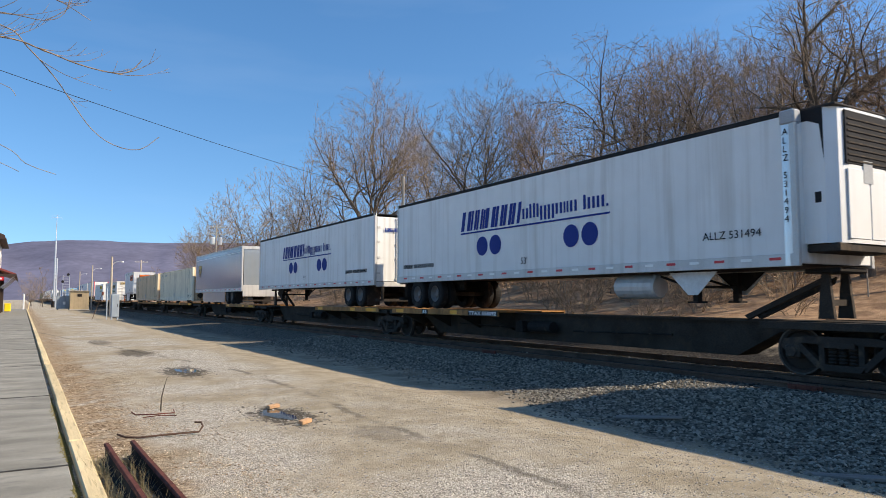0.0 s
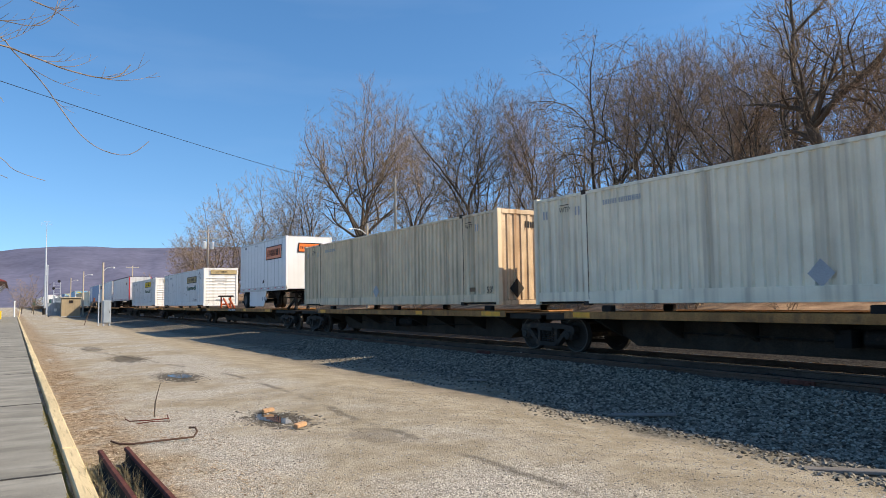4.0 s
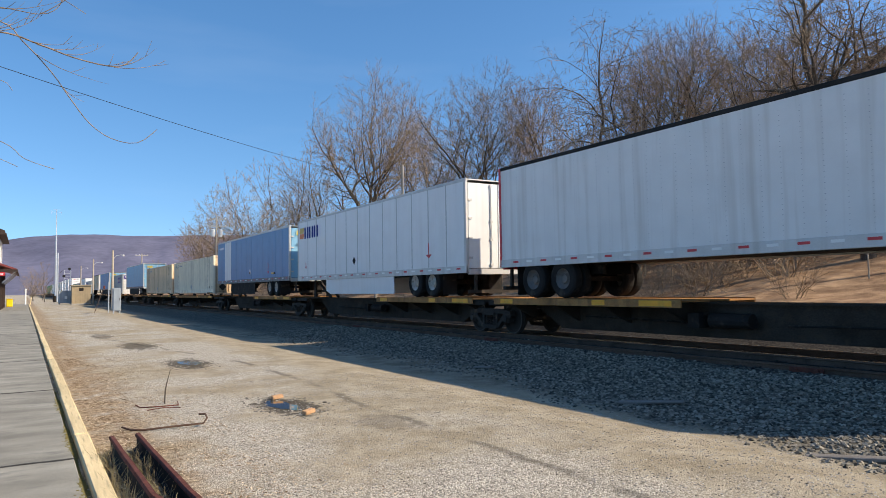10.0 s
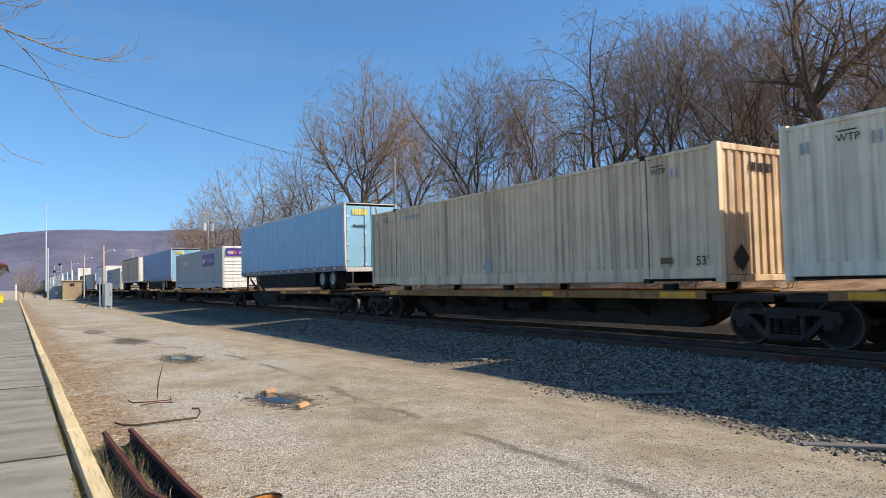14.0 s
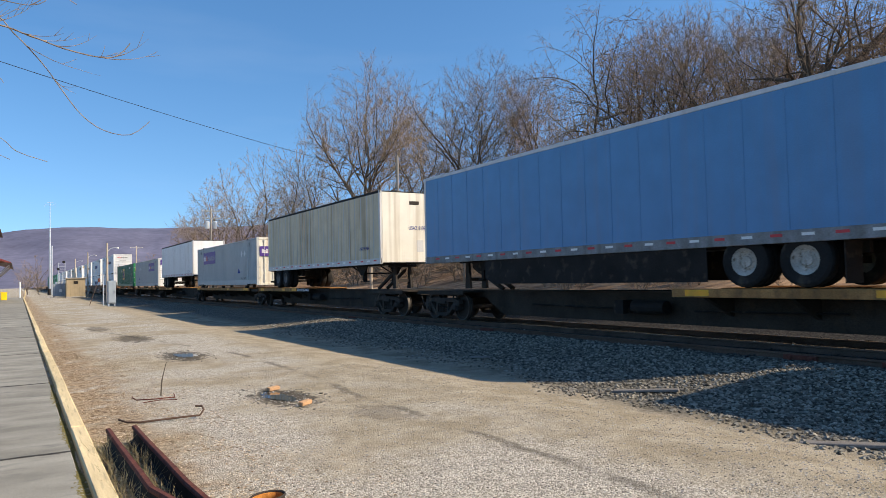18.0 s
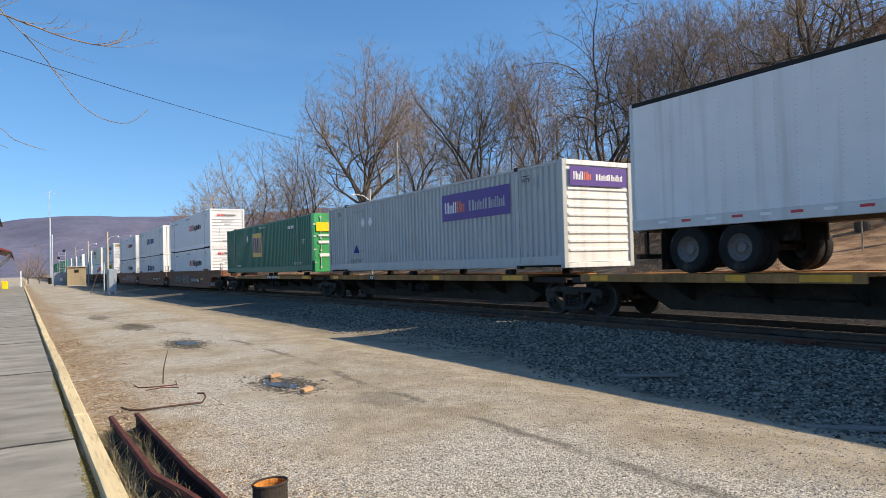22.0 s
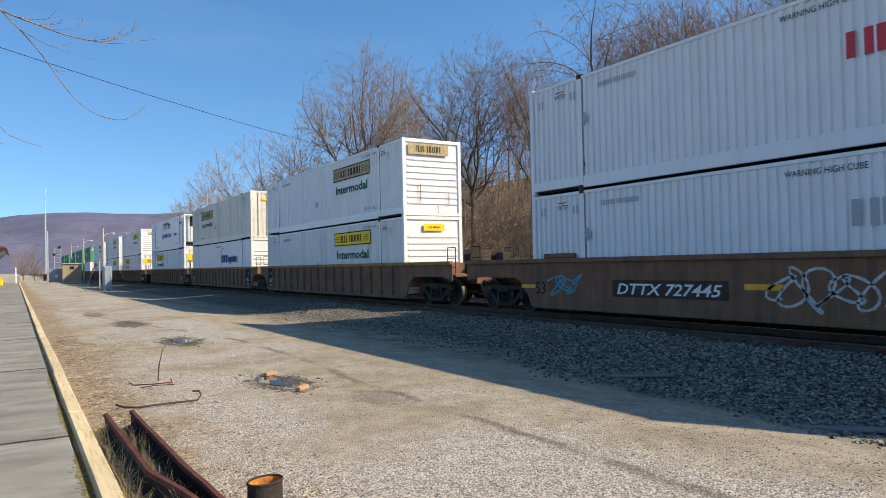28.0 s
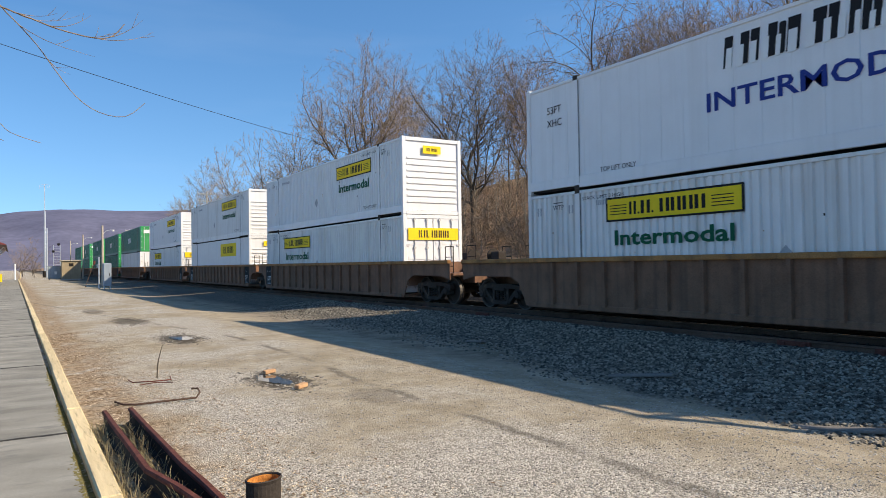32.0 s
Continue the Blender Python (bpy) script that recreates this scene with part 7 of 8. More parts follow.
part("post", rod(bmesh.new(), (0, 0, 0), (0, 0, 2.6), 0.05, seg=8), M["galv"], root)
root = thing("warning_flag", (5.1, 66.0, 0.0), "leaning dark rod with a small dull rust-red target", "flag")
part("rod", rod(bmesh.new(), (0, 0, 0), (0.75, 0, 2.3), 0.025, seg=8), M["rail"], root)
part("target", boxes((0.66, 0.82, -0.03, 0.03, 2.0, 2.32), bevel=0.02), M["rail_red"], root, "faded red target")
root = thing("relay_hut", (7.35, 120.0, 0.0), "beige relay hut with a flat roof and small vent", "hut")
part("wall", boxes((-1.28, 1.28, -1.3, 1.3, 0.12, 2.85), bevel=0.02), M["hut"], root)
part("roof", boxes((-1.45, 1.45, -1.5, 1.5, 2.85, 2.98), bevel=0.02), M["hut_roof"], root)
part("base", boxes((-1.35, 1.35, -1.4, 1.4, 0, 0.14)), M["concrete"], root)
vent = part("vent", boxes((-0.3, 0.3, -1.33, -1.3, 2.05, 2.5)), M["ink"], root, "dark louvred vent")
for k in range(5):
    part("slat", boxes((-0.28, 0.28, -1.36, -1.32, 2.08 + 0.085 * k, 2.11 + 0.085 * k)), M["truck"], vent)
root = thing("equipment_case", (5.35, 122.0, 0.0), "low blue-grey steel equipment case", "case")
part("body", boxes((-0.95, 0.95, -0.6, 0.6, 0.2, 2.05), bevel=0.04), M["case_grey"], root)
part("lid", boxes((-1.0, 1.0, -0.65, 0.65, 2.05, 2.15), bevel=0.03), M["case_grey"], root)
part("label_plate", boxes((-0.1, 0.25, -0.615, -0.6, 0.85, 1.3)), M["white_mark"], root)
for s in (-1, 1):
    part("leg", boxes((s * 0.8 - 0.06, s * 0.8 + 0.06, -0.5, 0.5, 0, 0.2)), M["truck"], root)
root = thing("signal_mast", (6.9, 150.0, 0.0), "grey lattice signal mast with a dark signal head", "signal")
bm = bmesh.new()
for s in (-1, 1):
    rod(bm, (s * 0.55, 0, 0), (s * 0.55, 0, 6.2), 0.05, seg=6)
part("frame", bm, M["galv"], root)
for k in range(12):
    part("rung", rod(bmesh.new(), (-0.55, 0, 0.5 + 0.5 * k), (0.55, 0, 0.5 + 0.5 * k), 0.03, seg=6), M["galv"], root)
part("signal_head", lathe(bmesh.new(), [(0.0, -0.1), (0.24, -0.1), (0.26, 0.0), (0.0, 0.1)], (0.3, -0.2, 6.35), "y", 16), M["ink"], root, "round black signal head")
part("signal_head", lathe(bmesh.new(), [(0.0, -0.1), (0.24, -0.1), (0.26, 0.0), (0.0, 0.1)], (-0.6, -0.2, 5.0), "y", 16), M["ink"], root, "round black signal head")
root = thing("radio_mast", (5.2, 158.0, 0.0), "tall thin grey radio mast with top antennas", "mast")
part("lower_tube", rod(bmesh.new(), (0, 0, 0), (0, 0, 13.2), 0.19, 0.15, 10), M["galv"], root)
part("upper_tube", rod(bmesh.new(), (0, 0, 13.2), (0, 0, 18.5), 0.07, 0.05, 8), M["galv"], root)
part("antenna", boxes((-0.9, 0.9, -0.02, 0.02, 18.0, 18.05), (-0.9, -0.86, -0.02, 0.02, 17.6, 18.4), (0.86, 0.9, -0.02, 0.02, 17.6, 18.4), (-0.6, 0.6, -0.02, 0.02, 18.5, 18.54)), M["galv"], root)
part("base", boxes((-0.4, 0.4, -0.4, 0.4, 0, 1.3)), M["truck"], root)
root = thing("steel_pole", (5.5, 157.0, 0.0), "shorter grey steel pole beside the mast", "pole")
part("tube", rod(bmesh.new(), (0, 0, 0), (0, 0, 9.8), 0.16, 0.13, 10), M["galv"], root)
root = thing("white_post", (0.1, 128.0, 0.0), "slim white marker post at the platform end", "post")
part("post", rod(bmesh.new(), (0, 0, 0), (0, 0, 2.45), 0.11, 0.10, 10), M["white_mark"], root)
part("cap", lathe(bmesh.new(), [(0.12, 2.4), (0.12, 2.5), (0.0, 2.55)], (0, 0, 0), "z", 10), M["white_mark"], root)
root = thing("short_post", (0.75, 131.0, 0.0), "short leaning pale post", "post")
part("post", rod(bmesh.new(), (0, 0, 0), (0.15, 0, 1.2), 0.07, seg=8), M["timber"], root)
root = thing("yellow_bin", (-1.72, 108.0, 0.06), "bright yellow plastic bin on the platform", "bin")
part("body", boxes((-0.36, 0.36, -0.3, 0.3, 0, 0.95), bevel=0.05), M["sign_yellow"], root)
part("lid", boxes((-0.39, 0.39, -0.33, 0.33, 0.95, 1.05), bevel=0.03), M["sign_yellow"], root)

# station at the far end of the platform
st = thing("station_building", (0, 0, 0), "white two-storey station with a red platform canopy", "station")
part("wall", boxes((-11.0, -2.55, 88.0, 104.0, 4.9, 8.2)), M["station_white"], st)
part("ground_floor", boxes((-11.0, -2.56, 88.01, 104.0, 0.06, 4.9)), M["station_dark"], st, "dark ground floor under the canopy")
bm = bmesh.new()
for k in range(21):
    box(bm, -2.555, -2.535, 88.0, 104.0, 4.95 + 0.15 * k, 4.965 + 0.15 * k)
    box(bm, -11.0, -2.55, 87.985, 88.005, 4.95 + 0.15 * k, 4.965 + 0.15 * k)
part("board_joint", bm, M["station_white"], st)
part("roof", prism(bmesh.new(), [(-11.6, 8.2), (-1.9, 8.2), (-1.95, 8.55), (-6.8, 10.6), (-11.55, 8.55)], 87.3, 104.6, "y"), M["station_dark"], st, "dark grey hipped roof")
part("eave", boxes((-11.7, -1.8, 87.2, 104.7, 8.12, 8.24)), M["station_dark"], st)
cn = part("canopy", prism(bmesh.new(), [(-2.55, 5.0), (-0.72, 4.28), (-0.72, 4.12), (-2.55, 4.78)], 82.5, 110.0, "y"), M["station_red"], st, "red metal canopy roof")
part("fascia", boxes((-2.55, -0.70, 82.42, 82.52, 3.95, 4.22), (-0.72, -0.66, 82.5, 110, 3.98, 4.22)), M["station_dark"], cn)
part("sign_board", boxes((-2.6, -1.75, 82.3, 82.38, 3.55, 3.92)), M["red"], cn, "red board with pale lettering bars")
for k in range(3):
    part("letter_bar", boxes((-2.5 + 0.22 * k, -2.35 + 0.22 * k, 82.29, 82.3, 3.65, 3.82)), M["white_mark"], cn)
for y in (88.0, 95.0, 102.0):
    post = part("canopy_post", boxes((-2.3, -2.12, y - 0.09, y + 0.09, 0.06, 4.7)), M["station_dark"], st)
    part("brace", rod(bmesh.new(), (-2.15, y, 2.9), (-0.9, y, 4.15), 0.07, seg=6), M["station_white"], post)
for y in (91.5, 98.5):
    wn_ = part("window", boxes((-2.56, -2.5, y - 0.6, y + 0.6, 5.6, 7.4)), M["ink"], st, "dark window")
    part("window_frame", boxes((-2.60, -2.5, y - 0.7, y - 0.6, 5.5, 7.5), (-2.60, -2.5, y + 0.6, y + 0.7, 5.5, 7.5), (-2.60, -2.5, y - 0.7, y + 0.7, 7.4, 7.5), (-2.60, -2.5, y - 0.7, y + 0.7, 5.5, 5.6)), M["station_white"], wn_)

# a tree beside the platform, of which only limb tips hang into view
rng = random.Random(77)
root = thing("platform_tree", (-6.5, 8.2, 0.0), "bare tree beside the platform with drooping thin branches", "tree")
trunk_lists, twig_lists = ([], []), ([], [])
P = Vector((6.5, -8.2, 0))
tube(*trunk_lists, [Vector((0, 0, -0.2)), Vector((0.1, 0.1, 2)), Vector((0, 0.2, 4.2)), Vector((-0.3, 0.1, 7.5))], [0.3, 0.24, 0.2, 0.1], 10)


def limb(start, stops, r, kids=5, droop=0.0, seed=0):
    """A thin limb from the trunk through a few bearings, smoothly bent, with twigs that curl up at their tips."""
    r2 = random.Random(seed)
    pts = [Vector(start)] + [bearing(a, e, 9.0) + P for a, e in stops]
    ext = [pts[0]] + pts + [pts[-1]]
    fine = []
    for k in range(len(pts) - 1):
        a, b, c, d = ext[k:k + 4]
        n = max(3, int((c - b).length / 0.08))
        for i in range(n):
            t = i / n
            fine.append(0.5 * (2 * b + (c - a) * t + (2 * a - 5 * b + 4 * c - d) * t * t + (3 * b - a - 3 * c + d) * t ** 3))
    fine.append(pts[-1])
    n = len(fine) - 1
    tube(*twig_lists, fine, [r * (1 - 0.85 * i / n) + 0.0018 for i in range(n + 1)], 6)
    for k in range(kids):
        f = 0.42 + 0.57 * (k + r2.random()) / kids
        i = min(int(n * f), n - 1)
        d = (fine[min(i + 2, n)] - fine[max(i - 1, 0)]).normalized()
        side = Vector((r2.uniform(0.0, 0.5), r2.uniform(-0.8, 0.8), r2.uniform(-0.8, 0.45)))
        d = (d * 0.9 + side * 0.55).normalized()
        tw = [fine[i]]
        ln = r2.uniform(0.25, 0.95)
        for j in range(8):
            d = (d + Vector((0.02, r2.gauss(0, 0.03), 0.12 - droop + r2.gauss(0, 0.03)))).normalized()
            tw.append(tw[-1] + d * ln / 8)
        tube(*twig_lists, tw, [0.0058 * (1 - 0.1 * j) for j in range(9)], 4)
        for j in range(r2.randint(1, 4)):
            p1 = tw[r2.randint(2, 7)]
            d1 = (d * 0.6 + Vector((r2.uniform(-0.3, 0.5), r2.uniform(-0.4, 0.4), r2.uniform(-0.2, 0.6)))).normalized()
            q1 = p1 + d1 * r2.uniform(0.04, 0.22)
            tube(*twig_lists, [p1, p1.lerp(q1, 0.5) + Vector((0, 0, -0.006)), q1], [0.0035, 0.003, 0.0018], 3)


limb((0, 0.2, 4.3), [(-9, 17.0), (-2.2, 18.0), (0.5, 17.6), (2.8, 17.0), (5.2, 16.7), (6.4, 17.0), (7.2, 17.9)], 0.024, 20, seed=1)
limb((0, 0.2, 4.2), [(-9, 19.0), (-2.2, 18.8), (-0.4, 17.6), (1.4, 15.8), (2.5, 14.3), (3.9, 12.5), (5.4, 11.5), (7.2, 11.3), (8.6, 12.4)], 0.014, 4, 0.05, seed=2)
limb((0, 0.2, 4.9), [(-9, 19.0), (-2.2, 19.6), (0.6, 19.6), (1.8, 20.3), (2.2, 21.6)], 0.012, 12, seed=3)
limb((0, 0.2, 5.6), [(-9, 22.0), (-2, 21.4), (1.0, 21.2), (3.6, 20.1)], 0.012, 12, seed=4)
limb((0, 0.2, 3.4), [(-9, 13.0), (-1.9, 10.8), (-0.2, 9.6), (1.7, 9.0)], 0.010, 2, seed=5)
limb((0, 0.2, 3.2), [(-9, 12.5), (-2.2, 9.7), (-0.6, 9.0)], 0.008, 1, seed=6)
limb((0, 0.2, 3.6), [(-9, 16.0), (-2.2, 15.0), (-1.0, 14.2)], 0.008, 2, seed=7)
part("trunk", mesh_from("trunk", trunk_lists, M["bark"]), None, root)
part("branch", mesh_from("branch", twig_lists, M["branch"]), None, root, "thin bare drooping branches")


# ---- small things in the yard ----
def gz0(x, y):
    return ground_z(x, y)


for x, y, a, lab in ((3.30, 9.0, 25, "orange brick lying beside a muddy hole"), (3.34, 10.5, 10, "worn tan brick lying in a muddy hole")):
    ob = solid("loose_brick", boxes((-0.09, 0.09, -0.042, 0.042, 0.0, 0.055), bevel=0.008), M["brick"], lab, "brick", "loose bricks")
    ob.matrix_world = pose(x, y, gz0(x, y) + 0.012, 4, -5, a)


def pool(name, x, y, rx, ry, material, z, seed, label):
    """A shallow irregular patch, slightly domed at its rim."""
    r = random.Random(seed)
    ph = [r.uniform(0, 6.3) for _ in range(5)]
    bm = bmesh.new()
    c = bm.verts.new((0, 0, 0))
    ring, n = [], 40
    for i in range(n):
        t = 2 * math.pi * i / n
        k = 1 + 0.18 * math.sin(2 * t + ph[0]) + 0.12 * math.sin(3 * t + ph[1]) + 0.08 * math.sin(7 * t + ph[2]) + 0.05 * math.sin(11 * t + ph[3])
        ring.append(bm.verts.new((rx * k * math.cos(t), ry * k * math.sin(t), 0)))
    for i in range(n):
        bm.faces.new((c, ring[i], ring[(i + 1) % n]))
    ob = solid(name, bm, M[material], label, "puddle" if material == "water" else "ground", kind="structure")
    ob.location = (x, y, gz0(x, y) + z)
    return ob


pool("puddle", 3.22, 9.95, 0.19, 0.46, "water", 0.006, 5, "small dark puddle in a muddy hole")
pool("puddle", 3.32, 17.0, 0.2, 0.55, "water", 0.006, 7, "shallow puddle reflecting the sky")

# two rusted rails lying beside the timber, one bent
for k, (x, bend) in enumerate(((0.83, 0.10), (1.08, 0.02))):
    root = thing("scrap_rail", (x, 0, 0.02), "rust-red scrap rail lying in the litter" if k else "bent rust-red scrap rail lying in the litter", "rail", "scrap rails")
    ys = [8.05, 7.2, 6.2, 5.55, 5.0, 4.2, 3.2]
    xs = [-0.03, -0.02, 0.0, 0.01, 0.02 + bend, 0.04 + 2.2 * bend, 0.08 + 3.2 * bend]
    head = [(0.014, 0.128), (0.025, 0.136), (0.027, 0.158), (0.018, 0.172), (-0.018, 0.172), (-0.027, 0.158), (-0.025, 0.136), (-0.014, 0.128)]
    web = [(-0.05, 0.0), (0.05, 0.0), (0.05, 0.012), (0.011, 0.028), (0.011, 0.13), (-0.011, 0.13), (-0.011, 0.028), (-0.05, 0.012)]
    # web and foot get black paint in place of the shade below the head
    for nm, o, paint, note in (("rail_head", head, "rail_red", ""), ("rail_web", web, "black", "web and foot coloured black for shade")):
        bm = bmesh.new()
        rings = [[bm.verts.new((xx + u, y, w - (0.02 if j > 4 else 0))) for u, w in o] for j, (xx, y) in enumerate(zip(xs, ys))]
        for a, b in zip(rings, rings[1:]):
            for i in range(len(o)):
                bm.faces.new((a[i], a[(i + 1) % len(o)], b[(i + 1) % len(o)], b[i]))
        bm.faces.new(rings[0])
        bm.faces.new(rings[-1][::-1])
        part(nm, bm, M[paint], root, note)
root = thing("angle_iron", (0.97, 4.84, -0.01), "short rusty brown angle iron lying beside the rails", "scrap")
part("leg", boxes((-0.02, 0.28, -0.35, -0.33, 0.0, 0.07)), M["rail"], root)
part("leg", boxes((-0.02, 0.28, -0.35, -0.27, 0.0, 0.01)), M["rail"], root)
root.rotation_euler = (0, 0, radians(50))

# rusty can
root = thing("rusty_can", (1.42, 4.62, 0.0), "black metal can with a rust-orange inside", "can")
root.scale = (1.2, 0.92, 1.0)
root.rotation_euler = (0, 0, 0.4)
bm = lathe(bmesh.new(), [(0.100, 0.0), (0.106, 0.02), (0.106, 0.23), (0.112, 0.25), (0.106, 0.258), (0.099, 0.25), (0.098, 0.10)], (0, 0, 0), "z", 28, False)
part("wall", bm, M["truck"], root)
part("inside", lathe(bmesh.new(), [(0.0975, 0.245), (0.096, 0.16), (0.0, 0.15)], (0, 0, 0), "z", 28, False), M["rust_orange"], root, "rust-orange inside")

# bent rod, wire bits, stick
lists = ([], [])
tube(*lists, [Vector(p) for p in ((1.05, 9.4, 0.03), (1.12, 9.22, 0.02), (1.25, 9.12, 0.02), (1.6, 9.08, 0.03), (1.93, 9.02, 0.04), (1.98, 9.04, 0.10), (1.97, 9.1, 0.14), (1.90, 9.14, 0.14))], [0.013] * 8, 8)
tagged(new("bent_rod", mesh_from("bent_rod", lists, M["rail"])), "bent dark iron rod lying on the litter", "rod")
lists = ([], [])
tube(*lists, [Vector(p) for p in ((1.42, 11.1, 0.03), (1.45, 10.9, 0.02), (1.7, 10.75, 0.03), (1.95, 10.75, 0.03), (1.97, 10.95, 0.05))], [0.009] * 5, 7)
tube(*lists, [Vector(p) for p in ((1.5, 10.6, 0.02), (1.72, 10.62, 0.03), (1.93, 10.5, 0.03))], [0.007] * 3, 7)
tagged(new("rusty_wire", mesh_from("rusty_wire", lists, M["rail_red"])), "rusty twisted wire on the ground", "wire")
lists = ([], [])
tube(*lists, [Vector(p) for p in ((1.83, 11.2, -0.02), (1.84, 11.2, 0.2), (1.87, 11.22, 0.33), (1.91, 11.2, 0.5))], [0.010, 0.009, 0.007, 0.003], 6)
tagged(new("dead_stick", mesh_from("dead_stick", lists, M["bark"])), "thin dead stick standing in the gravel", "stick")
# planks at the foot of the ballast
for x, y, ln, a in ((8.05, 7.35, 0.95, 128), (7.35, 3.65, 1.5, 121), (8.5, 12.4, 0.5, 100)):
    ob = solid("loose_plank", boxes((-ln / 2, ln / 2, -0.075, 0.075, 0, 0.04), bevel=0.008), M["plank"], "grey weathered plank half sunk in the gravel", "plank", "loose planks")
    ob.matrix_world = pose(x, y, gz0(x, y) + 0.012, 2, 3, a)

# moss between asphalt and timber
r = random.Random(12)
vs, fs = [], []
for k in range(6000):
    y = 3.6 + 10 * r.random() ** 1.6
    x = 0.462 + r.gauss(0, 0.017) * (1 + 0.8 * math.sin(y * 2.3))
    s = r.uniform(0.004, 0.011)
    b = len(vs)
    z = 0.06
    z = 0.0 if x > 0.44 else 0.06
    vs += [(x - s, y - s, z), (x + s, y - s, z), (x + s, y + s, z), (x - s, y + s, z), (x + r.uniform(-0.01, 0.01), y, z + s * 0.8)]
    fs += [(b, b + 1, b + 4), (b + 1, b + 2, b + 4), (b + 2, b + 3, b + 4), (b + 3, b, b + 4)]
ob = new("moss", mesh_from("moss", (vs, fs), M["moss"]))
tagged(ob, "green moss along the platform edge", "moss", kind="stuff")


# ballast stones, gravel and litter
def stones(name, count, place, size, material, label, seed, squash=0.7):
    """Many small angular stones in one mesh."""
    r = np.random.RandomState(seed)
    base = np.array([(1, 0, -0.3), (-0.5, 0.87, -0.3), (-0.5, -0.87, -0.3), (0.55, 0.7, 0.5), (-0.9, 0.05, 0.45), (0.45, -0.8, 0.55), (0.05, 0.0, 0.95)])
    tri = np.array([(0, 2, 1), (0, 1, 3), (1, 2, 4), (2, 0, 5), (1, 4, 3), (2, 5, 4), (0, 3, 5), (3, 4, 6), (4, 5, 6), (5, 3, 6)])
    xy = place(r, count)
    v = base[None] * r.uniform(0.75, 1.25, (count, 7, 3))
    s = size[0] + (size[1] - size[0]) * r.rand(count, 1, 1) ** 1.6
    v = v * s * np.array((1, 1, squash))
    a = r.uniform(0, 6.283, count)
    c, q = np.cos(a)[:, None], np.sin(a)[:, None]
    v = np.stack([v[:, :, 0] * c - v[:, :, 1] * q, v[:, :, 0] * q + v[:, :, 1] * c, v[:, :, 2]], 2)
    z = np.array([ground_z(x, y) for x, y in xy])
    v = v + np.concatenate([xy, z[:, None] + s[:, :, 0] * 0.15], 1)[:, None, :]
    f = (tri[None] + (np.arange(count) * 7)[:, None, None]).reshape(-1, 3)
    me = bpy.data.meshes.new(name)
    me.from_pydata(v.reshape(-1, 3).tolist(), [], f.tolist())
    me.materials.append(material)
    return tagged(new(name, me), label, "gravel", kind="stuff")


def island_material(name, dark, light, rough=0.9):
    m = bpy.data.materials.new(name)
    m.use_nodes = True
    n, l = m.node_tree.nodes, m.node_tree.links
    b = n["Principled BSDF"]
    b.inputs["Roughness"].default_value, b.inputs["Specular IOR Level"].default_value = rough, 0.1
    g = n.new("ShaderNodeNewGeometry")
    mx = n.new("ShaderNodeMix")
    mx.data_type = "RGBA"
    mx.inputs[6].default_value, mx.inputs[7].default_value = (*dark, 1), (*light, 1)
    l.new(g.outputs["Random Per Island"], mx.inputs[0])
    t = n.new("ShaderNodeTexNoise")
    t.inputs["Scale"].default_value = 60
    co = n.new("ShaderNodeTexCoord")
    l.new(co.outputs["Object"], t.inputs["Vector"])
    ov = n.new("ShaderNodeMix")
    ov.data_type, ov.blend_type = "RGBA", "OVERLAY"
    ov.inputs[0].default_value = 0.3
    l.new(mx.outputs[2], ov.inputs[6])
    l.new(t.outputs["Fac"], ov.inputs[7])
    l.new(ov.outputs[2], b.inputs["Base Color"])
    return m


def spread(x0, x1, y0, y1, power=1.5):
    def place(r, n):
        y = y0 + (y1 - y0) * r.rand(n) ** power
        return np.stack([x0 + (x1 - x0) * r.rand(n), y], 1)
    return place


def shoulder(r, n):
    y = 2.2 + 26 * r.rand(n) ** 1.7
    f = np.clip((y - 6) / 7, 0, 1)
    x = 7.05 + 1.3 * f * f * (3 - 2 * f) * (1 - 0.6 * r.rand(n)) + 4.0 * r.rand(n) ** 0.85 + 0.25 * np.sin(y * 1.3) + r.normal(0, 0.12, n)
    return np.stack([x, y], 1)


stones("ballast", 30000, shoulder, (0.014, 0.038), island_material("ballast_stone", (0.045, 0.040, 0.033), (0.33, 0.298, 0.24)), "angular grey crushed-stone ballast", 1)
# track stones coloured darker too, for the shade under the cars
stones("track_ballast", 5000, spread(11.0, 16.2, 2, 26, 1.4), (0.018, 0.042), island_material("shade_dark_track_stone", (0.025, 0.022, 0.02), (0.09, 0.08, 0.07)), "oily crushed stone between the ties, darkened as under-train shade", 2)
stones("gravel", 14000, spread(1.9, 7.0, 2.6, 13, 1.5), (0.004, 0.013), island_material("yard_gravel", (0.16, 0.14, 0.115), (0.52, 0.49, 0.44)), "fine pale gravel over the yard", 3, 0.55)


def round_holes(r, n):
    k = r.randint(0, 3, n)
    a, d = r.uniform(0, 6.283, n), 0.55 + 0.9 * r.rand(n)
    return np.stack([3.27 + 0.42 * d * np.cos(a), np.where(k < 2, 9.85, 16.9) + np.where(k < 2, 0.85, 1.2) * d * np.sin(a)], 1)


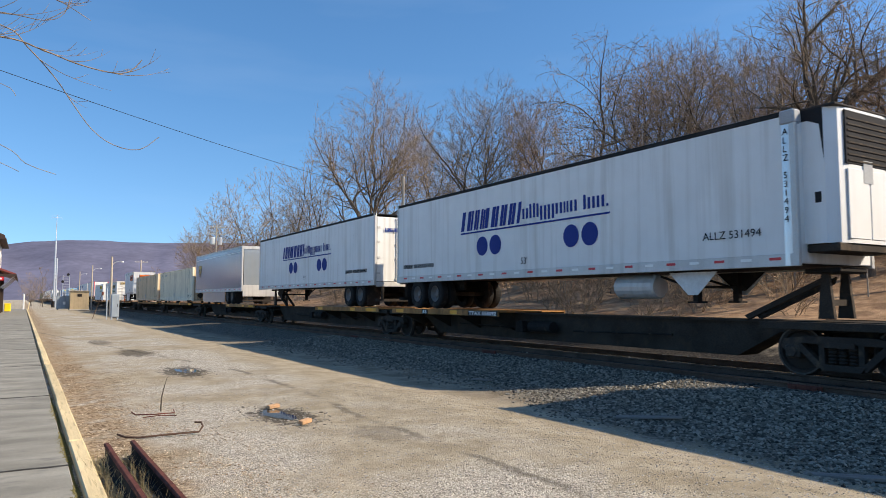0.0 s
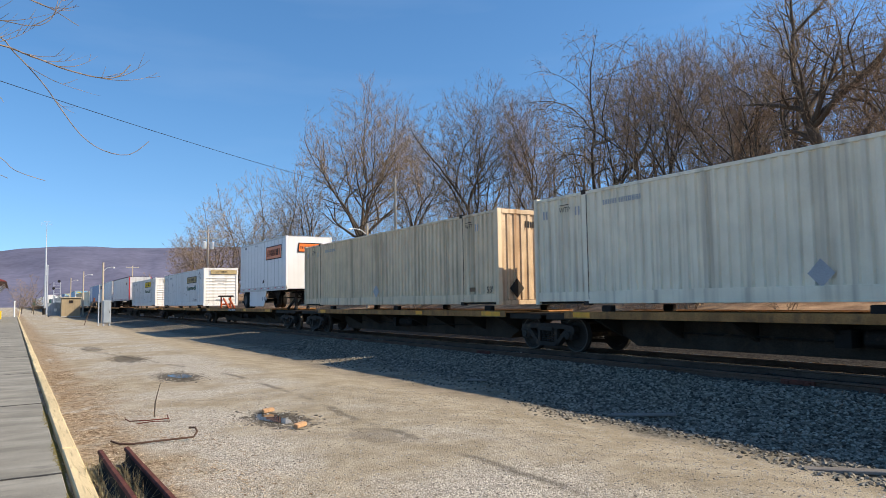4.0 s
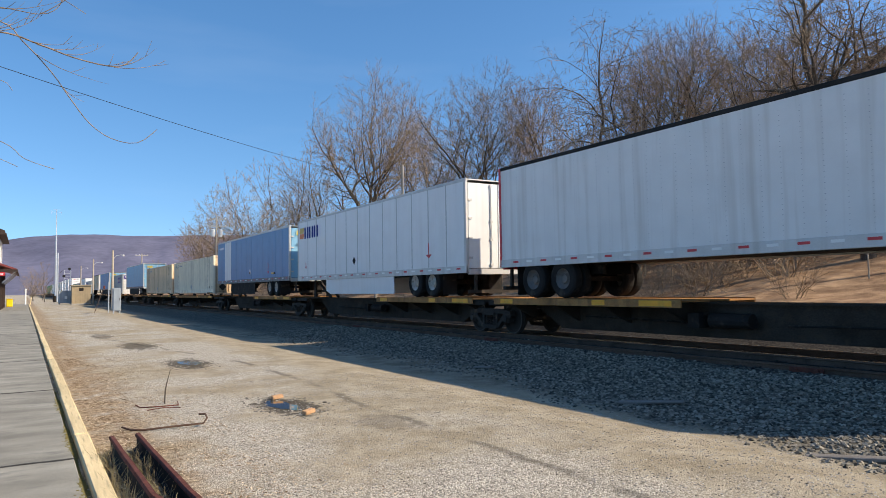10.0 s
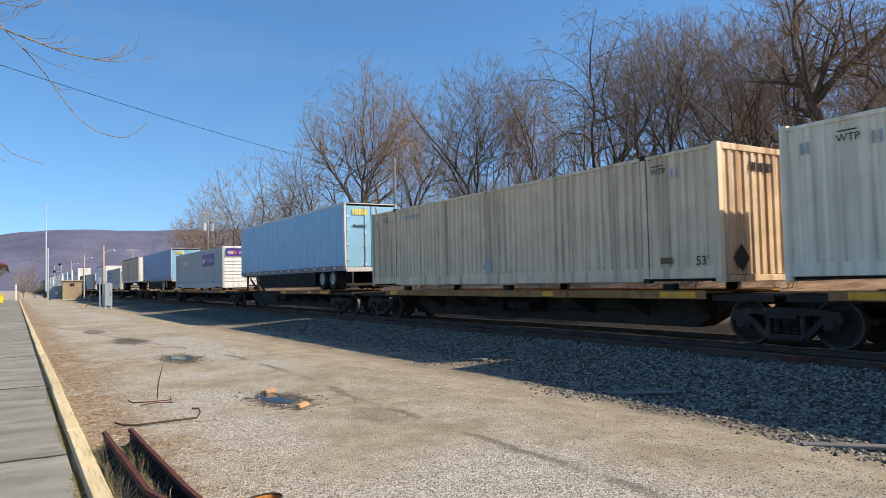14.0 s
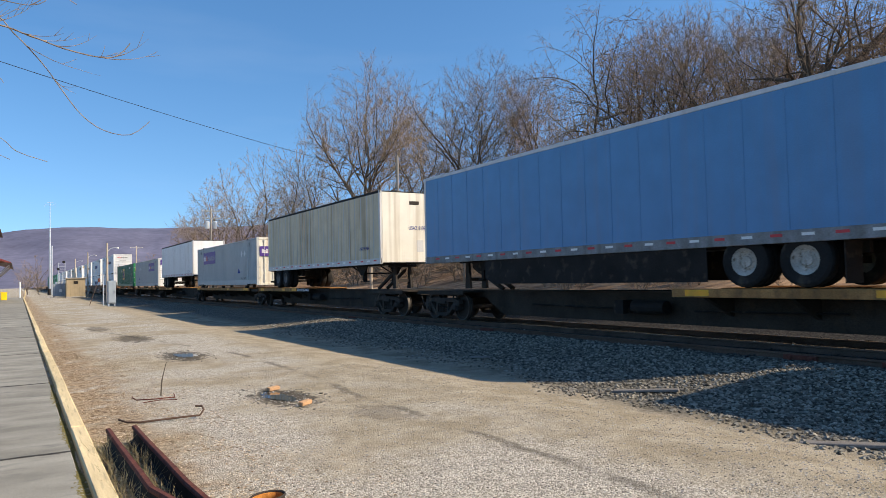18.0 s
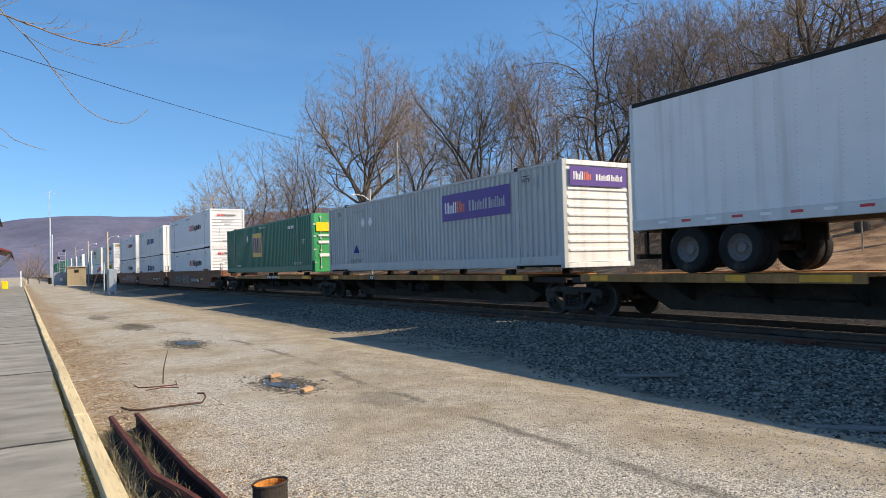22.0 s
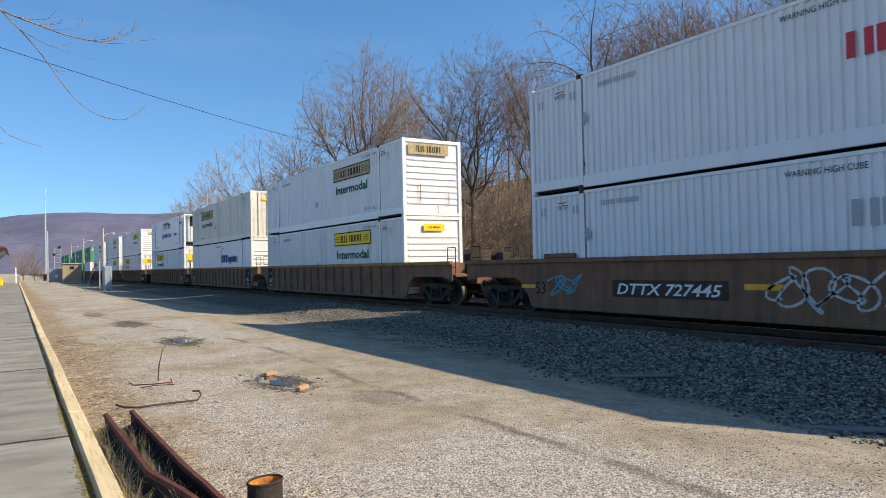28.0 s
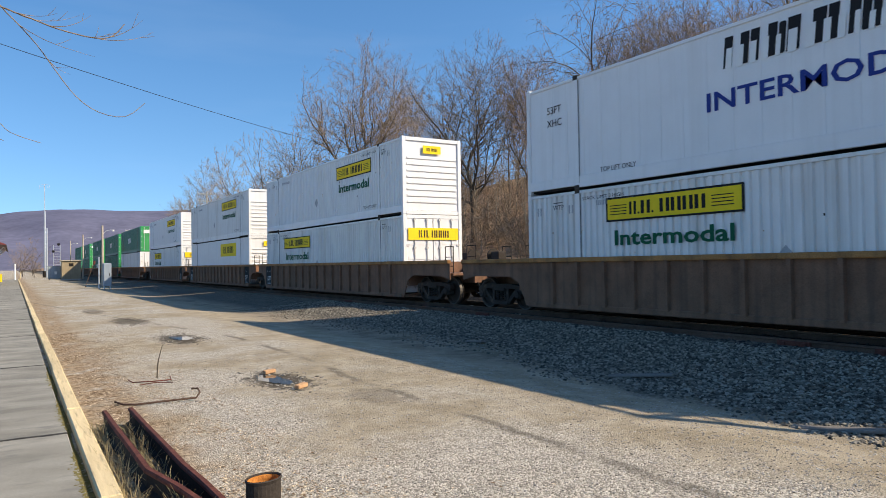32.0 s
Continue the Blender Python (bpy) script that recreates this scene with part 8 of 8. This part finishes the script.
stones("hole_rim_stones", 240, round_holes, (0.01, 0.028), island_material("rim_stone", (0.12, 0.10, 0.08), (0.45, 0.41, 0.35)), "loose stones round the muddy holes", 8)


def litter_leaves(count, seed):
    r = random.Random(seed)
    vs, fs = [], []
    for k in range(count):
        x, y = 0.72 + abs(r.gauss(0, 0.75)), 3.4 + 17 * r.random() ** 1.6
        if noise.noise((x * 1.7, y * 0.9, 3)) < r.uniform(-0.35, 0.25):
            continue
        s = r.uniform(0.005, 0.019)
        a, tz = r.uniform(0, 6.28), r.uniform(-0.6, 0.6)
        c, q = math.cos(a), math.sin(a)
        z = ground_z(x, y) + r.uniform(0.002, 0.008)
        b = len(vs)
        for u, w, h in ((-1.4, 0, 0), (0, -0.6, 0.25), (1.4, 0, 0.1), (0, 0.6, 0.3)):
            vs.append((x + s * (u * c - w * q), y + s * (u * q + w * c), z + s * (h + tz * u * 0.3)))
        fs.append((b, b + 1, b + 2, b + 3))
    me = bpy.data.meshes.new("leaf_litter")
    me.from_pydata(vs, [], fs)
    me.materials.append(island_material("leaf_litter", (0.16, 0.085, 0.04), (0.76, 0.62, 0.44)))
    return tagged(new("leaf_litter", me), "scattered pale dead leaves beside the timber", "leaves", kind="stuff")


litter_leaves(24000, 4)
# dry grass round the scrap rails
r = random.Random(9)
lists = ([], [])
for k in range(900):
    x, y = r.choice((0.70, 0.96)) + r.gauss(0, 0.035), r.uniform(3.2, 7.9)
    h = r.uniform(0.06, 0.22)
    d = Vector((r.gauss(0, 0.35), r.gauss(0, 0.35), 1)).normalized()
    p = Vector((x, y, 0.0))
    tube(*lists, [p, p + d * h * 0.6, p + d * h + Vector((d.x, d.y, -0.1)) * h * 0.3], [0.0022, 0.0017, 0.0006], 3)
tagged(new("dry_grass", mesh_from("dry_grass", lists, M["straw"])), "tufts of dry straw-coloured grass round the rails", "grass", kind="stuff")


def motions():
    """The whole train rolls towards the viewer and past at an even speed."""
    for ob, u, z in TRAIN:
        walk(ob, [(t, pose(TRACK_X, u - SPEED * t, z)) for t in (0.0, 16.0, 32.0)])


motions()
